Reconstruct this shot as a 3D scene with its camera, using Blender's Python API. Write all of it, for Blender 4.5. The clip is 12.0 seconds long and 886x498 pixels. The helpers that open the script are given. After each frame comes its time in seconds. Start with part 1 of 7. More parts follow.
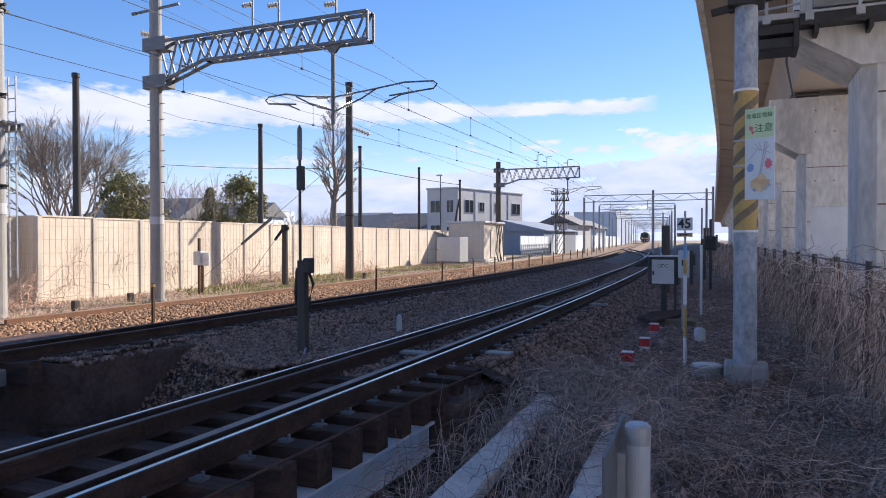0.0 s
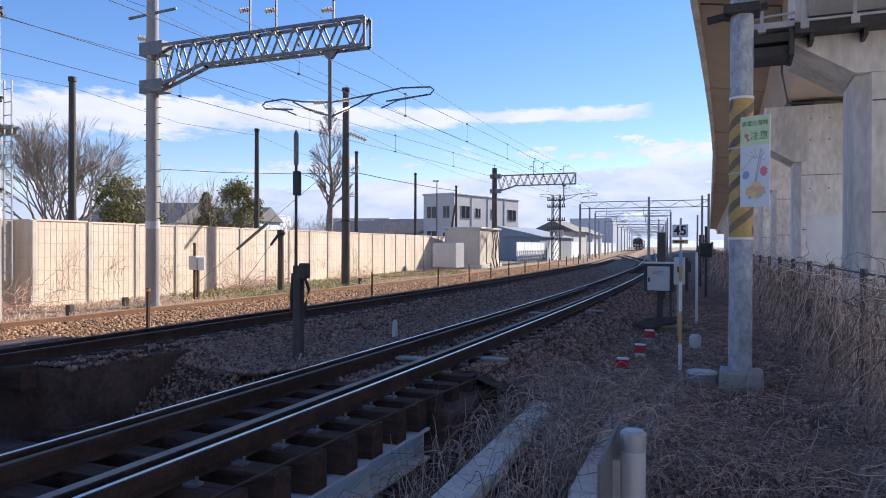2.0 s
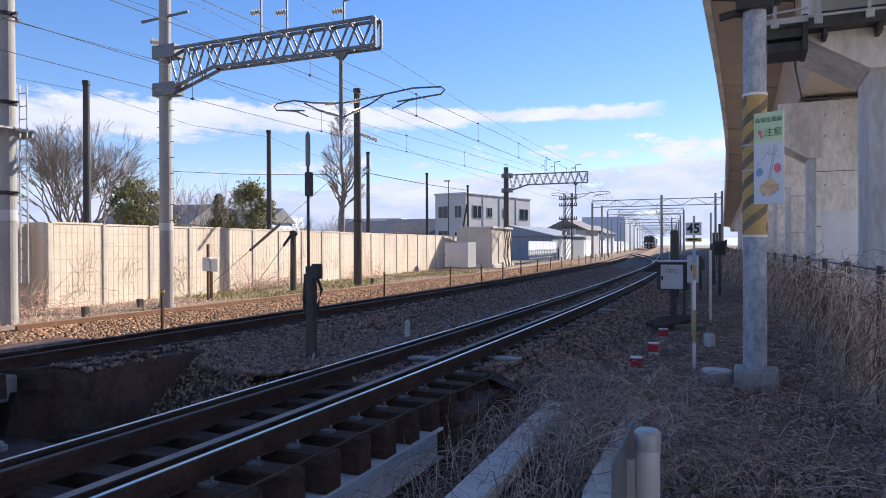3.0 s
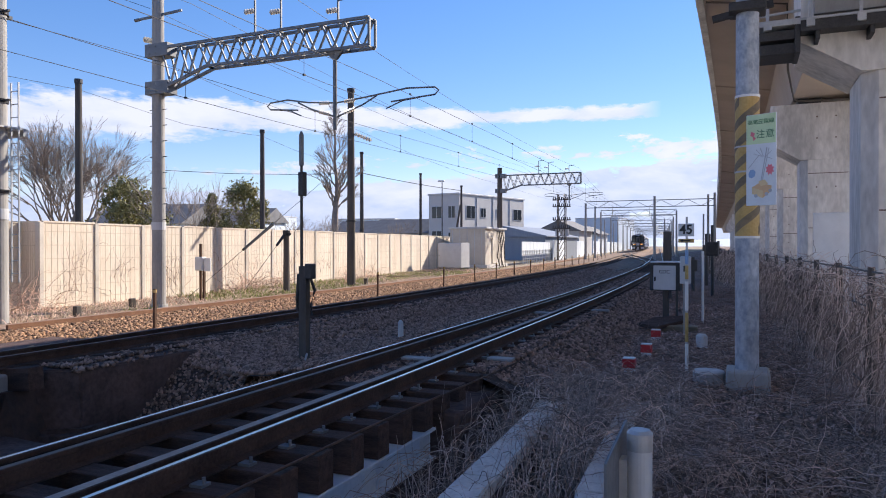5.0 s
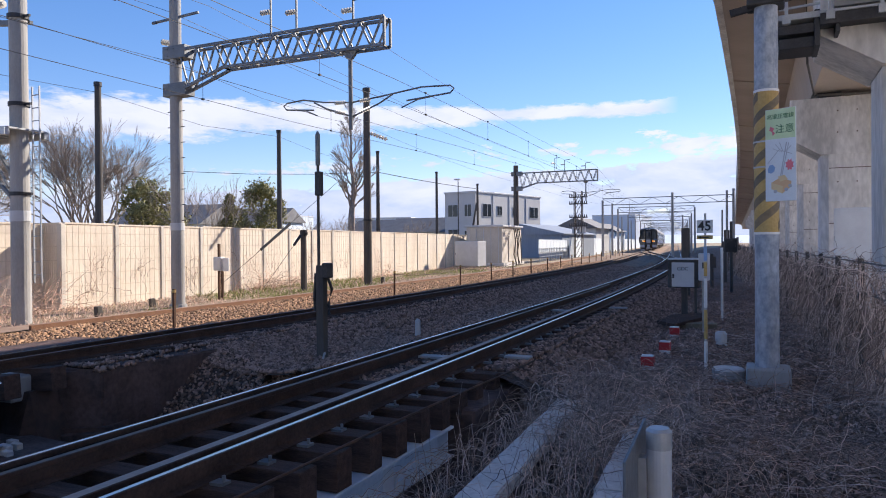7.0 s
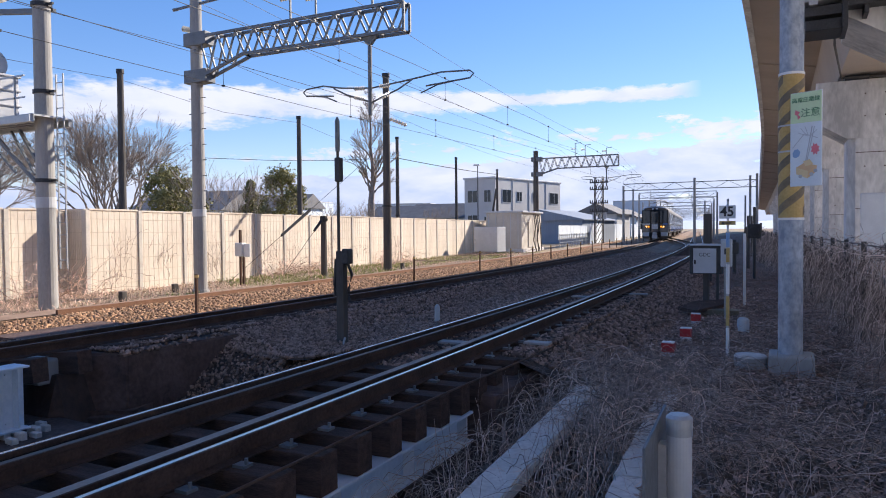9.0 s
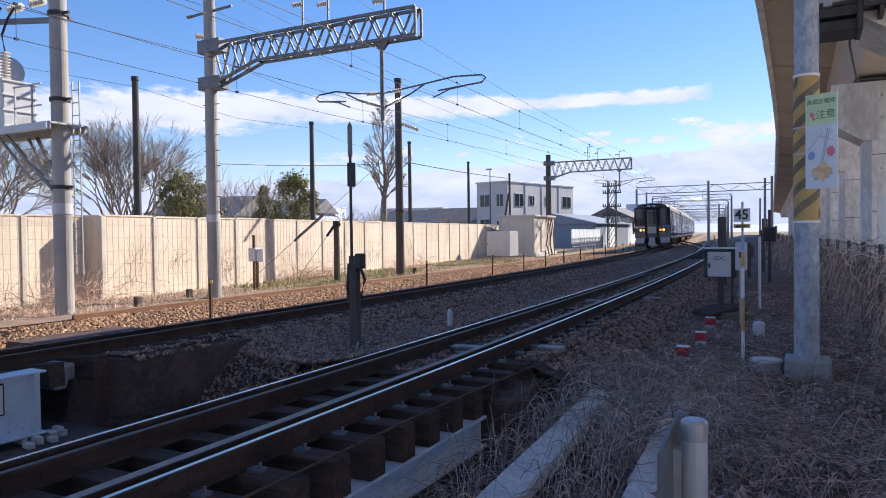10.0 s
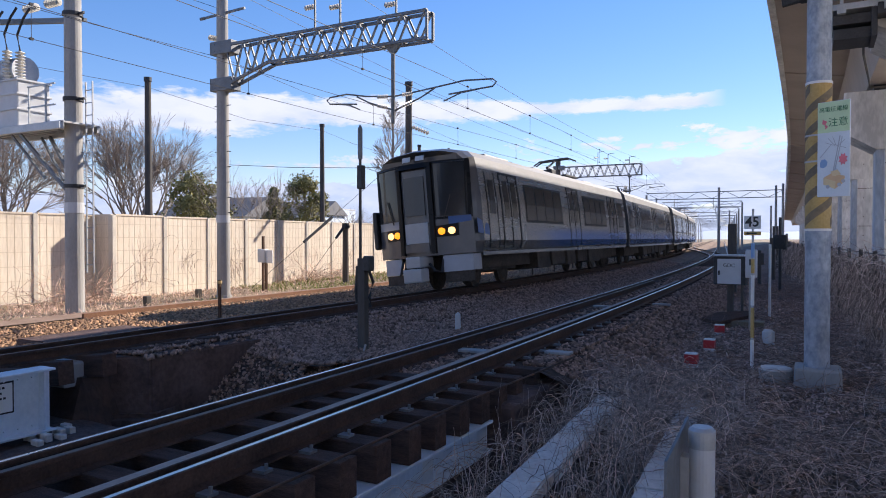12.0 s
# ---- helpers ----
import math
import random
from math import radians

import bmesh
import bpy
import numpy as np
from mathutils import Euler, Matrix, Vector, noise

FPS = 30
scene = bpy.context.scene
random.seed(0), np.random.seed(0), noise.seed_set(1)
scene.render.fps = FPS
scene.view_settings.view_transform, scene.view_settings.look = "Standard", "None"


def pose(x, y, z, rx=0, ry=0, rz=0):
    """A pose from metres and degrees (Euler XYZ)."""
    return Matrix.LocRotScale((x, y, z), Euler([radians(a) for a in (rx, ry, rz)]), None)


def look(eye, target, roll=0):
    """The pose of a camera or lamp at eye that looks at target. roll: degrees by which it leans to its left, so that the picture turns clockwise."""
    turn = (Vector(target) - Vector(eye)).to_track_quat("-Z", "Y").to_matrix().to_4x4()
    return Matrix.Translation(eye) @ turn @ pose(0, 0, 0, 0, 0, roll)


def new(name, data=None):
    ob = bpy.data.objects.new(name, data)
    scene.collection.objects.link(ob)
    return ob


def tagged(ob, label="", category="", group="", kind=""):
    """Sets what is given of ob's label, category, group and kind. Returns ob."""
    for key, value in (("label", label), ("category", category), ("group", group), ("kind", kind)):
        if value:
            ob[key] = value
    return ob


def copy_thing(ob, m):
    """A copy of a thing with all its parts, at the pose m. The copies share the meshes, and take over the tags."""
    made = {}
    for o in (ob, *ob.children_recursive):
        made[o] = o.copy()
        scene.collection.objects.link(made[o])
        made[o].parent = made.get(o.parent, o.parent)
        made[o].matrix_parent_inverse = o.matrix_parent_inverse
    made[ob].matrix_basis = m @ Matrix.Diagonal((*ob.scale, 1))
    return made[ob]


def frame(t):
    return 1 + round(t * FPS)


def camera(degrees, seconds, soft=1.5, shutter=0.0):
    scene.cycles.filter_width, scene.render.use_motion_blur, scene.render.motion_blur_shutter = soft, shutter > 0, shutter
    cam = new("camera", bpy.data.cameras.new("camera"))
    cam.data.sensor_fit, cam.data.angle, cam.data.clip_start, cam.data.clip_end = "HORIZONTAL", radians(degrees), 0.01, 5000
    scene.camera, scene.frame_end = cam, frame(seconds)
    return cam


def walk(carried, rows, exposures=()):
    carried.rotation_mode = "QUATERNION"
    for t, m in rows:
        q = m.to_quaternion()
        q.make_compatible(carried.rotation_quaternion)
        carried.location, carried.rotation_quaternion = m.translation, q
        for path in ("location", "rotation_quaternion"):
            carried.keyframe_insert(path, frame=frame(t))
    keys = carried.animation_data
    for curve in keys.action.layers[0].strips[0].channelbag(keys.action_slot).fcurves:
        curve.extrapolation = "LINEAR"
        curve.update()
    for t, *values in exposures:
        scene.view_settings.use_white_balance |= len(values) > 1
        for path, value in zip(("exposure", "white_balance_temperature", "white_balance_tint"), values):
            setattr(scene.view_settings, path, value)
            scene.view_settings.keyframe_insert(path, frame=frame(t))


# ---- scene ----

# The camera is held by hand at one spot beside the line; it only turns.
EYE = (0.0, 0.0, 1.4)
cam = camera(64.5, 12.0, soft=1.0)
TURNS = [(0.0, 23.3, -0.8, 0.1), (0.5, 22.81, -0.49, -0.02), (1.0, 22.42, -0.25, -0.08), (1.5, 22.49, -0.26, -0.18),
         (2.0, 22.98, -0.33, -0.17), (2.5, 23.57, -0.34, 0.08), (3.0, 23.95, -0.35, 0.24), (5.0, 23.42, -0.33, 0.06),
         (5.5, 23.54, -0.36, 0.01), (6.0, 23.86, -0.36, 0.1), (6.5, 24.32, -0.31, 0.28), (7.0, 24.76, -0.45, 0.48),
         (9.0, 26.35, -1.59, 0.5), (9.5, 26.91, -1.45, 0.73), (10.0, 27.37, -1.22, 0.74), (10.5, 27.66, -1.0, 0.62),
         (11.0, 27.76, -0.91, 0.34), (11.5, 27.85, -0.92, 0.08), (12.0, 28.09, -0.93, 0.01)]
walk(cam, [(t, pose(*EYE, 90 + pitch, roll, yaw)) for t, yaw, pitch, roll in TURNS], [(0.0, 0.80, 6650, 14), (12.0, 0.80, 6650, 14)])

# ---- light: clear spring day, the sun ahead and to the right of the line ----
SUN_AZ, SUN_EL = 27.0, 31.0
sun_dir = Vector((math.sin(radians(SUN_AZ)) * math.cos(radians(SUN_EL)),
                  math.cos(radians(SUN_AZ)) * math.cos(radians(SUN_EL)), math.sin(radians(SUN_EL))))
sun_data = bpy.data.lights.new("sun", "SUN")
sun_data.energy, sun_data.angle, sun_data.color = 4.4, radians(0.5), (1.0, 0.92, 0.80)
sun = new("sun", sun_data)
sun.matrix_world = look(sun_dir * 50, (0, 0, 0))

world = bpy.data.worlds.new("sky")
scene.world = world
world.use_nodes = True
wn, wl = world.node_tree.nodes, world.node_tree.links
wn.clear()
sky = wn.new("ShaderNodeTexSky")
sky.sky_type, sky.sun_disc = "NISHITA", False
sky.sun_elevation, sky.sun_rotation = radians(SUN_EL), radians(SUN_AZ)
sky.air_density, sky.dust_density, sky.ozone_density = 1.0, 0.05, 2.0
coords = wn.new("ShaderNodeTexCoord")
split = wn.new("ShaderNodeSeparateXYZ")
wl.new(coords.outputs["Generated"], split.inputs[0])


def wmath(op, a, b=None, clamp=False):
    n = wn.new("ShaderNodeMath")
    n.operation, n.use_clamp = op, clamp
    for i, v in enumerate((a, b)):
        if v is None:
            continue
        if isinstance(v, (int, float)):
            n.inputs[i].default_value = v
        else:
            wl.new(v, n.inputs[i])
    return n.outputs[0]


# a long thin streak of cloud, a lumpy bank low over the horizon and a few small wisps
flat = wmath("SQRT", wmath("ADD", wmath("MULTIPLY", split.outputs[0], split.outputs[0]), wmath("MULTIPLY", split.outputs[1], split.outputs[1])))
rise = wmath("DIVIDE", split.outputs[2], wmath("MAXIMUM", flat, 0.001))
bearing = wmath("ARCTAN2", wmath("MULTIPLY", split.outputs[0], -1.0), split.outputs[1])
up = wmath("MAXIMUM", rise, 0.0)


def cloud_noise(across, high, shift, detail=8, rough=0.58):
    place = wn.new("ShaderNodeCombineXYZ")
    wl.new(wmath("MULTIPLY", bearing, across), place.inputs[0])
    wl.new(wmath("MULTIPLY", rise, high), place.inputs[1])
    place.inputs[2].default_value = shift
    n = wn.new("ShaderNodeTexNoise")
    n.inputs["Scale"].default_value, n.inputs["Detail"].default_value = 1.0, detail
    n.inputs["Roughness"].default_value, n.inputs["Distortion"].default_value = rough, 0.25
    wl.new(place.outputs[0], n.inputs["Vector"])
    return wmath("SUBTRACT", n.outputs["Fac"], 0.5)


lumps = cloud_noise(12.0, 34.0, 2.3)
ragged = cloud_noise(30.0, 90.0, 7.1, 9, 0.66)
# streak: its height falls and its depth grows towards the west
middle = wmath("SUBTRACT", 0.182, wmath("MULTIPLY", wmath("MAXIMUM", wmath("SUBTRACT", bearing, 0.45), 0.0), 0.040))
half = wmath("ADD", 0.010, wmath("MULTIPLY", wmath("MAXIMUM", wmath("SUBTRACT", bearing, 0.30), 0.0), 0.032))
streak = wmath("SUBTRACT", 1.25, wmath("DIVIDE", wmath("ABSOLUTE", wmath("SUBTRACT", rise, middle)), half))
streak = wmath("ADD", streak, wmath("MULTIPLY", lumps, 2.6))
streak = wmath("ADD", streak, wmath("MULTIPLY", ragged, 1.6))
streak = wmath("MINIMUM", streak, wmath("MULTIPLY", wmath("SUBTRACT", bearing, 0.10), 14.0))
streak = wmath("MULTIPLY", wmath("SUBTRACT", streak, 0.1), 1.9, True)
# bank: solid below, broken by blue along its middle
top = wmath("SUBTRACT", 0.150, wmath("MULTIPLY", bearing, 0.060))
bank = wmath("MULTIPLY", wmath("SUBTRACT", top, rise), 34.0)
bank = wmath("ADD", wmath("MINIMUM", bank, 1.35), wmath("MULTIPLY", lumps, 5.2))
bank = wmath("ADD", bank, wmath("MULTIPLY", ragged, 2.2))
rift = wmath("SUBTRACT", 1.0, wmath("DIVIDE", wmath("ABSOLUTE", wmath("SUBTRACT", rise, wmath("SUBTRACT", 0.122, wmath("MULTIPLY", bearing, 0.055)))), 0.016), True)
bank = wmath("SUBTRACT", bank, wmath("MULTIPLY", rift, 1.25))
bank = wmath("MULTIPLY", wmath("SUBTRACT", bank, 0.2), 2.6, True)
wisp = wmath("MULTIPLY", wmath("SUBTRACT", wmath("ADD", cloud_noise(6.0, 18.0, 12.4), wmath("MULTIPLY", ragged, 0.4)), 0.21), 6.0, True)
wisp = wmath("MULTIPLY", wisp, wmath("MULTIPLY", wmath("SUBTRACT", rise, 0.22), 12.0, True))
edge = wmath("MAXIMUM", wmath("MAXIMUM", streak, bank), wisp)
haze = wmath("POWER", wmath("SUBTRACT", 1.0, wmath("DIVIDE", up, 0.10), True), 1.3)
cover = wmath("MAXIMUM", wmath("MULTIPLY", edge, 0.95), wmath("MULTIPLY", haze, 0.55))
mixed = wn.new("ShaderNodeMix")
mixed.data_type = "RGBA"
wl.new(cover, mixed.inputs[0])
tint = wn.new("ShaderNodeMix")
tint.data_type, tint.blend_type = "RGBA", "MULTIPLY"
tint.inputs[0].default_value = 1.0
soft = wn.new("ShaderNodeGamma")
soft.inputs[1].default_value = 0.82
wl.new(sky.outputs[0], soft.inputs[0])
vivid = wn.new("ShaderNodeHueSaturation")
vivid.inputs["Saturation"].default_value, vivid.inputs["Value"].default_value = 1.40, 0.83
wl.new(soft.outputs[0], vivid.inputs["Color"])
wl.new(vivid.outputs[0], tint.inputs[6])
tint.inputs[7].default_value = (0.94, 0.93, 1.15, 1)
wl.new(tint.outputs[2], mixed.inputs[6])
billow = wn.new("ShaderNodeMix")
billow.data_type = "RGBA"
billow.inputs[6].default_value, billow.inputs[7].default_value = (2.25, 2.75, 3.95, 1), (3.45, 3.68, 4.3, 1)
wl.new(wmath("ADD", wmath("MULTIPLY", lumps, 2.4), wmath("MULTIPLY", rise, 4.6), True), billow.inputs[0])
wl.new(billow.outputs[2], mixed.inputs[7])
back = wn.new("ShaderNodeBackground")
back.inputs["Strength"].default_value = 0.15
wl.new(mixed.outputs[2], back.inputs["Color"])
wout = wn.new("ShaderNodeOutputWorld")
wl.new(back.outputs[0], wout.inputs[0])


# ---- materials ----
def material(name, a, b, rough=0.8, metal=0.0, grain=30.0, stain=1.2, bump=0.3, amount=0.6, spread=0.25, stretch=(1, 1, 1), depth=0.01):
    """Two colours mixed by fine grain and broad stains, with relief."""
    m = bpy.data.materials.new(name)
    m.use_nodes = True
    n, l = m.node_tree.nodes, m.node_tree.links
    bsdf = n["Principled BSDF"]
    co = n.new("ShaderNodeTexCoord")
    info = n.new("ShaderNodeObjectInfo")
    mp = n.new("ShaderNodeMapping")
    mp.inputs["Scale"].default_value = stretch
    l.new(co.outputs["Object"], mp.inputs["Vector"])
    shift = n.new("ShaderNodeVectorMath")
    shift.operation = "SCALE"
    shift.inputs[0].default_value = (31.0, 17.0, 23.0)
    l.new(info.outputs["Random"], shift.inputs["Scale"])
    l.new(shift.outputs[0], mp.inputs["Location"])
    fine = n.new("ShaderNodeTexNoise")
    fine.inputs["Scale"].default_value, fine.inputs["Detail"].default_value = grain, 5
    broad = n.new("ShaderNodeTexNoise")
    broad.inputs["Scale"].default_value, broad.inputs["Detail"].default_value = stain, 6
    broad.inputs["Roughness"].default_value = 0.62
    for t in (fine, broad):
        l.new(mp.outputs[0], t.inputs["Vector"])
    add = n.new("ShaderNodeMath")
    add.operation = "MULTIPLY_ADD"
    l.new(fine.outputs["Fac"], add.inputs[0])
    add.inputs[1].default_value = amount
    l.new(broad.outputs["Fac"], add.inputs[2])
    ramp = n.new("ShaderNodeMapRange")
    mid = 0.5 + amount * 0.5
    ramp.inputs["From Min"].default_value, ramp.inputs["From Max"].default_value = mid - spread, mid + spread
    l.new(add.outputs[0], ramp.inputs["Value"])
    mix = n.new("ShaderNodeMix")
    mix.data_type = "RGBA"
    mix.inputs[6].default_value, mix.inputs[7].default_value = (*a, 1), (*b, 1)
    l.new(ramp.outputs[0], mix.inputs[0])
    l.new(mix.outputs[2], bsdf.inputs["Base Color"])
    rr = n.new("ShaderNodeMapRange")
    rr.inputs["To Min"].default_value, rr.inputs["To Max"].default_value = max(0.05, rough - 0.1), min(1, rough + 0.1)
    l.new(broad.outputs["Fac"], rr.inputs["Value"])
    l.new(rr.outputs[0], bsdf.inputs["Roughness"])
    bsdf.inputs["Metallic"].default_value = metal
    if name in ("creosoted timber", "dark oiled rail web", "shade-matched ballast stone", "dark rough concrete", "gloss black car front", "grimy underframe"):
        bsdf.inputs["Specular IOR Level"].default_value = 0.15
    if bump:
        bp = n.new("ShaderNodeBump")
        bp.inputs["Strength"].default_value, bp.inputs["Distance"].default_value = bump, depth
        l.new(fine.outputs["Fac"], bp.inputs["Height"])
        l.new(bp.outputs[0], bsdf.inputs["Normal"])
    return m


def plain(name, colour, rough=0.5, metal=0.0, glow=0.0, clear=0.0):
    m = material(name, [c * 0.86 for c in colour], [min(1, c * 1.08) for c in colour], rough, metal, 60, 3, 0.05, 0.3, 0.3, depth=0.002)
    if glow:
        b = m.node_tree.nodes["Principled BSDF"]
        b.inputs["Emission Color"].default_value = (*colour, 1)
        b.inputs["Emission Strength"].default_value = glow
    if clear:
        m.node_tree.nodes["Principled BSDF"].inputs["Transmission Weight"].default_value = clear
    return m


def stones(name, dark, light):
    """Loose stone: every stone has its own shade."""
    m = material(name, dark, light, 0.9, 0, 40, 4, 0.4, 0.5, 0.4)
    n, l = m.node_tree.nodes, m.node_tree.links
    geo = n.new("ShaderNodeNewGeometry")
    hsv = n.new("ShaderNodeHueSaturation")
    mr = n.new("ShaderNodeMapRange")
    mr.inputs["To Min"].default_value, mr.inputs["To Max"].default_value = 0.30, 1.35
    l.new(geo.outputs["Random Per Island"], mr.inputs["Value"])
    l.new(mr.outputs[0], hsv.inputs["Value"])
    base = n["Principled BSDF"].inputs["Base Color"]
    l.new(base.links[0].from_socket, hsv.inputs["Color"])
    l.new(hsv.outputs[0], base)
    return m


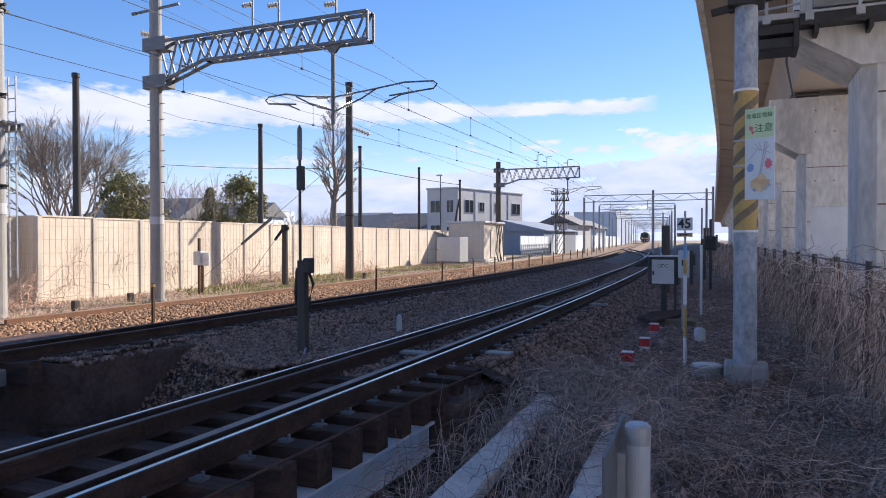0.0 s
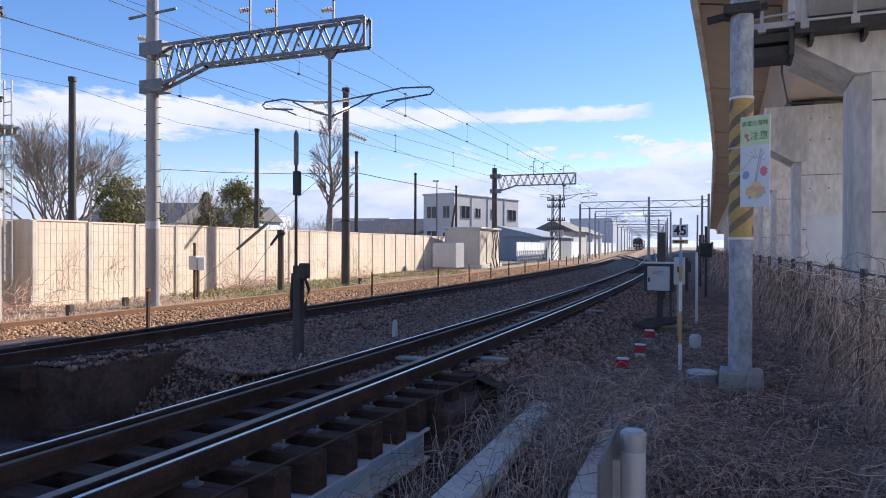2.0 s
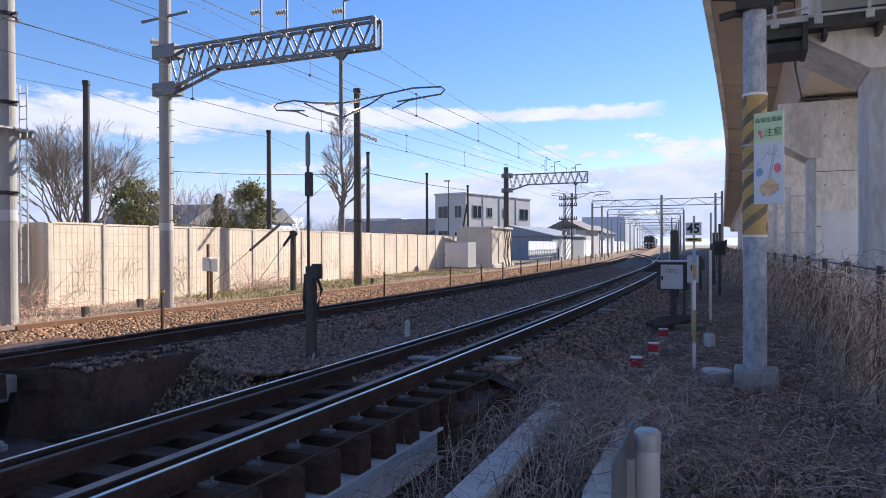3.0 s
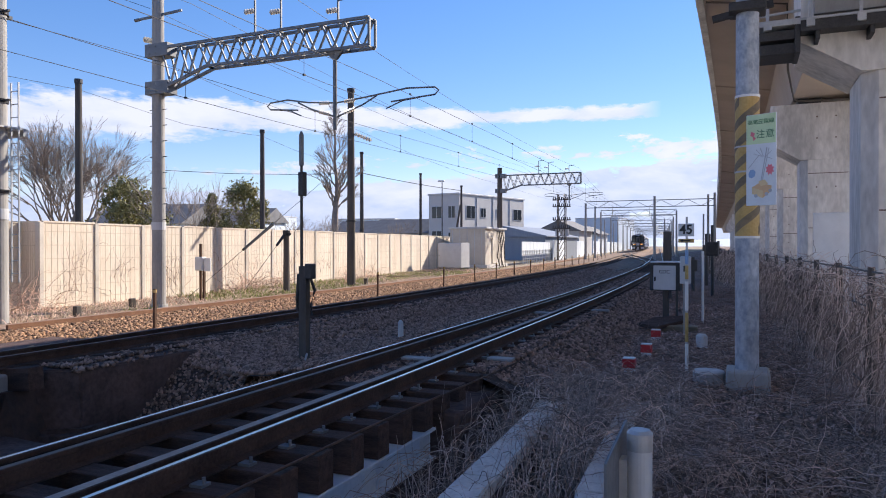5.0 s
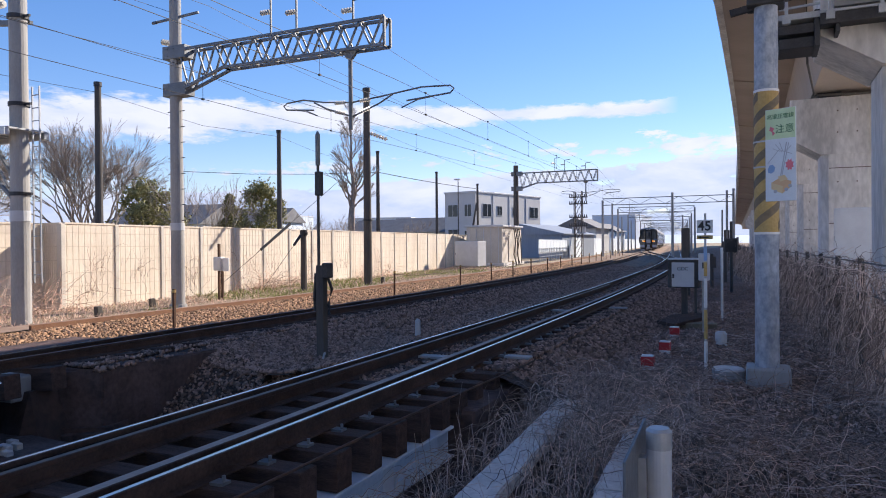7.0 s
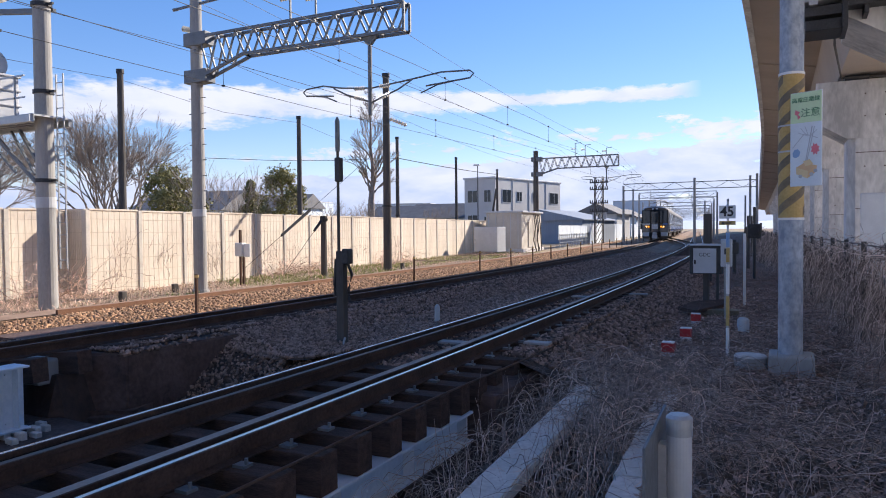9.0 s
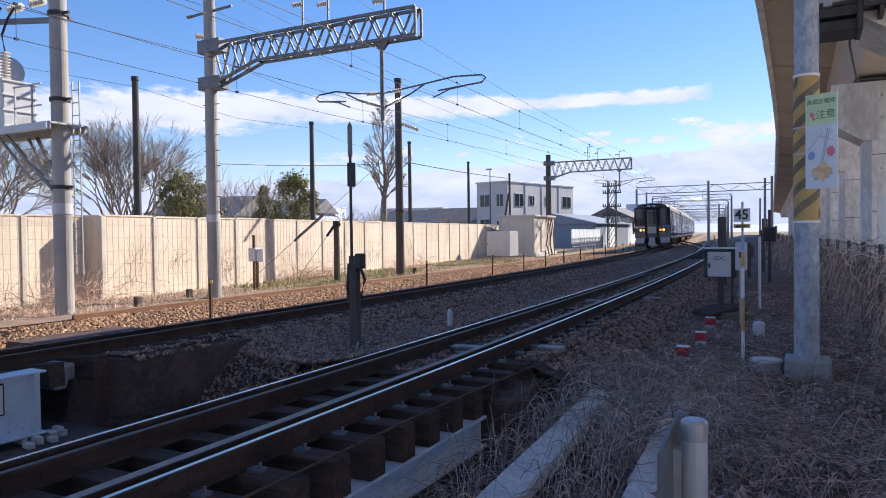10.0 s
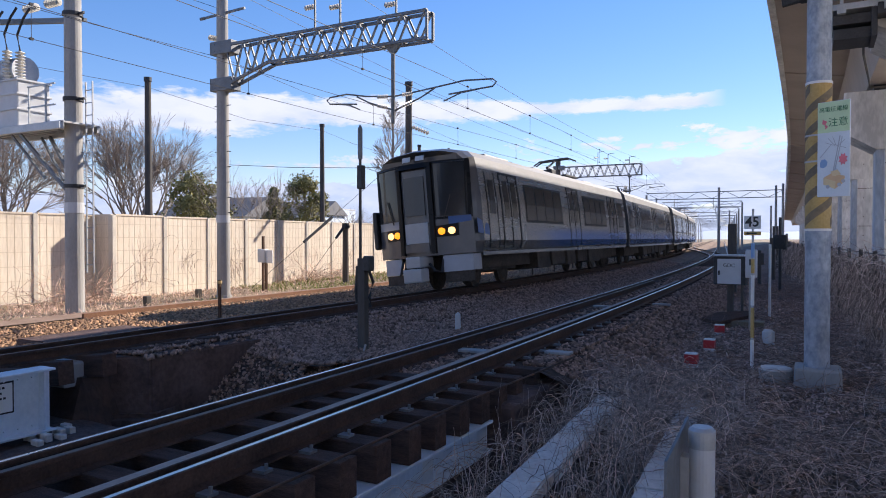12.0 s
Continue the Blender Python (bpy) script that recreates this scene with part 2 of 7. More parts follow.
M = {
    "soil": material("dry soil and litter", (0.060, 0.039, 0.031), (0.30, 0.20, 0.155), 0.95, 0, 22, 1.5, 1.0, 0.9, 0.3, depth=0.05),
    "verge": material("dry grass verge", (0.20, 0.15, 0.09), (0.42, 0.33, 0.22), 0.95, 0, 25, 1.2, 0.8, 0.8, 0.3, depth=0.04),
    "ballast": stones("ballast stone", (0.13, 0.066, 0.035), (0.62, 0.365, 0.20)),
    # copy of the ballast stone with the viaduct's shade worked into its colour
    "ballastshade": stones("shade-matched ballast stone", (0.155, 0.100, 0.076), (0.58, 0.375, 0.285)),
    # the shade in the gaps between loose stones is put into this dark tone
    "bed": material("packed ballast with gap shade", (0.031, 0.019, 0.014), (0.125, 0.075, 0.055), 0.95, 0, 18, 2, 1.0, 1.2, 0.3, depth=0.06),
    # average tone of the loose stones, for the bed beyond them
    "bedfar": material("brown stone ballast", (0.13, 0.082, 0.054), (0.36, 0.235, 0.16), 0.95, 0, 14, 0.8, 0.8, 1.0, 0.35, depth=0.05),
    "rust": material("rusted steel", (0.05, 0.028, 0.018), (0.14, 0.07, 0.04), 0.8, 0.2, 40, 3, 0.3),
    "rustedge": material("bright rust", (0.16, 0.075, 0.04), (0.30, 0.15, 0.085), 0.85, 0.1, 40, 3, 0.3),
    "railweb": material("dark oiled rail web", (0.045, 0.028, 0.023), (0.115, 0.072, 0.056), 0.65, 0.2, 40, 3, 0.3),
    "railhead": material("polished rail head", (0.66, 0.64, 0.61), (0.80, 0.78, 0.75), 0.30, 1.0, 30, 2, 0.02),
    "guard": material("weathered guard rail top", (0.26, 0.205, 0.17), (0.42, 0.345, 0.295), 0.75, 0.0, 30, 2, 0.2),
    "rusthead": material("dull brown rail head", (0.085, 0.058, 0.045), (0.17, 0.12, 0.095), 0.6, 0.2, 30, 2, 0.2),
    "timber": material("creosoted timber", (0.042, 0.026, 0.022), (0.140, 0.089, 0.071), 0.95, 0, 25, 2, 0.6, 0.7, 0.3, (1, 8, 8), 0.01),
    "concrete": material("weathered concrete", (0.42, 0.405, 0.385), (0.80, 0.775, 0.74), 0.85, 0, 9, 0.7, 0.3, 0.5, 0.2, (1, 1, 0.35)),
    # warm light bounced up from the ground is put into this concrete colour
    "soffit": material("bounce-toned concrete soffit", (0.36, 0.30, 0.25), (0.50, 0.43, 0.37), 0.85, 0, 22, 0.4, 0.2, 0.3, 0.3),
    # very dark grey-brown concrete, shared by the abutments and the ditch walls
    "darkconc": material("dark rough concrete", (0.057, 0.039, 0.035), (0.198, 0.136, 0.119), 0.9, 0, 14, 1.5, 0.7, 0.6, 0.3, depth=0.03),
    "coping": material("lichened coping concrete", (0.46, 0.42, 0.38), (0.84, 0.78, 0.72), 0.9, 0, 24, 2.4, 0.5, 0.6, 0.3),
    "barrier": material("cream barrier panel", (0.57, 0.475, 0.375), (0.88, 0.79, 0.665), 0.85, 0, 16, 0.9, 0.3, 0.5, 0.3, (1, 1, 0.22)),
    "barrierline": material("barrier joint line", (0.48, 0.40, 0.31), (0.66, 0.57, 0.45), 0.85, 0, 20, 1, 0.2),
    "barrierpost": material("grey barrier post", (0.48, 0.44, 0.39), (0.64, 0.59, 0.52), 0.7, 0.1, 20, 1.5, 0.2),
    "galv": material("galvanised steel", (0.36, 0.38, 0.40), (0.56, 0.58, 0.60), 0.5, 0.55, 35, 3.0, 0.12, 0.5, 0.3),
    "bluegalv": material("dull galvanised pole", (0.24, 0.28, 0.34), (0.47, 0.52, 0.58), 0.6, 0.3, 22, 6.0, 0.15, 0.5, 0.16, (1, 1, 0.7)),
    "truss": material("grey painted lattice steel", (0.13, 0.14, 0.15), (0.24, 0.255, 0.27), 0.55, 0.4, 30, 2, 0.15),
    "darksteel": material("dark steel", (0.03, 0.03, 0.032), (0.08, 0.08, 0.082), 0.55, 0.5, 30, 2, 0.2),
    "mast": material("grey concrete mast", (0.27, 0.265, 0.255), (0.44, 0.43, 0.41), 0.8, 0.0, 28, 1.6, 0.2, 0.4, 0.3, (1, 1, 0.35)),
    "darkpole": material("dark weathered pole", (0.05, 0.045, 0.042), (0.13, 0.115, 0.10), 0.85, 0, 26, 2, 0.4, 0.4, 0.3, (2, 2, 0.3)),
    "wire": plain("dark wire", (0.035, 0.035, 0.04), 0.5, 0.6),
    "ceramic": plain("glazed ceramic", (0.70, 0.66, 0.58), 0.25),
    "white": plain("white enamel", (0.78, 0.78, 0.77), 0.45),
    "greybox": plain("pale grey enamel", (0.56, 0.575, 0.59), 0.45),
    "yellow": material("faded yellow band", (0.44, 0.29, 0.09), (0.62, 0.44, 0.17), 0.6, 0, 30, 3, 0.1),
    "blackband": material("faded black stripe", (0.13, 0.11, 0.08), (0.26, 0.20, 0.12), 0.7, 0, 30, 3, 0.1),
    "black": plain("black paint", (0.02, 0.02, 0.022), 0.5),
    "red": plain("red reflector paint", (0.55, 0.03, 0.035), 0.4),
    "signgreen": plain("pale green print", (0.62, 0.80, 0.50), 0.5),
    "signwhite": plain("pale blue-white print", (0.72, 0.80, 0.86), 0.5),
    "signtext": plain("green ink", (0.05, 0.22, 0.10), 0.6),
    "signpink": plain("pink ink", (0.80, 0.22, 0.28), 0.6),
    "signblue": plain("blue ink", (0.25, 0.42, 0.68), 0.6),
    "signline": plain("grey ink line", (0.46, 0.51, 0.57), 0.6),
    "signyellow": plain("pale yellow ink", (0.78, 0.62, 0.36), 0.6),
    "signorange": plain("orange ink", (0.75, 0.50, 0.28), 0.6),
    "vine": stones("dry vine stems", (0.666, 0.451, 0.342), (0.880, 0.658, 0.532)),
    "vineold": stones("weathered grey vine stems", (0.18, 0.137, 0.118), (0.42, 0.325, 0.285)),
    "vinegrey": stones("bleached vine stems", (0.50, 0.395, 0.34), (0.73, 0.595, 0.52)),
    "vinedark": stones("old vine stems", (0.250, 0.150, 0.114), (0.520, 0.334, 0.261)),
    "grass": material("spring grass", (0.16, 0.18, 0.045), (0.34, 0.34, 0.12), 0.9, 0, 20, 2, 0.2),
    "bark": material("grey bark", (0.20, 0.165, 0.14), (0.38, 0.32, 0.275), 0.9, 0, 20, 3, 0.4),
    "leaf": material("evergreen leaf", (0.10, 0.11, 0.032), (0.36, 0.32, 0.13), 0.7, 0, 10, 1.5, 0.1),
    "girder": material("pale blue girder paint", (0.56, 0.64, 0.71), (0.76, 0.82, 0.87), 0.5, 0.1, 24, 2, 0.15),
    "housewall": material("pale render wall", (0.50, 0.50, 0.50), (0.60, 0.60, 0.59), 0.85, 0, 10, 0.5, 0.1),
    "shedwall": material("blue grey sheet cladding", (0.23, 0.27, 0.33), (0.31, 0.35, 0.41), 0.6, 0.2, 10, 0.6, 0.1, stretch=(6, 6, 0.3)),
    "rooftile": material("dark roof tile", (0.10, 0.10, 0.105), (0.19, 0.19, 0.195), 0.7, 0, 12, 1, 0.3),
    # this pale blue also carries the haze of the farther hoardings and houses
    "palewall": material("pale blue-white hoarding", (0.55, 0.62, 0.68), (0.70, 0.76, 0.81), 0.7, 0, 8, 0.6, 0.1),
    # distance haze is mixed into this blue-grey
    "farblock": material("haze-tinted far block", (0.52, 0.60, 0.70), (0.60, 0.68, 0.77), 0.9, 0, 4, 0.3, 0.0),
    "hut": material("beige hut panel", (0.50, 0.45, 0.38), (0.66, 0.61, 0.53), 0.75, 0, 16, 1, 0.2),
    "glass": plain("dark window glass", (0.03, 0.04, 0.05), 0.08),
    "trainsteel": material("brushed stainless car side", (0.21, 0.208, 0.205), (0.30, 0.297, 0.292), 0.26, 0.80, 60, 0.6, 0.04, 0.3, 0.4, (0.2, 0.2, 4)),
    "trainblue": plain("blue car stripe", (0.025, 0.10, 0.29), 0.3),
    "trainroof": material("grey car roof", (0.15, 0.152, 0.158), (0.23, 0.232, 0.238), 0.6, 0.0, 20, 1, 0.1),
    "trainface": plain("grey car front paint", (0.10, 0.10, 0.105), 0.2),
    "trainblack": plain("gloss black car front", (0.010, 0.011, 0.013), 0.3),
    "trainglass": plain("tinted car glass", (0.02, 0.028, 0.035), 0.06),
    "doorgrey": plain("pale grey gangway door", (0.40, 0.41, 0.42), 0.4),
    "skirt": plain("pale grey skirt", (0.40, 0.43, 0.48), 0.45),
    "under": material("grimy underframe", (0.05, 0.042, 0.036), (0.13, 0.11, 0.095), 0.85, 0.2, 20, 2, 0.3),
    "lamp_amber": plain("amber lamp", (1.0, 0.33, 0.02), 0.3, 0, 0.95),
    "lamp_warm": plain("warm white lamp", (1.0, 0.56, 0.20), 0.3, 0, 1.5),
    # mostly unseen ground, added pale to bounce sunlight under the viaduct
    "bounceground": material("pale bounce ground", (0.52, 0.48, 0.42), (0.70, 0.65, 0.58), 0.9, 0, 14, 0.3, 0.3),
    "litter": stones("leaf litter", (0.166, 0.108, 0.084), (0.853, 0.611, 0.503)),
    # channel floor, much darker than the soil around it
    "channelfloor": material("dark channel floor", (0.033, 0.019, 0.015), (0.104, 0.062, 0.048), 0.7, 0, 10, 1.5, 0.6, depth=0.04),
}


def blue_sweep(start, full):
    """Printed film that fades from bare steel into blue along the car."""
    m = material("blue fading car film", (0.21, 0.208, 0.205), (0.30, 0.297, 0.292), 0.26, 0.6, 60, 0.6, 0.02, 0.3, 0.4, (0.2, 0.2, 4))
    n, l = m.node_tree.nodes, m.node_tree.links
    place, axes = n.new("ShaderNodeTexCoord"), n.new("ShaderNodeSeparateXYZ")
    l.new(place.outputs["Object"], axes.inputs[0])
    along, high, both = n.new("ShaderNodeMapRange"), n.new("ShaderNodeMapRange"), n.new("ShaderNodeMath")
    along.interpolation_type = high.interpolation_type = "SMOOTHSTEP"
    for node, axis, lo, hi in ((along, 1, start, full), (high, 2, 1.74, 1.42)):
        l.new(axes.outputs[axis], node.inputs["Value"])
        node.inputs["From Min"].default_value, node.inputs["From Max"].default_value = lo, hi
    both.operation = "MULTIPLY"
    l.new(along.outputs[0], both.inputs[0])
    l.new(high.outputs[0], both.inputs[1])
    mix = n.new("ShaderNodeMix")
    mix.data_type = "RGBA"
    base = n["Principled BSDF"].inputs["Base Color"]
    l.new(both.outputs[0], mix.inputs[0])
    l.new(base.links[0].from_socket, mix.inputs[6])
    mix.inputs[7].default_value = (0.025, 0.12, 0.38, 1)
    l.new(mix.outputs[2], base)
    return m


M["sweep"], M["sweepfull"] = blue_sweep(3.8, 8.4), blue_sweep(-9.0, -8.0)


# ---- building helpers ----
def part(name, bm, mat, parent=None, label="", smooth=False):
    """Link a bmesh as one mesh object, under a thing or a part."""
    me = bpy.data.meshes.new(name)
    bm.normal_update()
    bm.to_mesh(me)
    bm.free()
    for one in (mat if isinstance(mat, (list, tuple)) else [mat]):
        me.materials.append(M[one])
    if smooth:
        me.polygons.foreach_set("use_smooth", [True] * len(me.polygons))
    ob = new(name, me)
    ob.parent = parent
    if label:
        tagged(ob, label)
    return ob


def share(name, me, parent, m):
    ob = new(name, me)
    ob.parent = parent
    ob.matrix_basis = m
    return ob


def disc_stack(bm, p, q, r, n=5, seg=12):
    """A ribbed insulator: one turned body with n sheds."""
    p, q = Vector(p), Vector(q)
    turn = (q - p).to_track_quat("Z", "Y")
    prof = [(0.0, 0.001)]
    for k in range(n):
        a = k / n
        prof += [(a + 0.02 / n, r * 0.42), (a + 0.35 / n, r), (a + 0.55 / n, r * 0.95), (a + 0.6 / n, r * 0.42)]
    prof += [(0.999, r * 0.42), (1.0, 0.001)]
    rings = [[bm.verts.new(p.lerp(q, u) + turn @ Vector((rr * math.cos(2 * math.pi * k / seg), rr * math.sin(2 * math.pi * k / seg), 0))) for k in range(seg)] for u, rr in prof]
    for a, b in zip(rings, rings[1:]):
        for k in range(seg):
            bm.faces.new((a[k], a[(k + 1) % seg], b[(k + 1) % seg], b[k]))
    return bm


def thing(name, label, category, group="", at=(0, 0, 0), kind="", turn=0):
    ob = new(name)
    ob.empty_display_size = 0.1
    ob.matrix_basis = pose(*at, 0, 0, turn)
    return tagged(ob, label, category, group, kind)


def box(bm, x0, x1, y0, y1, z0, z1, bevel=0.0, index=0):
    r = bmesh.ops.create_cube(bm, size=1.0, matrix=Matrix.Translation(((x0 + x1) / 2, (y0 + y1) / 2, (z0 + z1) / 2)) @ Matrix.Diagonal((x1 - x0, y1 - y0, z1 - z0, 1)))
    faces = {f for v in r["verts"] for f in v.link_faces}
    for f in faces:
        f.material_index = index
    if bevel:
        edges = {e for v in r["verts"] for e in v.link_edges}
        bmesh.ops.bevel(bm, geom=list(edges), offset=bevel, segments=2, affect="EDGES", profile=0.5)
    return bm


def tube(bm, p, q, r0, r1=None, seg=10, caps=True):
    p, q = Vector(p), Vector(q)
    r1 = r0 if r1 is None else r1
    d = q - p
    m = Matrix.Translation((p + q) / 2) @ d.to_track_quat("Z", "Y").to_matrix().to_4x4()
    bmesh.ops.create_cone(bm, cap_ends=caps, segments=seg, radius1=r0, radius2=r1, depth=d.length, matrix=m)
    return bm


def bar(bm, p, q, w, h=None):
    """A square bar from p to q."""
    p, q = Vector(p), Vector(q)
    d = q - p
    m = Matrix.Translation((p + q) / 2) @ d.to_track_quat("Z", "Y").to_matrix().to_4x4() @ Matrix.Diagonal((w, h or w, d.length, 1))
    bmesh.ops.create_cube(bm, size=1.0, matrix=m)
    return bm


def path_tube(bm, points, r, seg=6):
    pts = [Vector(p) for p in points]
    rings = []
    for i, p in enumerate(pts):
        d = (pts[min(i + 1, len(pts) - 1)] - pts[max(i - 1, 0)]).normalized()
        q = d.to_track_quat("Z", "Y")
        rings.append([bm.verts.new(p + q @ Vector((r * math.cos(2 * math.pi * k / seg), r * math.sin(2 * math.pi * k / seg), 0))) for k in range(seg)])
    for a, b in zip(rings, rings[1:]):
        for k in range(seg):
            bm.faces.new((a[k], a[(k + 1) % seg], b[(k + 1) % seg], b[k]))
    return bm


def poly(bm, pts, thick, axis):
    """A flat outline given thickness along an axis vector."""
    a = [bm.verts.new(Vector(p)) for p in pts]
    b = [bm.verts.new(Vector(p) + Vector(axis) * thick) for p in pts]
    bm.faces.new(a)
    bm.faces.new(b[::-1])
    for i in range(len(a)):
        j = (i + 1) % len(a)
        bm.faces.new((a[i], b[i], b[j], a[j]))
    bmesh.ops.recalc_face_normals(bm, faces=bm.faces[:])
    return bm


def near_x(y):
    return -3.93 - 0.00083 * max(0, min(y, 67)) ** 2 - 0.111 * max(0, y - 67)


def far_x(y):
    u = max(0, y - 14)
    return -9.18 - 0.00103 * min(u, 54) ** 2 - 0.111 * max(0, u - 54)


def slope(fn, y):
    return (fn(y + 0.5) - fn(y - 0.5))


CANT = 0.105


def ground_z(x, y):
    """Height of the ground sheet."""
    z = -0.45
    if x > 0.4:
        z = -0.5
    if -9.6 < x < -2.15 and -40 < y < (8.0 if x > -8.2 else 5.75):
        z = -1.55
    elif -2.3 < x + 0.052 * y < -1.75 and y < 7.4:
        z = -1.2
    elif -1.6 < x + 0.052 * y < -0.85 and y < 8.0:
        z = -0.95
    bumpy = 0.05 * noise.noise((x * 0.9, y * 0.9, 0.0)) + 0.025 * noise.noise((x * 3.1, y * 3.1, 4.0))
    if abs(x) < 60 and abs(y) < 140:
        z += bumpy
    return z


# ---- ground ----
def build_ground():
    xs = sorted(set([-4000, -1500, -600, -250, -120, -70, -45, -34, -28] + [round(-24 + 0.3 * i, 2) for i in range(97)] + [6, 8, 12, 20, 40, 90, 250, 800, 4000]))
    ys = sorted(set([-4000, -800, -200, -60, -30, -15, -8] + [round(-5 + 0.3 * i, 2) for i in range(150)] + [41 + 2 * i for i in range(30)] + [105, 115, 130, 160, 200, 300, 500, 900, 2000, 4500]))
    bm = bmesh.new()
    vs = [[bm.verts.new((x, y, ground_z(x, y))) for x in xs] for y in ys]
    for j in range(len(ys) - 1):
        for i in range(len(xs) - 1):
            f = bm.faces.new((vs[j][i], vs[j][i + 1], vs[j + 1][i + 1], vs[j + 1][i]))
            cx = (xs[i] + xs[i + 1]) / 2
            # right of x = 2.2 the ground is an added pale reflector
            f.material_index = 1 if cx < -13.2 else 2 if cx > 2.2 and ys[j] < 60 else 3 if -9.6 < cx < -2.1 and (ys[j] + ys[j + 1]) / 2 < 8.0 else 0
    tagged(part("ground", bm, ["soil", "verge", "bounceground", "channelfloor"]), "brown earth with dry litter and a straw-coloured verge", "ground", kind="structure")


build_ground()


# ---- tracks ----
def rail_profile(head=0.0):
    return [(-0.0635, -0.153), (0.0635, -0.153), (0.0635, -0.141), (0.012, -0.122), (0.012, -0.045), (0.0325, -0.036), (0.0325, -0.006), (0.027, -0.001), (0.017, 0.0), (-0.017, 0.0), (-0.027, -0.001), (-0.0325, -0.006), (-0.0325, -0.036), (-0.012, -0.045), (-0.012, -0.122), (-0.0635, -0.141)]


def sweep_rail(name, fn, offset, y0, y1, dz, mats, parent, label="", step=2.0, wide=1.0):
    bm = bmesh.new()
    prof = rail_profile()
    rings = []
    n = max(2, int((y1 - y0) / step) + 1)
    for k in range(n):
        y = y0 + (y1 - y0) * k / (n - 1)
        s = slope(fn, y)
        c = 1 / math.sqrt(1 + s * s)
        rings.append([bm.verts.new((fn(y) + (offset + px * wide) * c, y - (offset + px * wide) * s * c, pz + dz)) for px, pz in prof])
    for a, b in zip(rings, rings[1:]):
        for i in range(len(prof)):
            j = (i + 1) % len(prof)
            f = bm.faces.new((a[i], a[j], b[j], b[i]))
            f.material_index = 1 if i == 8 or (i in (7, 9) and mats[1] != "railhead") else 0
    bm.faces.new(rings[0])
    bm.faces.new(rings[-1][::-1])
    bmesh.ops.recalc_face_normals(bm, faces=bm.faces[:])
    return part(name, bm, mats, parent, label)


GAUGE = 0.566


def build_tracks():
    near = thing("railway_track", "narrow-gauge track with polished rails on dark sleepers in shade", "railway track", "railway tracks", kind="structure")
    for o in (-GAUGE, GAUGE):
        sweep_rail("rail", near_x, o, -30, 400, 0.0, ["railweb", "railhead"], near)
    for o, top, wide in ((-GAUGE + 0.16, "rusthead", 1.0), (GAUGE - 0.20, "guard", 1.5)):
        sweep_rail("guard_rail", near_x, o, -30, 24, -0.012, ["railweb", top], near, "dull weathered inner guard rail", wide=wide)
    far = thing("railway_track", "canted track on ballast beside the sunlit shoulder", "railway track", "railway tracks", kind="structure")
    sweep_rail("rail", far_x, GAUGE, -40, 400, 0.0, ["railweb", "rusthead"], far)
    sweep_rail("rail", far_x, -GAUGE, -40, 400, -CANT, ["railweb", "rusthead"], far)

    def branch(y):
        u = min(1, max(0, (y - 52) / 62))
        u = u * u * (3 - 2 * u)
        return near_x(y) * (1 - u) + far_x(y) * u
    turn = thing("crossover_track", "polished turnout rails leading across to the other track", "railway track", "railway tracks", kind="structure")
    for o in (-GAUGE, GAUGE):
        sweep_rail("rail", branch, o, 53, 113, 0.004, ["railweb", "railhead"], turn)
    # sleepers
    bm = bmesh.new()
    box(bm, -1.05, 1.05, -0.105, 0.105, -0.29, 0.0, 0.008)
    sl = part("sleeper", bm, "timber", near)
    me = sl.data
    first = True
    fbm = bmesh.new()
    box(fbm, -0.05, 0.05, -0.045, 0.045, 0.0, 0.02)
    tube(fbm, (0.03, 0.0, 0.02), (0.03, 0.0, 0.06), 0.013, seg=6)
    fme = bpy.data.meshes.new("rail_clip")
    fbm.to_mesh(fme)
    fme.materials.append(M["truss"])
    y = -4.0
    while y < 60:
        step = 0.47 if y < 7 else 0.6
        m = pose(near_x(y), y, -0.157, 0, 0, math.degrees(-slope(near_x, y)) + random.uniform(-1, 1))
        if first:
            sl.matrix_basis = m
            first = False
            ob = sl
        else:
            ob = share("sleeper", me, near, m)
        if 1.5 < y < 13:
            for o in (GAUGE + 0.13, -GAUGE - 0.13):
                share("rail_clip", fme, ob, pose(o, 0, 0, 0, 0, 0 if o > 0 else 180))
        y += step
    y = 0.0
    while y < 75:
        share("sleeper", me, far, pose(far_x(y), y, -0.157 - CANT / 2, 0, -5.3, math.degrees(-slope(far_x, y))))
        y += 0.6


build_tracks()


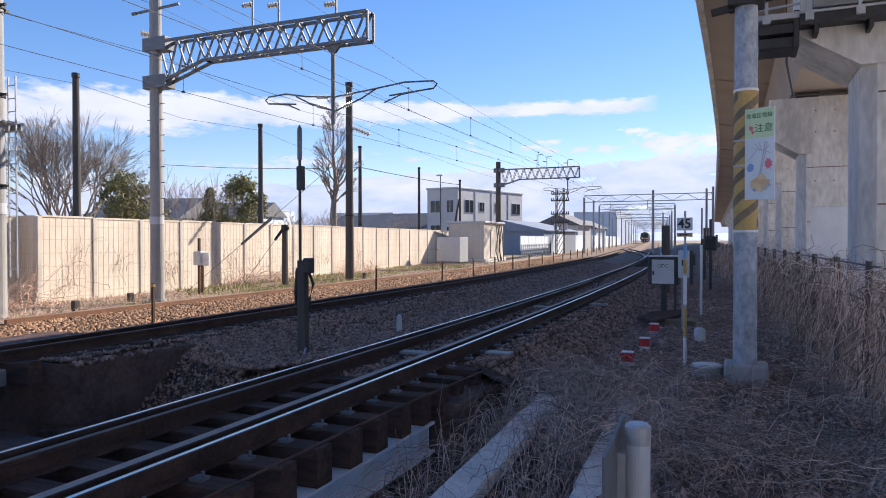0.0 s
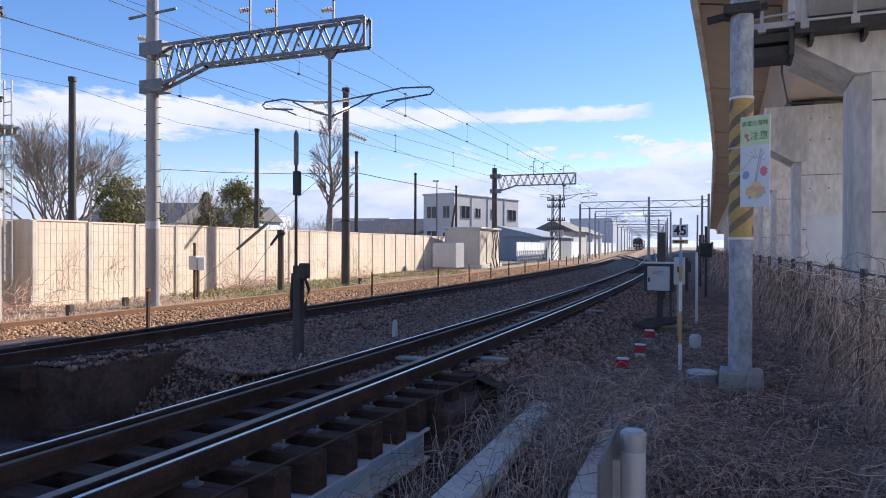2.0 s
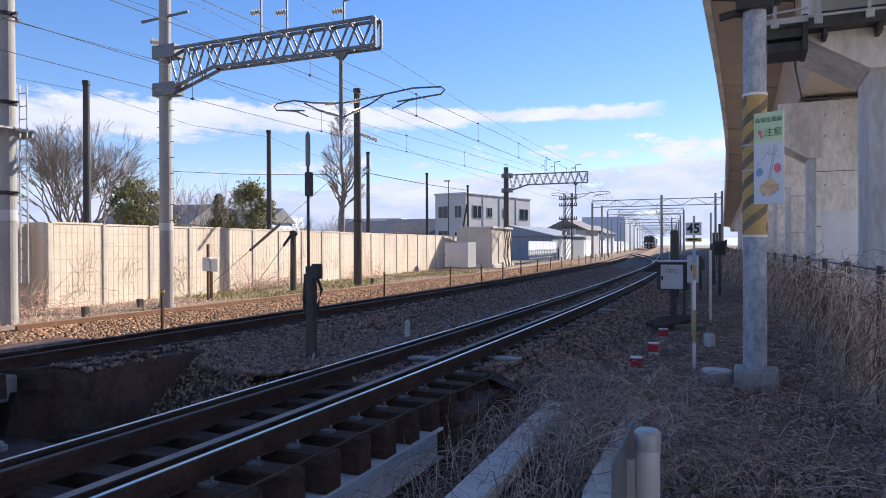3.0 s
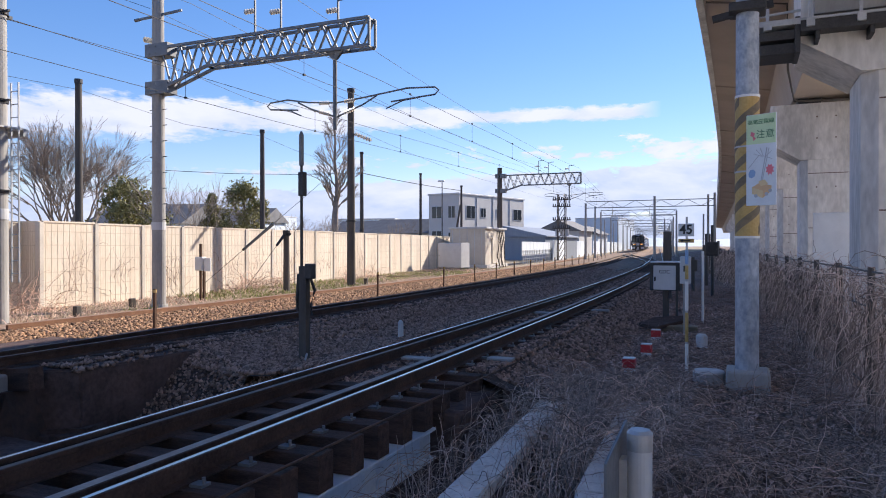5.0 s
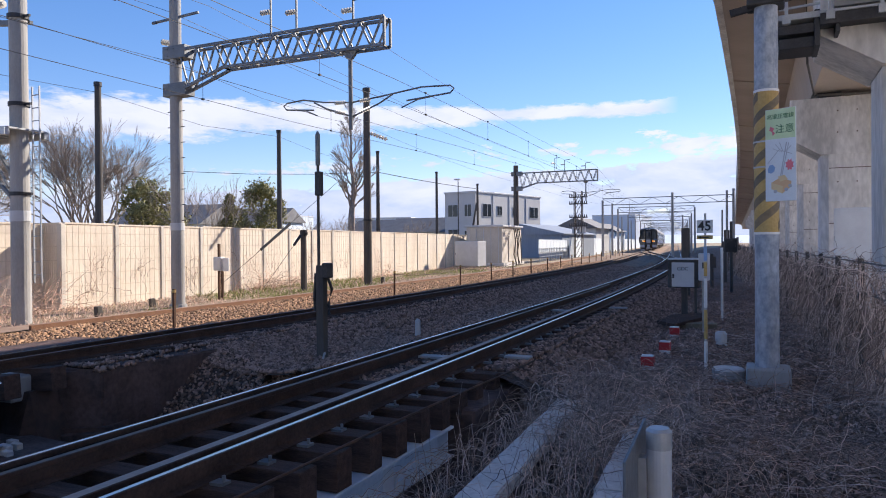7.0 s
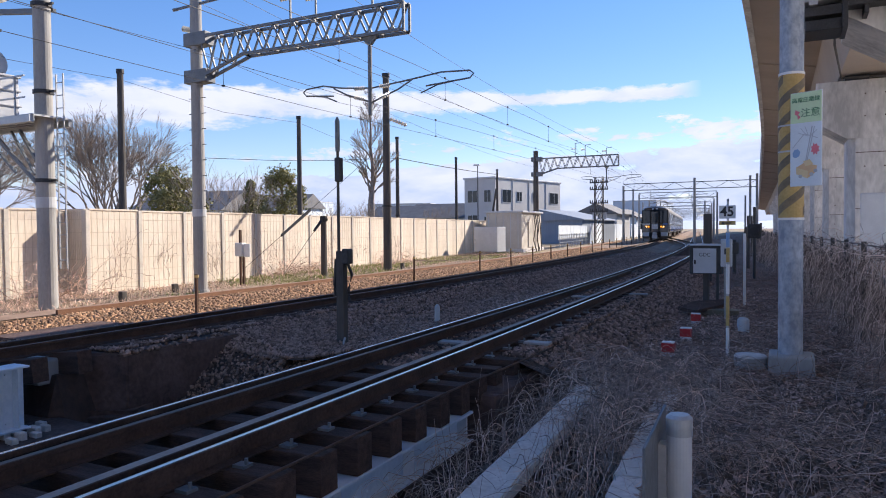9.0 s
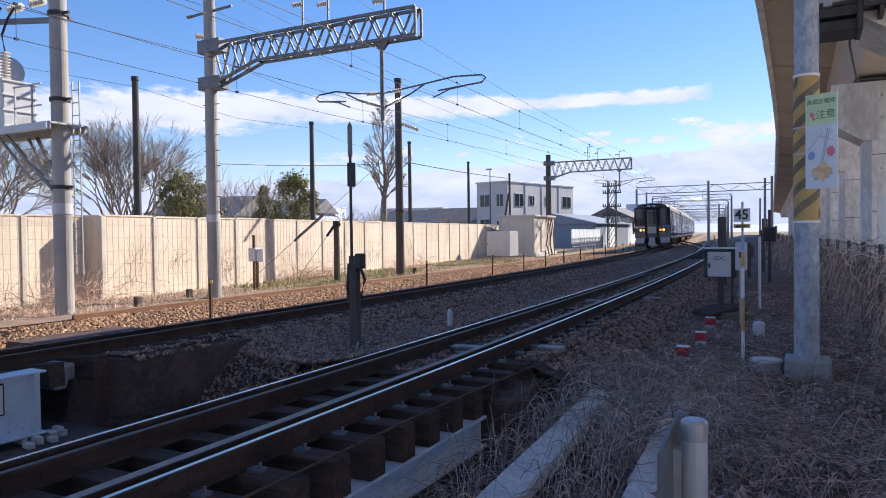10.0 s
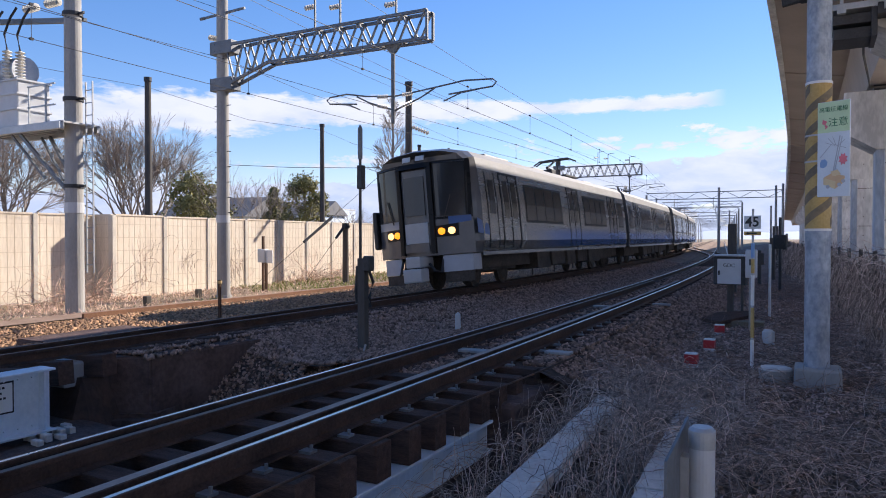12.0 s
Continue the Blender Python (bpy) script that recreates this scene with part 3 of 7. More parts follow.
def rock_cloud(name, boxes, count, size, mat, zfn, label, seed, sides=0):
    """Loose stones as one heap of real geometry."""
    rng = np.random.default_rng(seed)
    base = np.array([(1, 0, 0), (-1, 0, 0), (0, 1, 0), (0, -1, 0), (0, 0, 1), (0, 0, -1)], float)
    tri = np.array([(0, 2, 4), (2, 1, 4), (1, 3, 4), (3, 0, 4), (2, 0, 5), (1, 2, 5), (3, 1, 5), (0, 3, 5)])
    pts = []
    for (fn, x0, x1, y0, y1, share_) in boxes:
        n = int(count * share_)
        u = rng.random(n)
        yy = y0 + (y1 - y0) * u ** 1.6
        xx = rng.uniform(x0, x1, n)
        for x, y in zip(xx, yy):
            gx = (fn(y) if fn else 0.0) + x
            pts.append((gx, y, zfn(x, y)))
    pts = np.array(pts)
    n = len(pts)
    s = size * rng.uniform(0.55, 1.35, (n, 1, 1)) * rng.uniform(0.6, 1.2, (n, 6, 1))
    s *= 1 + np.clip(pts[:, 1], 0, 60)[:, None, None] / 60
    q = rng.normal(size=(n, 4))
    q /= np.linalg.norm(q, axis=1, keepdims=True)
    w, x, y, z = q.T
    rot = np.stack([1 - 2 * (y * y + z * z), 2 * (x * y - z * w), 2 * (x * z + y * w), 2 * (x * y + z * w), 1 - 2 * (x * x + z * z), 2 * (y * z - x * w), 2 * (x * z - y * w), 2 * (y * z + x * w), 1 - 2 * (x * x + y * y)], 1).reshape(n, 3, 3)
    v = np.einsum("nij,kj->nki", rot, base) * s + pts[:, None, :]
    faces = (tri[None] + 6 * np.arange(n)[:, None, None]).reshape(-1, 3)
    me = bpy.data.meshes.new(name)
    me.vertices.add(n * 6)
    me.vertices.foreach_set("co", v.reshape(-1))
    me.loops.add(faces.size)
    me.loops.foreach_set("vertex_index", faces.reshape(-1))
    me.polygons.add(len(faces))
    me.polygons.foreach_set("loop_start", np.arange(0, faces.size, 3))
    me.update(calc_edges=True)
    me.materials.append(M[mat])
    tagged(new(name, me), label, "gravel", kind="stuff")


def far_bed_z(x, y):
    """Ballast height beside the far track; x from its centre."""
    if x < -1.25:
        return -0.26 - 0.14 * min(1, (-1.25 - x) / 0.8) - 0.03 * min(1, max(0, (-2.05 - x) / 3))
    if x > 1.2:
        return -0.20 - 0.22 * min(1, (x - 1.2) / 1.0)
    return -0.20 + 0.05 * x


def near_bed_z(x, y):
    if x < -1.2:
        return -0.22 - 0.20 * min(1, (-1.2 - x) / 1.0)
    if x > 1.1:
        return -0.24 - 0.27 * min(1, (x - 1.1) / 1.1)
    return -0.20


def bed(name, fn, zfn, x0, x1, y0, y1, label):
    bm = bmesh.new()
    xs = [x0 + (x1 - x0) * i / 26 for i in range(27)]
    ys = [y0]
    while ys[-1] < y1:
        ys.append(ys[-1] + (0.25 if ys[-1] < 30 else 1.0 if ys[-1] < 60 else 6.0))
    vs = [[bm.verts.new((fn(y) + x, y, zfn(x, y) + 0.03 * noise.noise((x * 4, y * 4, 1.0)) - (0.3 if i in (0, 26) else 0))) for i, x in enumerate(xs)] for y in ys]
    for a, b in zip(vs, vs[1:]):
        for i in range(26):
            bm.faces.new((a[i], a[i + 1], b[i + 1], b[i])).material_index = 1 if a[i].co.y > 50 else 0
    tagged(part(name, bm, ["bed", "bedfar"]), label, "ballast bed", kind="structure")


def build_ballast():
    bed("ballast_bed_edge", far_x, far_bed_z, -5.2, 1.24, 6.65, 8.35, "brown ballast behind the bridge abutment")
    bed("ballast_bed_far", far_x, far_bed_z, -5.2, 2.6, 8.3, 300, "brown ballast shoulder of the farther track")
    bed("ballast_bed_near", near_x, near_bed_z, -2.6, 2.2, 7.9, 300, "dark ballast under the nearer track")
    rock_cloud("ballast_stones", [(far_x, -5.1, -0.85, 5.8, 60, 1.0)], 42000, 0.046, "ballast", lambda x, y: far_bed_z(x, y) + 0.02, "loose brown angular ballast stones", 3)
    rock_cloud("ballast_stones", [(far_x, 0.75, 2.6, 8.4, 50, 0.95), (far_x, 0.66, 1.36, 6.35, 8.5, 0.022)], 26000, 0.032, "ballastshade", lambda x, y: far_bed_z(x, y) + (0.03 if x > 1.25 else -0.01), "loose dark ballast stones in shade", 5)
    rock_cloud("ballast_stones", [(near_x, -2.7, -0.75, 8.0, 50, 0.5), (near_x, 0.75, 2.3, 8.2, 45, 0.35), (near_x, -0.5, 0.5, 7, 40, 0.15)], 42000, 0.034, "ballastshade", lambda x, y: near_bed_z(x, y) + 0.02, "loose dark ballast stones in shade", 4)


build_ballast()


def slope_z(x, y):
    """Height of the spilled ballast: level with the shoulder, then falling towards the channel."""
    fall = float(np.interp(y, (6.8, 7.2, 7.6, 7.9, 8.2, 8.5), (-1.45, -1.15, -0.85, -0.62, -0.45, -0.40)))
    lift = max(0.0, far_bed_z(x - far_x(y), y) + 0.40)
    return fall + lift * float(np.interp(y, (6.8, 8.0, 8.5), (0.2, 0.8, 1.0)))


def build_slope():
    """Ballast spilling down beside the bridge seat."""
    bm = bmesh.new()
    rows = [[bm.verts.new((x, y, slope_z(x, y) + 0.03 * noise.noise((x * 5, y * 5, 3)))) for x in [-8.0 + 0.2 * i for i in range(15)]] for y, z in ((9.6, -0.40), (9.2, -0.40), (8.9, -0.40), (8.7, -0.40), (8.5, -0.40), (8.2, -0.45), (7.9, -0.62), (7.6, -0.85), (7.2, -1.15), (6.8, -1.45))]
    for a, b in zip(rows, rows[1:]):
        for i in range(14):
            bm.faces.new((a[i], b[i], b[i + 1], a[i + 1]))
    tagged(part("ballast_slope", bm, "bed"), "dark ballast slope beside the abutment", "ballast bed", kind="structure")
    rock_cloud("ballast_stones", [(None, -7.9, -5.2, 6.9, 8.5, 1.0)], 3800, 0.03, "ballastshade", lambda x, y: slope_z(x, y) + 0.01, "loose dark ballast stones on the slope", 6)
    rock_cloud("ballast_stones", [(None, -7.9, -4.9, 8.1, 11.0, 1.0)], 6500, 0.029, "ballastshade", lambda x, y: slope_z(x, y) + 0.03, "loose dark ballast stones in shade", 7)


build_slope()


# ---- large structure ----
def wall_x(y):
    return -18.0 - 0.045 * y - 0.0008 * y * y


def build_barrier():
    """Noise barrier of cream panels between grey posts."""
    wall = thing("wall_barrier", "cream ribbed noise barrier wall with grey posts, sunlit", "barrier wall", kind="structure")
    z0, z1 = -0.75, 2.06
    ys = [-8.0 + 2.0 * i for i in range(32)]

    def panel_mesh(w):
        bm = bmesh.new()
        box(bm, 0, w, -0.05, 0.05, z0, z1)
        for k in range(9):
            u = 0.08 + (w - 0.16) * k / 8
            box(bm, u - 0.010, u + 0.010, -0.054, -0.045, z0, z1 - 0.03, 0.0, 1)
        for k in range(6):
            z = -0.2 + 0.4 * k
            box(bm, 0.02, w - 0.02, -0.056, -0.046, z - 0.007, z + 0.007, 0.0, 1)
        box(bm, 0, w, -0.075, 0.075, z1, z1 + 0.05)
        me = bpy.data.meshes.new("panel")
        bm.to_mesh(me)
        bm.free()
        me.materials.append(M["barrier"])
        me.materials.append(M["barrierline"])
        return me
    me = panel_mesh(1.86)
    pbm = bmesh.new()
    box(pbm, -0.07, 0.07, -0.09, 0.09, z0, z1 + 0.02, 0.01)
    pme = bpy.data.meshes.new("post")
    pbm.to_mesh(pme)
    pme.materials.append(M["barrierpost"])
    for a, b in zip(ys, ys[1:]):
        set_back = -0.8 if b < 14.5 else 0.0
        ax, bx = wall_x(a) + set_back, wall_x(b) + set_back
        ang = math.degrees(math.atan2(b - a, bx - ax))
        d = math.hypot(b - a, bx - ax)
        share("post", pme, wall, pose(ax, a, 0, 0, 0, ang))
        u = Vector((bx - ax, b - a, 0)) / d
        m = pose(ax + u.x * 0.075, a + u.y * 0.075, random.uniform(-0.01, 0.01), 0, 0, ang) @ Matrix.Diagonal(((d - 0.15) / 1.86, 1, 1, 1))
        share("panel", me, wall, m)
    share("post", pme, wall, pose(wall_x(ys[-1]), ys[-1], 0, 0, 0, 95))
    m = pose(wall_x(14) - 0.8, 14.02, 0, 0, 0, 0) @ Matrix.Diagonal((0.8 / 1.86, 1, 1, 1))
    share("panel", me, wall, m)
    share("post", pme, wall, pose(wall_x(14) - 0.82, 13.95, 0, 0, 0, 0))
    # sloping end of the wall
    bm = bmesh.new()
    e = ys[-1]
    poly(bm, [(wall_x(e), e, -0.75), (wall_x(e) - 0.6, e + 4.5, -0.75), (wall_x(e) - 0.6, e + 4.5, 0.2), (wall_x(e), e, 1.9)], 0.1, (-1, 0, 0))
    part("end_panel", bm, "darkconc", wall)


build_barrier()


def build_viaduct():
    """Elevated line: deck slab on a box girder, on hammerhead piers."""
    via = thing("viaduct", "tall weathered concrete railway viaduct with hammerhead piers", "viaduct", kind="structure")

    def cx(y):
        return -0.00028 * min(max(0, y - 8), 70) ** 2 - 0.0392 * max(0, y - 78)
    ys = [-40 + 6 * i for i in range(60)]

    def loft(name, prof, mat, label="", y_from=-40):
        bm = bmesh.new()
        rings = [[bm.verts.new((cx(y) + x, y, z)) for x, z in prof] for y in ys if y >= y_from]
        for a, b in zip(rings, rings[1:]):
            for i in range(len(prof)):
                j = (i + 1) % len(prof)
                bm.faces.new((a[i], a[j], b[j], b[i]))
        bm.faces.new(rings[0])
        bm.faces.new(rings[-1][::-1])
        bmesh.ops.recalc_face_normals(bm, faces=bm.faces[:])
        return part(name, bm, mat, via, label)
    loft("deck_slab", [(-1.3, 8.5), (-1.3, 8.95), (8.9, 8.95), (8.9, 8.5), (6.4, 8.1), (1.1, 8.1)], "soffit", "concrete slab soffit with warm bounce light in its colour")
    loft("box_girder", [(1.1, 8.1), (6.4, 8.1), (5.9, 6.3), (1.5, 6.3)], "soffit")
    loft("parapet", [(-1.32, 8.4), (-1.12, 8.4), (-1.12, 12.1), (-1.32, 12.1)], "concrete", "pale parapet with joints")
    loft("parapet", [(8.72, 8.4), (8.92, 8.4), (8.92, 10.0), (8.72, 10.0)], "concrete")
    jb = bmesh.new()
    box(jb, 0.028, 0.05, -0.04, 0.04, 8.40, 11.2)
    jme = bpy.data.meshes.new("parapet_rib")
    jb.to_mesh(jme)
    jme.materials.append(M["concrete"])
    for k in range(46):
        y = 6 + 4 * k
        share("parapet_rib", jme, via, pose(cx(y) - 1.365, y, 0))
    # soffit joints
    jb = bmesh.new()
    poly(jb, [(-1.3, -0.06, 8.44), (1.1, -0.06, 8.04), (1.1, -0.06, 8.12), (-1.3, -0.06, 8.52)], 0.12, (0, 1, 0))
    jme = bpy.data.meshes.new("slab_rib")
    jb.to_mesh(jme)
    jme.materials.append(M["soffit"])
    for k in range(16):
        y = 14 + 13 * k + 6.5
        share("slab_rib", jme, via, pose(cx(y), y, 0))

    def pier_mesh():
        bm = bmesh.new()
        # shaft with chamfered corners
        c = 0.22
        pts = [(1.72 + c, -0.9), (4.6 - c, -0.9), (4.6, -0.9 + c), (4.6, 0.9 - c), (4.6 - c, 0.9), (1.72 + c, 0.9), (1.72, 0.9 - c), (1.72, -0.9 + c)]
        poly(bm, [(x, y, -0.8) for x, y in pts], 5.0, (0, 0, 1))
        return bm
    for k in range(14):
        y = 14.0 + 13 * k
        p = part("pier", pier_mesh(), "concrete", via)
        p.matrix_basis = pose(cx(y), y, 0)
        bm = bmesh.new()
        poly(bm, [(0.82, -0.95, 4.75), (1.7, -0.95, 4.2), (4.62, -0.95, 4.2), (5.5, -0.95, 4.75), (5.5, -0.95, 6.05), (0.82, -0.95, 6.05)], 1.9, (0, 1, 0))
        part("crosshead", bm, "concrete", p)
        bm = bmesh.new()
        for bx in (2.0, 4.3):
            box(bm, bx - 0.35, bx + 0.35, -0.5, 0.5, 6.05, 6.3, 0.02)
        part("bearing", bm, "darksteel", p)
        if k < 4:
            # form-tie dots and pour joints
            bm = bmesh.new()
            for zz in (0.6, 1.5, 2.4, 3.3, 4.9, 5.6):
                for xx in (2.2, 2.75, 3.3, 3.85):
                    tube(bm, (xx, -0.90 - (0.05 if zz > 4.2 else 0), zz), (xx, -0.906 - (0.05 if zz > 4.2 else 0), zz), 0.025, seg=8)
            for zz in (1.95, 3.75):
                box(bm, 1.95, 4.38, -0.905, -0.895, zz - 0.012, zz + 0.012)
            part("form_tie_marks", bm, "darkconc", p)
    # steel inspection walkway at the near pier, with posts and a side channel
    bm = bmesh.new()
    box(bm, 0.18, 0.74, 12.65, 13.4, 4.72, 4.87, 0.01)
    box(bm, 0.19, 0.72, 12.70, 13.4, 4.50, 4.67, 0.01)
    box(bm, 0.70, 0.78, 12.60, 13.4, 4.48, 5.06, 0.01)
    box(bm, 0.78, 6.2, 12.55, 12.65, 4.80, 4.97)
    box(bm, 0.78, 6.2, 12.65, 13.02, 4.84, 4.88)
    for k in range(7):
        box(bm, 1.0 + 0.75 * k, 1.06 + 0.75 * k, 12.62, 13.04, 4.68, 4.84)
    walkway = part("inspection_walkway", bm, "darksteel", via, "dark grey steel inspection walkway")
    bm = bmesh.new()
    box(bm, 0.16, 0.80, 12.58, 13.4, 4.93, 5.03, 0.01)
    box(bm, 0.78, 6.2, 12.52, 12.66, 4.97, 5.005)
    part("top_flange", bm, "galv", walkway)
    bm = bmesh.new()
    for x in (0.30, 0.92, 1.62, 2.32, 3.4, 4.5, 5.6):
        bar(bm, (x, 12.6, 4.95), (x, 12.6, 6.1 if x > 0.5 else 5.3), 0.05)
        box(bm, x - 0.06, x + 0.06, 12.50, 12.62, 4.86, 4.98)
    bar(bm, (0.92, 12.6, 6.08), (5.6, 12.6, 6.08), 0.045)
    bar(bm, (0.92, 12.6, 5.55), (5.6, 12.6, 5.55), 0.035)
    bar(bm, (0.20, 12.9, 5.20), (0.80, 12.9, 5.24), 0.035)
    part("handrail", bm, "galv", walkway)
    bm = bmesh.new()
    box(bm, 1.0, 6.0, 12.9, 13.0, 5.15, 6.6)
    part("side_plate", bm, "mast", walkway)
    # drain pipe under the slab
    bm = bmesh.new()
    path_tube(bm, [(-1.1, 21.5, 8.35), (1.0, 21.5, 8.02), (1.02, 21.5, 6.2), (1.4, 25.5, 6.05), (3.5, 25.6, 6.0)], 0.03, 8)
    part("drain_pipe", bm, "darkpole", via)


build_viaduct()


def build_bridge():
    """Small girder bridges over the channel, with abutments and copings."""
    ab = thing("abutment", "dark concrete bridge abutment with a chipped edge", "abutment", kind="structure")
    bm = bmesh.new()
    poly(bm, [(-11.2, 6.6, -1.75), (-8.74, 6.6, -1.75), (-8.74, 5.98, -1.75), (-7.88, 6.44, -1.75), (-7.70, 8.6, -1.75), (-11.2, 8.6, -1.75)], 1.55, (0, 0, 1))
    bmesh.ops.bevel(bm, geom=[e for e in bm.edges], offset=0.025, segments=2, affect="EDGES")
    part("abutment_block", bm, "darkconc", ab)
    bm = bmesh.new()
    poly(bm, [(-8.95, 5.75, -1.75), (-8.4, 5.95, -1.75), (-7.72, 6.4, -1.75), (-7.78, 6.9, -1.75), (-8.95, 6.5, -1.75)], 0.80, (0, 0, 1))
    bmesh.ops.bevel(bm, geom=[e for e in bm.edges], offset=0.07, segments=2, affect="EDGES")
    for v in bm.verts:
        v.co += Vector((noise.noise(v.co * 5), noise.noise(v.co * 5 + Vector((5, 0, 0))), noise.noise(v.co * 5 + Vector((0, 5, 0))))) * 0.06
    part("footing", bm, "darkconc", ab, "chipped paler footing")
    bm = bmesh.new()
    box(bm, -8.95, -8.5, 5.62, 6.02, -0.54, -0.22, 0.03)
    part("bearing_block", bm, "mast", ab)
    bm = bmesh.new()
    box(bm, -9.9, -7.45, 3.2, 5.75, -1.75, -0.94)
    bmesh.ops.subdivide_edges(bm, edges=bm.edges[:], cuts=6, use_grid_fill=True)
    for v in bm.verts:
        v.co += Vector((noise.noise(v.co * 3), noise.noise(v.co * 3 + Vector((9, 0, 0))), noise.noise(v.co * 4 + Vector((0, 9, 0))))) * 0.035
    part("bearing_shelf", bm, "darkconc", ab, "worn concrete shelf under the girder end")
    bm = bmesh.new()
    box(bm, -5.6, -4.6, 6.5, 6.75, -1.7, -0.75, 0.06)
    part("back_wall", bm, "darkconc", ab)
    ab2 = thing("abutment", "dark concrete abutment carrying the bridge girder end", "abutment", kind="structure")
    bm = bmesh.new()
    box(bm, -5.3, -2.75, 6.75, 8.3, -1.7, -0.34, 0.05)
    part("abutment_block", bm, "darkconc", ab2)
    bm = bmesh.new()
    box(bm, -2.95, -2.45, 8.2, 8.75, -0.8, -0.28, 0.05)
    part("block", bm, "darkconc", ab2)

    def girder(name, x, y0, y1, ztop, zbot, label):
        g = thing(name, label, "bridge girder", "bridge girders")
        bm = bmesh.new()
        box(bm, x - 0.012, x + 0.012, y0, y1, zbot, ztop)
        part("web", bm, "girder", g)
        for nm, z in (("top_flange", ztop), ("bottom_flange", zbot - 0.025)):
            bm = bmesh.new()
            box(bm, x - 0.14, x + 0.14, y0, y1, z, z + 0.025, 0.005)
            part(nm, bm, "girder", g)
        n = int((y1 - y0) / 1.1)
        for k in range(n + 1):
            y = y1 - 0.12 - 1.1 * k
            bm = bmesh.new()
            box(bm, x + 0.012, x + 0.12, y - 0.01, y + 0.01, zbot, ztop)
            part("stiffener", bm, "girder", g)
        bm = bmesh.new()
        for k in range(int((y1 - y0) / 0.16)):
            y = y1 - 0.05 - 0.16 * k
            for z in (zbot + 0.06, ztop - 0.06):
                tube(bm, (x + 0.012, y, z), (x + 0.028, y, z), 0.014, 0.008, 6)
        tagged(part("rivets", bm, "girder", g), kind="stuff")
        return g
    girder("bridge_girder", -3.03, -14, 6.50, -0.475, -0.74, "pale blue riveted steel girder under the sleepers")
    girder("bridge_girder", -4.83, -14, 6.5, -0.475, -1.05, "pale blue riveted steel girder under the sleepers")
    g = girder("bridge_girder", -7.97, -14, 5.08, -0.14, -0.82, "pale grey riveted girder with a builder's plate")
    girder("bridge_girder", -9.95, -14, 5.32, -0.40, -1.22, "pale grey riveted girder with a builder's plate")
    bm = bmesh.new()
    box(bm, -7.957, -7.944, 4.08, 4.66, -0.56, -0.20, 0.004)
    plate = part("builders_plate", bm, "black", g)
    bm = bmesh.new()
    box(bm, -7.944, -7.940, 4.10, 4.64, -0.54, -0.22)
    face = part("plate_face", bm, "white", plate)
    bm = bmesh.new()
    for k in range(5):
        z = -0.265 - 0.058 * k
        w = (0.40, 0.34, 0.42, 0.30, 0.22)[k]
        n = (9, 7, 10, 6, 5)[k]
        for i in range(n):
            u = 4.37 - w / 2 + w * i / n
            box(bm, -7.940, -7.937, u, u + 0.62 * w / n, z - 0.012, z + 0.012)
    tagged(part("plate_lines", bm, "black", face), kind="stuff")
    # bearing shoe and rubble
    bm = bmesh.new()
    for k in range(9):
        u = random.random()
        box(bm, -8.2 + 0.4 * u, -8.06 + 0.4 * u, 4.75 + 0.07 * k, 4.83 + 0.07 * k, -0.97, -0.88 + 0.04 * random.random(), 0.015)
    tagged(part("rubble", bm, "coping"), "pale broken concrete rubble by the bearing", "rubble", kind="stuff")
    # copings along the channel side
    for x, w, y0, y1, z in ((-1.66, 0.29, -2.0, 8.0, -0.42), (-0.78, 0.235, -2.0, 8.35, -0.42)):
        cop = thing("coping", "narrow lichened concrete coping along a ditch", "coping", "ditch copings", kind="structure", at=(x, 0, 0), turn=3.0)
        y = y0
        while y < y1 - 0.05:
            ln = min(2.4, y1 - y)
            bm = bmesh.new()
            dx = random.uniform(-0.012, 0.012)
            box(bm, dx - w / 2, dx + w / 2, y, y + ln - 0.014, z - 0.11, z + random.uniform(-0.012, 0.012))
            bmesh.ops.subdivide_edges(bm, edges=[e for e in bm.edges if e.calc_length() > 0.6], cuts=9)
            bmesh.ops.bevel(bm, geom=[e for e in bm.edges if e.calc_face_angle(0) > 0.5], offset=0.014, segments=2, affect="EDGES")
            for v in bm.verts:
                v.co += Vector((noise.noise(v.co * 7), 0, noise.noise(v.co * 6 + Vector((3, 0, 0))))) * 0.012
            part("coping_block", bm, "coping", cop)
            y += ln
        # the wall's dark colour stands for the shade down in the ditch
        bm = bmesh.new()
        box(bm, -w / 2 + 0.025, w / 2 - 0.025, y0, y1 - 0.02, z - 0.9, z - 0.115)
        part("ditch_wall", bm, "darkconc", cop, "concrete wall under the coping, ditch shade in its dark colour")
    # cable pipe beside the sleepers
    bm = bmesh.new()
    path_tube(bm, [(-2.93 + 0.012 * math.sin(k) + 0.014 * max(0, k - 8), -3 + 0.8 * k, -0.125 - 0.01 * max(0, k - 10)) for k in range(16)], 0.011, 6)
    tagged(part("cable_pipe", bm, "rust"), "thin rusty conduit along the sleeper ends", "pipe")


build_bridge()


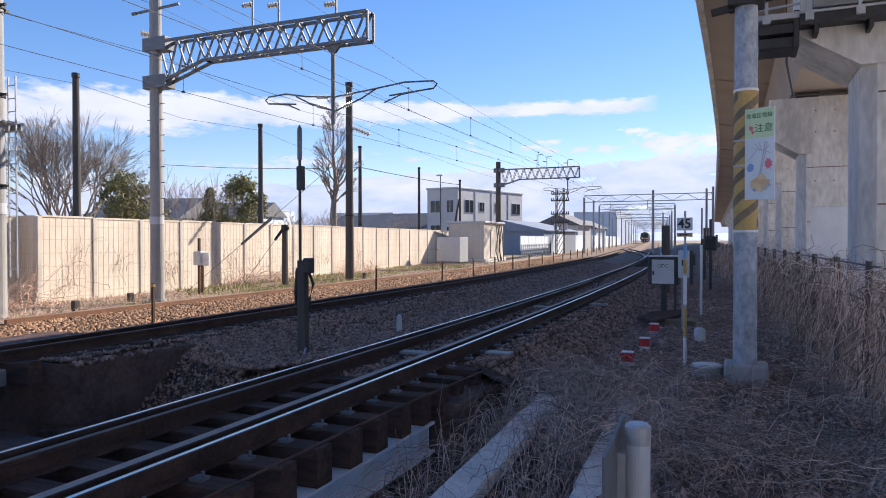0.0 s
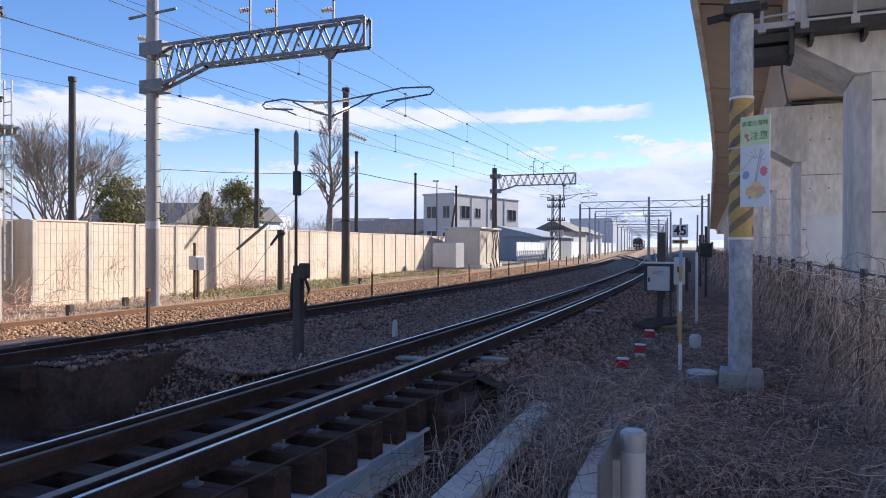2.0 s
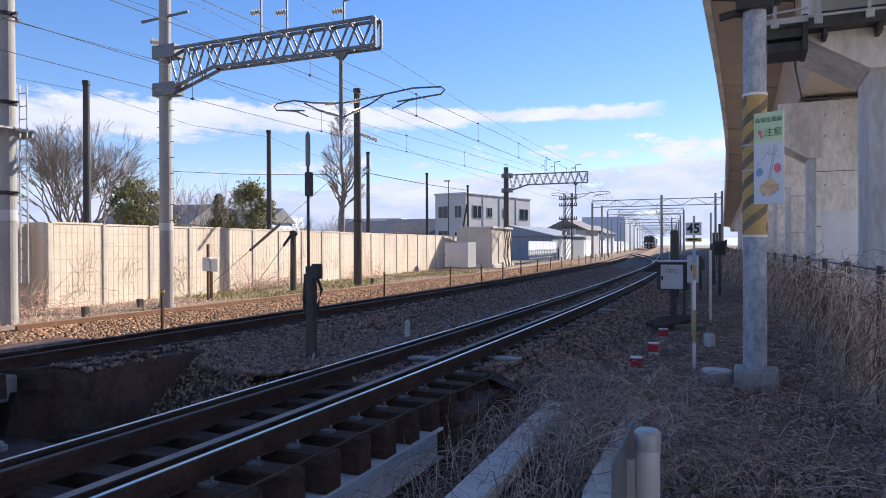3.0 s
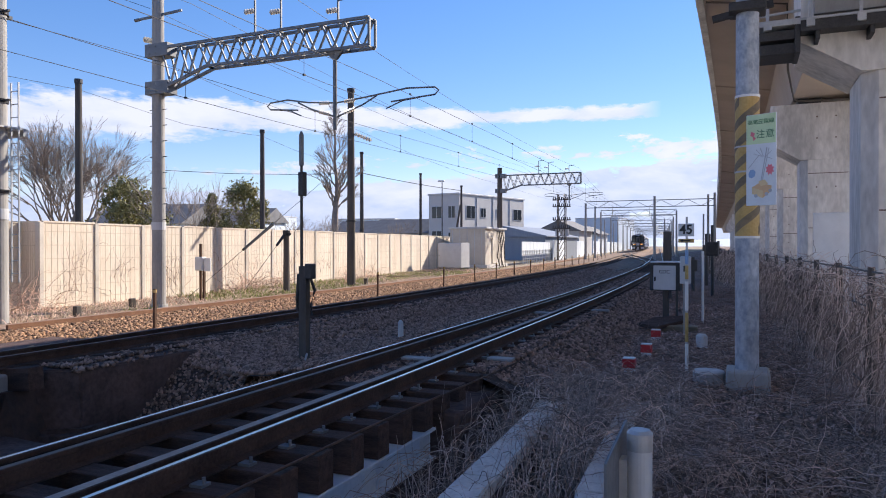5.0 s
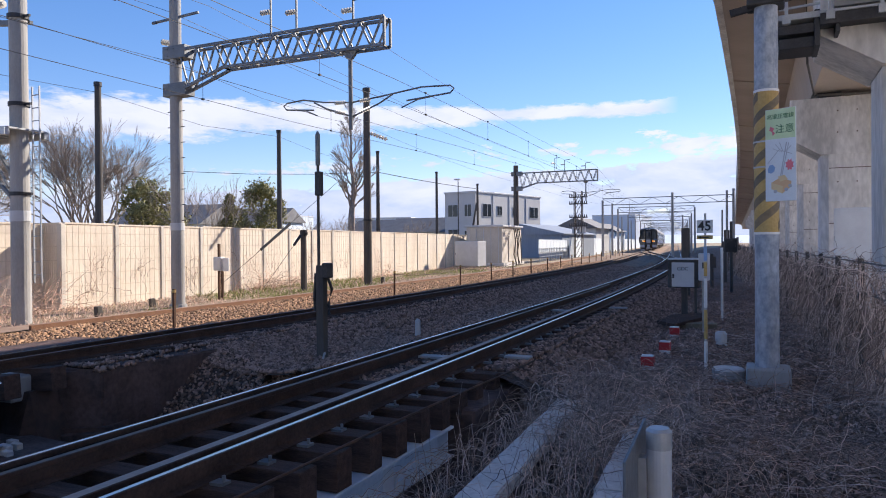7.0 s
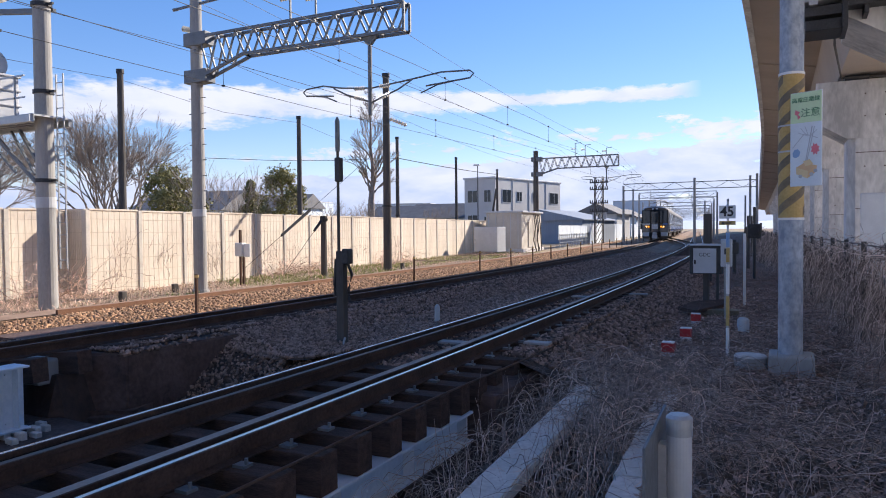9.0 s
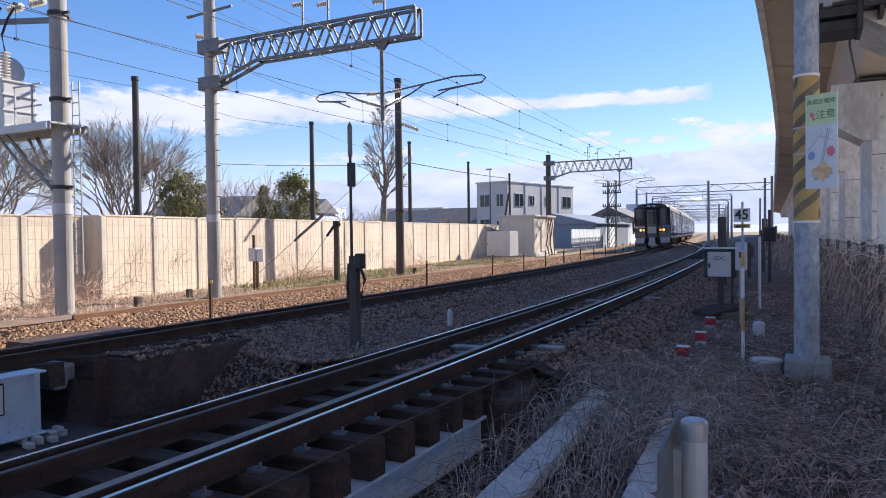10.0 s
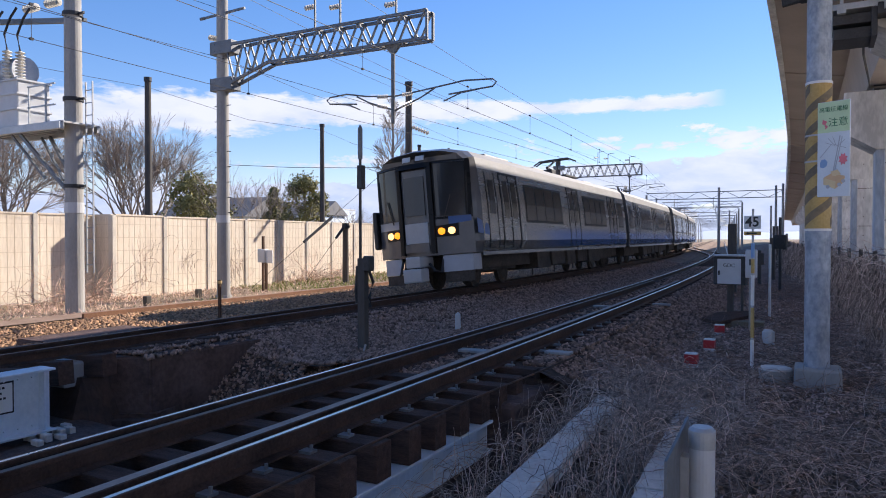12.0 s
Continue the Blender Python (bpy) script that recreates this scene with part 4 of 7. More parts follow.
def build_edge():
    """Rusty rail used as a kerb, with a worn path behind it."""
    bm = bmesh.new()
    ys = [6.0 + 2 * i for i in range(46)]
    for a, b in zip(ys, ys[1:]):
        xa, xb = far_x(a) - 5.25, far_x(b) - 5.25
        if a > 9.5:
            bar(bm, (xa, a, -0.36), (xb, b, -0.36), 0.08, 0.13)
    tagged(part("edging_rail", bm, "rustedge"), "old rusty rail laid as a kerb along the ballast", "kerb", kind="structure")
    bm = bmesh.new()
    rows = [[bm.verts.new((far_x(y) - 5.3 - 1.1 * u, y, -0.385 + 0.01 * noise.noise((u * 3, y, 7)) - 0.02 * u)) for u in (0, 0.3, 0.6, 1.0)] for y in [2 + 0.6 * i for i in range(150)]]
    for a, b in zip(rows, rows[1:]):
        for i in range(3):
            bm.faces.new((a[i + 1], a[i], b[i], b[i + 1]))
    m = material("worn brown path", (0.24, 0.15, 0.10), (0.36, 0.25, 0.18), 0.9, 0, 20, 2, 0.4)
    M["path"] = m
    tagged(part("path", bm, "path"), "worn brown walking path beside the kerb rail", "path", kind="structure")


build_edge()


# ---- overhead line ----
def lattice_mast(name, x, y, reach, ztop, zarm, depth_arm, r, label, drop_x, drop_z, mat="mast", pegs=True):
    """Round mast with a triangulated arm over the track, a drop tube and its pull-off arms."""
    t = thing(name, label, "catenary mast", "catenary masts", at=(x, y, -0.45))
    bm = bmesh.new()
    tube(bm, (0, 0, 0), (0, 0, ztop + 0.45), r, r * 0.82, 20)
    part("pole", bm, mat, t, smooth=False)
    bm = bmesh.new()
    tube(bm, (0, 0, 0), (0, 0, 0.12), r * 1.3, r * 1.2, 16)
    part("foot", bm, "mast", t)
    za, zb = zarm + 0.45, zarm + 0.45 - depth_arm
    knee = reach * 0.27
    hw = 0.16
    arm = bmesh.new()
    for s in (-hw, hw):
        bar(arm, (0.15, s, za), (reach, s, za), 0.075)
        bar(arm, (knee, s, zb + 0.42), (reach, s, zb + 0.42), 0.075)
        bar(arm, (0.15, s, zb - 0.12), (knee, s, zb + 0.42), 0.075)
        bar(arm, (reach, s, za), (reach, s, zb + 0.42), 0.06)
    arm_ob = part("lattice_arm", arm, "truss", t, "grey triangulated steel arm")
    n = 10
    def bottom(u):
        return zb + 0.42 if u >= knee else zb - 0.12 + 0.54 * (u - 0.15) / (knee - 0.15)
    for s in (-hw, hw):
        for k in range(2 * n):
            u0 = 0.30 + (reach - 0.35) * k / (2 * n)
            u1 = 0.30 + (reach - 0.35) * (k + 1) / (2 * n)
            bm = bmesh.new()
            bar(bm, (u0, s, bottom(u0) if k % 2 else za), (u1, s, za if k % 2 else bottom(u1)), 0.045)
            part("diagonal", bm, "truss", arm_ob)
    bm = bmesh.new()
    for k in range(n + 1):
        u = 0.3 + (reach - 0.35) * k / n
        bar(bm, (u, -hw, za), (u, hw, za), 0.04)
        bar(bm, (max(u, knee), -hw, zb + 0.42), (max(u, knee), hw, zb + 0.42), 0.04)
    tagged(part("cross_ties", bm, "truss", arm_ob), kind="stuff")
    for z in (za - 0.05, zb - 0.02):
        bm = bmesh.new()
        box(bm, -r - 0.12, r + 0.34, -0.2, 0.2, z - 0.19, z + 0.19, 0.01)
        for a in (-0.12, 0.1):
            for c in (-0.1, 0.1):
                tube(bm, (a, -0.2, z + c), (a, -0.225, z + c), 0.02, seg=6)
        part("clamp_plate", bm, "truss", t)
    if pegs:
        for k in range(9):
            z = 2.6 + 0.46 * k
            bm = bmesh.new()
            tube(bm, (-r - 0.13, 0, z), (r + 0.13, 0, z), 0.012, seg=6)
            part("step_peg", bm, "darksteel", t)
    # drop tube with pull-off arms
    dx = drop_x - x
    bm = bmesh.new()
    tube(bm, (dx, 0, zb + 0.42), (dx, 0, drop_z + 0.45), 0.055, seg=12)
    poly(bm, [(dx - 0.26, -0.05, zb + 0.42), (dx + 0.26, -0.05, zb + 0.42), (dx + 0.06, -0.05, zb + 0.2), (dx - 0.06, -0.05, zb + 0.2)], 0.1, (0, 1, 0))
    drop = part("drop_tube", bm, "truss", t)
    for s, ln, up in ((-1, 2.2, 0.0), (1, 2.9, 0.0)):
        bm = bmesh.new()
        zc = drop_z + 0.45
        pts = [(dx, 0.08, zc + 0.72), (dx + s * 0.9, 0.08, zc + 0.80), (dx + s * ln * 0.7, 0.08, zc + 0.92), (dx + s * (ln - 0.1), 0.08, zc + 0.88), (dx + s * ln, 0.08, zc + 0.80), (dx + s * (ln - 0.1), 0.08, zc + 0.70), (dx + s * ln * 0.55, 0.08, zc + 0.62)]
        path_tube(bm, pts, 0.022, 8)
        path_tube(bm, [(dx, 0.08, zc + 0.35), (dx + s * 0.8, 0.08, zc + 0.62), (dx + s * 1.2, 0.08, zc + 0.82)], 0.022, 8)
        path_tube(bm, [(dx + s * ln * 0.8, 0.08, zc + 0.66), (dx + s * ln * 0.66, 0.08, zc + 0.62), (dx + s * ln * 0.5, 0.08, zc + 0.46)], 0.018, 8)
        part("pull_off_arm", bm, "truss", drop)
        for zz, sl in ((0.735, 0.05), (0.44, 0.28)):
            bm = bmesh.new()
            disc_stack(bm, (dx + s * 0.22, 0.08, zc + zz), (dx + s * 0.55, 0.08, zc + zz + sl * 0.33), 0.055)
            part("insulator", bm, "ceramic", drop)
    # hangers and insulators on top of the arm
    for u, hgt in ((reach * 0.49, 1.15), (reach * 0.61, 0.95), (reach * 0.86, 0.6)):
        bm = bmesh.new()
        bar(bm, (u, 0, za), (u, 0, za + hgt), 0.045)
        bar(bm, (u, 0, za + hgt), (u + 0.5, 0, za + hgt + 0.05), 0.04)
        part("wire_bracket", bm, "truss", arm_ob)
        bm = bmesh.new()
        disc_stack(bm, (u - 0.04, 0, za + hgt * 0.6), (u - 0.36, 0, za + hgt * 0.6), 0.075, 4)
        part("insulator", bm, "ceramic", arm_ob)
    return t


def build_masts():
    m = lattice_mast("catenary_mast", -15.85, 15.6, 7.15, 9.2, 7.12, 1.12, 0.20, "tall grey concrete catenary mast with a lattice arm", -9.8, 4.38)
    bm = bmesh.new()
    disc_stack(bm, (-0.58, 0.05, 7.96), (-0.14, 0.05, 7.84), 0.09)
    part("insulator", bm, "ceramic", m)
    bm = bmesh.new()
    bar(bm, (-0.8, 0, 8.55), (0.9, 0, 8.62), 0.06)
    tube(bm, (-0.9, 0, 8.55), (-0.72, 0, 8.55), 0.05, seg=8)
    part("cross_arm", bm, "truss", m)
    bm = bmesh.new()
    tube(bm, (0, 0, 2.30), (0, 0, 2.52), 0.205, seg=20)
    part("number_band", bm, "greybox", m)
    lattice_mast("catenary_mast", -20.35, 59.8, 7.3, 8.3, 7.6, 1.35, 0.26, "distant grey catenary mast with a lattice arm", -14.06, 4.95, "darkpole", False)
    # slim masts in front of the wall and dark poles behind it
    for x, y, zt, r, nm, lab, mt in ((-16.5, 27.6, 8.45, 0.2, "line_pole", "dark concrete line pole at the foot of the wall", "darkpole"),
                                      (-23.25, 18.95, 7.65, 0.165, "line_pole", "dark weathered pole behind the wall", "darkpole"),
                                      (-23.3, 30.0, 7.4, 0.15, "line_pole", "dark weathered pole behind the wall", "darkpole"),
                                      (-27.5, 47.6, 8.6, 0.17, "line_pole", "dark weathered pole behind the wall", "darkpole"),
                                      (-25.6, 54.3, 7.5, 0.14, "line_pole", "dark weathered pole behind the wall", "darkpole"),
                                      (-28.0, 69.6, 7.7, 0.15, "line_pole", "dark weathered pole with a leaning stay", "darkpole")):
        t = thing(nm, lab, "pole", "line poles", at=(x, y, -0.5))
        bm = bmesh.new()
        tube(bm, (0, 0, 0), (0, 0, zt + 0.5), r, r * 0.72, 14)
        part("shaft", bm, mt, t)
        bm = bmesh.new()
        tube(bm, (0, 0, zt + 0.38), (0, 0, zt + 0.54), r * 0.9, r * 0.9, 14)
        part("band", bm, "darksteel", t)
        bm = bmesh.new()
        tube(bm, (0, 0, zt * 0.35), (0, 0, zt * 0.35 + 0.06), r * 1.1, r * 1.1, 14)
        part("band", bm, "darksteel", t)
        if x == -16.5:
            bm = bmesh.new()
            disc_stack(bm, (0.15, 0.1, 6.95), (1.0, 0.1, 6.6), 0.10, 6)
            part("insulator", bm, "ceramic", t)
        if x == -28.0:
            bm = bmesh.new()
            tube(bm, (-1.2, 0, 0), (-0.1, 0, 6.2), 0.13, 0.10, 10)
            part("stay", bm, "darkpole", t)
    # street lamp by the building
    t = thing("street_lamp", "slim street lamp with a small flat head", "street lamp", at=(-29.9, 68.8, -0.5))
    bm = bmesh.new()
    tube(bm, (0, 0, 0), (0, 0, 8.7), 0.07, 0.05, 8)
    part("post", bm, "darksteel", t)
    bm = bmesh.new()
    box(bm, -0.45, 0.25, -0.12, 0.12, 8.65, 8.8, 0.03)
    part("lamp_head", bm, "greybox", t)


build_masts()


def build_transformer_mast():
    t = thing("transformer_mast", "grey mast with a transformer platform, ladder and stays", "mast", at=(-15.95, 10.85, -0.45))
    bm = bmesh.new()
    tube(bm, (0, 0, 0), (0, 0, 9.8), 0.215, 0.185, 20)
    part("pole", bm, "mast", t)
    bm = bmesh.new()
    box(bm, -3.6, 0.28, -0.55, -0.43, 4.42, 4.58)
    box(bm, -3.6, 0.28, 0.43, 0.55, 4.42, 4.58)
    for k in range(11):
        bar(bm, (-3.5 + 0.34 * k, -0.5, 4.55), (-3.5 + 0.34 * k, 0.5, 4.55), 0.08)
    box(bm, -3.6, 0.28, -0.5, 0.5, 4.57, 4.61)
    plat = part("platform", bm, "galv", t)
    bm = bmesh.new()
    for s in (-0.4, 0.4):
        bar(bm, (-1.55, s, 4.45), (-0.05, s * 0.4, 3.0), 0.07)
        bar(bm, (-1.9, s, 4.45), (-0.75, s * 0.6, 3.3), 0.05)
    part("brace", bm, "truss", plat)
    bm = bmesh.new()
    for z in (5.0, 5.5):
        bar(bm, (-1.0, -0.5, z), (0.05, -0.5, z), 0.035)
    for x in (-0.95, -0.3):
        bar(bm, (x, -0.5, 4.4), (x, -0.5, 5.5), 0.035)
    part("handrail", bm, "galv", plat)
    for z in (3.05, 5.15, 7.2):
        bm = bmesh.new()
        tube(bm, (0, 0, z), (0, 0, z + 0.09), 0.235, seg=16)
        bar(bm, (0.2, 0, z + 0.04), (0.42, 0, z + 0.04), 0.05)
        part("band", bm, "darksteel", t)
    # ladder
    bm = bmesh.new()
    for s in (0.33, 0.58):
        bar(bm, (s, 0.1, 1.0), (s, 0.1, 5.6), 0.03)
    for k in range(15):
        bar(bm, (0.33, 0.1, 1.2 + 0.3 * k), (0.58, 0.1, 1.2 + 0.3 * k), 0.02)
    part("ladder", bm, "galv", t)
    bm = bmesh.new()
    tube(bm, (0, 0, 2.45), (0, 0, 2.7), 0.222, seg=20)
    part("number_band", bm, "greybox", t)
    bm = bmesh.new()
    bar(bm, (-4.0, 0.0, 7.62), (0.05, 0.0, 7.1), 0.12)
    bar(bm, (-4.0, 0.3, 7.72), (0.05, 0.3, 7.2), 0.08)
    part("cross_arm", bm, "truss", t)
    tr = thing("transformer", "pale grey transformer with ribbed ceramic bushings on a platform", "transformer", at=(-16.1, 10.85, 4.16))
    bm = bmesh.new()
    box(bm, -3.1, -1.42, -0.42, 0.42, 0.0, 1.18, 0.03)
    for z in (0.42, 0.8, 1.15):
        box(bm, -3.14, -1.38, -0.46, 0.46, z, z + 0.05, 0.01)
    part("tank", bm, "greybox", tr)
    bm = bmesh.new()
    tube(bm, (-2.9, 0.15, 1.55), (-2.0, 0.15, 1.55), 0.36, seg=20)
    part("conservator", bm, "galv", tr)
    for x, zt in ((-2.2, 0.85), (-1.65, 0.75), (-2.8, 0.85)):
        bm = bmesh.new()
        disc_stack(bm, (x, -0.2, 1.16), (x, -0.2, 1.18 + zt), 0.12, 10, 14)
        part("bushing", bm, "ceramic", tr)
        bm = bmesh.new()
        path_tube(bm, [(x, -0.2, 1.18 + zt), (x - 0.12, -0.2, 1.6 + zt), (x + 0.05, -0.15, 2.0 + zt), (x + 0.25, -0.1, 2.25 + zt)], 0.03 if x < -1.5 else 0.012, 6)
        part("lead", bm, "black", tr)
    for x in (-1.9, -1.0):
        bm = bmesh.new()
        disc_stack(bm, (x - 0.1, 0.15, 3.12), (x + 0.42, 0.15, 3.12), 0.11, 5)
        part("insulator", bm, "ceramic", tr)


build_transformer_mast()


def build_wires():
    def wire(pts, r, label, sag=0.0):
        bm = bmesh.new()
        out = []
        for (a, b) in zip(pts, pts[1:]):
            a, b = Vector(a), Vector(b)
            n = max(2, int((b - a).length / 4))
            for k in range(n):
                u = k / n
                p = a.lerp(b, u)
                p.z -= sag * 4 * u * (1 - u)
                out.append(p)
        out.append(Vector(pts[-1]))
        path_tube(bm, out, r, 5)
        return tagged(part("overhead_wire", bm, "wire"), label, "wire", "overhead wires")

    def along(fn, off, zs, y0=-25):
        return [(fn(y) + off, y, z) for y, z in zs]
    lab = "thin dark overhead line wire with droppers"
    ease = lambda y, a: a * min(1.0, max(0.0, (62 - y) / 46))
    ys = [-28.6, -6, 15.6, 26, 37, 48, 59.8, 82, 104, 126, 148, 192, 236, 280]
    # two carrying and contact wires lie side by side here and draw together further on
    for off, zc, zm in ((-2.5, 4.74, 5.32), (0.7, 4.95, 5.55)):
        wire([(far_x(y) + ease(y, off), y, zc) for y in ys], 0.0065, lab)
        wire([(far_x(y) + ease(y, off), y, zm + (0.25 if y > 70 else 0)) for y in ys], 0.007, lab, 0.02)
        bm = bmesh.new()
        for k in range(17):
            y = -3.0 + 5.1 * k
            x = far_x(y) + ease(y, off)
            bar(bm, (x, y, zc), (x, y, zm + (0.1 if y > 70 else 0)), 0.007)
            for z in (zc, zm):
                box(bm, x - 0.022, x + 0.022, y - 0.03, y + 0.03, z - 0.02, z + 0.02)
        tagged(part("droppers", bm, "wire"), "thin vertical droppers between the line wires", "wire", kind="stuff")
    span = [-28.6, 15.6, 59.8, 104, 148, 192]
    for dx, z, sag in ((-6.9, 8.35, 0.45), (-5.4, 8.3, 0.5), (-1.9, 8.0, 0.45)):
        wire([(far_x(y) + dx, y, z) for y in span], 0.007, "dark feeder wire above the mast arms", sag)
    wire([(-16.2, -28, 6.6), (-15.7, 15.6, 6.75), (-16.4, 27.6, 6.7), (-20.2, 59.8, 6.8), (-22, 104, 7)], 0.007, lab, 0.25)
    # pole line behind the wall
    wire([(-23.4, -22, 7.2), (-23.25, 18.95, 7.3), (-23.3, 30.0, 7.1), (-27.5, 47.6, 7.6)], 0.008, "dark line along the poles behind the wall", 0.35)
    wire([(-27.5, 47.6, 7.0), (-28.0, 69.6, 7.2)], 0.03, "thick dark cable between poles", 0.1)
    wire([(-27.5, 47.6, 7.0), (-40.0, 40.0, 7.0)], 0.02, "dark cable between poles", 0.2)
    # guy wires with black guards
    for top, foot, a, b in (((-16.5, 27.6, 5.4), (-17.6, 18.6, -0.4), 0.55, 0.72), ((-16.45, 22.7, 1.95), (-16.95, 20.6, -0.4), 0.0, 0.24)):
        g = thing("guy_wire", "thin guy wire with a black guard sleeve", "guy wire", "guy wires")
        p, q = Vector(top), Vector(foot)
        bm = bmesh.new()
        tube(bm, p, q, 0.009, seg=5)
        part("strand", bm, "wire", g)
        bm = bmesh.new()
        tube(bm, p.lerp(q, a), p.lerp(q, b), 0.06, 0.05, 10)
        part("guard_sleeve", bm, "black", g)


build_wires()


def build_portals():
    """Beams across both tracks further along the line."""
    for k in range(11):
        y = 88 + 24 * k
        xl, xr = far_x(y) - 4.2, near_x(y) + 6.5
        t = thing("catenary_portal", "thin distant steel portal across the tracks", "catenary portal", "catenary portals", at=(0, y, -0.4))
        for x in ((xl, xr) if k == 0 else (xl, near_x(y) + 2.8)):
            bm = bmesh.new()
            tube(bm, (x, 0, 0), (x, 0, 7.9 if x == xr else 7.0), 0.17, 0.13, 8)
            part("post", bm, "mast", t)
        x1 = xr if k == 0 else near_x(y) + 2.8
        bm = bmesh.new()
        for z in (6.4, 7.2):
            bar(bm, (xl, 0, z), (x1, 0, z), 0.09)
        n = 10
        for i in range(n):
            a, b = xl + (x1 - xl) * i / n, xl + (x1 - xl) * (i + 1) / n
            bar(bm, (a, 0, 6.4 if i % 2 else 7.2), (b, 0, 7.2 if i % 2 else 6.4), 0.05)
        part("beam", bm, "truss", t)
        bm = bmesh.new()
        for cx_ in (far_x(y), near_x(y)):
            bm = bmesh.new()
            bar(bm, (cx_ - 0.9, 0, 6.4), (cx_ - 0.9, 0, 5.3), 0.06)
            bar(bm, (cx_ - 0.9, 0, 5.6), (cx_ + 1.2, 0, 5.75), 0.045)
            bar(bm, (cx_ - 0.9, 0, 5.3), (cx_ + 0.6, 0, 5.4), 0.04)
            part("pull_off_arm", bm, "truss", t)
    # single poles beside the line
    for x, y, z in ((-8.9, 76.3, 6.5), (-4.2, 87.9, 7.3), (-6.0, 112, 6.0), (-19.0, 96.0, 6.6), (-24, 130, 6.0), (-27.5, 160, 6.2), (-12.2, 118, 5.6), (-11.2, 121, 5.4)):
        t = thing("trackside_pole", "slim grey pole beside the far tracks", "pole", "trackside poles", at=(x, y, -0.45))
        bm = bmesh.new()
        tube(bm, (0, 0, 0), (0, 0, z + 0.45), 0.15, 0.12, 8)
        part("shaft", bm, "mast", t)
    # lattice pole with many insulators
    t = thing("lattice_pole", "busy lattice pole with cross arms and insulators", "pole", at=(-20.3, 82.5, -0.45))
    bm = bmesh.new()
    for sx in (-0.45, 0.45):
        for sy in (-0.3, 0.3):
            bar(bm, (sx, sy, 0), (sx, sy, 7.9), 0.1)
    part("leg", bm, "darkpole", t)
    bm = bmesh.new()
    for k in range(9):
        for s in (-0.2, 0.2):
            bar(bm, (s - 0.25, -0.3, 0.8 * k), (s + 0.25, -0.3, 0.8 * k + 0.8), 0.06)
    for z in (3.8, 4.8, 6.4, 7.2):
        bar(bm, (-1.0, -0.3, z), (1.15, -0.3, z), 0.12)
    part("cross_arm", bm, "darkpole", t)
    for z in (3.8, 4.8, 6.4, 7.2):
        for k in range(9):
            bm = bmesh.new()
            tube(bm, (-0.95 + 0.25 * k, -0.3, z), (-0.95 + 0.25 * k, -0.3, z + 0.35), 0.09, 0.05, 6)
            part("insulator", bm, "darksteel", t)
    for k in range(3):
        bm = bmesh.new()
        tube(bm, (-0.6 + 0.6 * k, 0.2, 2.9), (-0.6 + 0.6 * k, 0.2, 3.7), 0.22, seg=10)
        part("transformer_can", bm, "greybox", t)


build_portals()


# ---- trackside things on the sunlit side ----
def build_stakes():
    first = None
    ys = [11.2, 21.1, 27.1, 31.1, 34.6, 38.2, 42.2, 46.2, 50.4, 54.6, 59, 63.5, 68, 73, 78, 84, 90, 96]
    for y in ys:
        x = far_x(y) - 2.35 if y > 20 else -11.5
        if first is None:
            first = thing("stake", "rusty iron stake with a rope loop in the ballast", "stake", "stakes along the ballast", at=(x, y, -0.5))
            bm = bmesh.new()
            bar(bm, (0, 0, 0), (0, 0, 0.98), 0.055, 0.05)
            part("shaft", bm, "rust", first)
            bm = bmesh.new()
            tube(bm, (0, 0, 0.9), (0, 0, 0.96), 0.045, seg=8)
            part("cap_ring", bm, "yellow", first)
        else:
            copy_thing(first, pose(x, y, -0.5, random.uniform(-2, 2), random.uniform(-2, 2), random.uniform(0, 90)))
    bm = bmesh.new()
    for a, b in zip(ys, ys[1:]):
        pa = Vector((far_x(a) - 2.35 if a > 20 else -11.5, a, 0.36))
        pb = Vector((far_x(b) - 2.35 if b > 20 else -11.5, b, 0.36))
        if a > 20:
            path_tube(bm, [pa.lerp(pb, k / 6) - Vector((0, 0, 0.5 * (k / 6) * (1 - k / 6))) for k in range(7)], 0.012, 4)
    tagged(part("rope", bm, "rust"), "slack brown rope strung between the stakes", "rope")


build_stakes()


def cabinet(name, at, w, d, h, label, mat="greybox", turn=0.0, legs=0.0, roof=False):
    t = thing(name, label, "cabinet", at=at, turn=turn)
    bm = bmesh.new()
    box(bm, -w / 2, w / 2, -d / 2, d / 2, legs, legs + h, 0.02)
    part("body", bm, mat, t)
    bm = bmesh.new()
    box(bm, -w / 2 + 0.04, w / 2 - 0.04, -d / 2 - 0.02, -d / 2 - 0.002, legs + 0.05, legs + h - 0.06, 0.008)
    door = part("door", bm, mat, t)
    bm = bmesh.new()
    box(bm, -w / 2 + 0.08, -w / 2 + 0.11, -d / 2 - 0.05, -d / 2 - 0.02, legs + h * 0.45, legs + h * 0.45 + 0.12, 0.006)
    part("handle", bm, "darksteel", door)
    if roof:
        bm = bmesh.new()
        box(bm, -w / 2 - 0.05, w / 2 + 0.05, -d / 2 - 0.06, d / 2 + 0.05, legs + h, legs + h + 0.05, 0.01)
        part("roof", bm, mat, t)
    return t


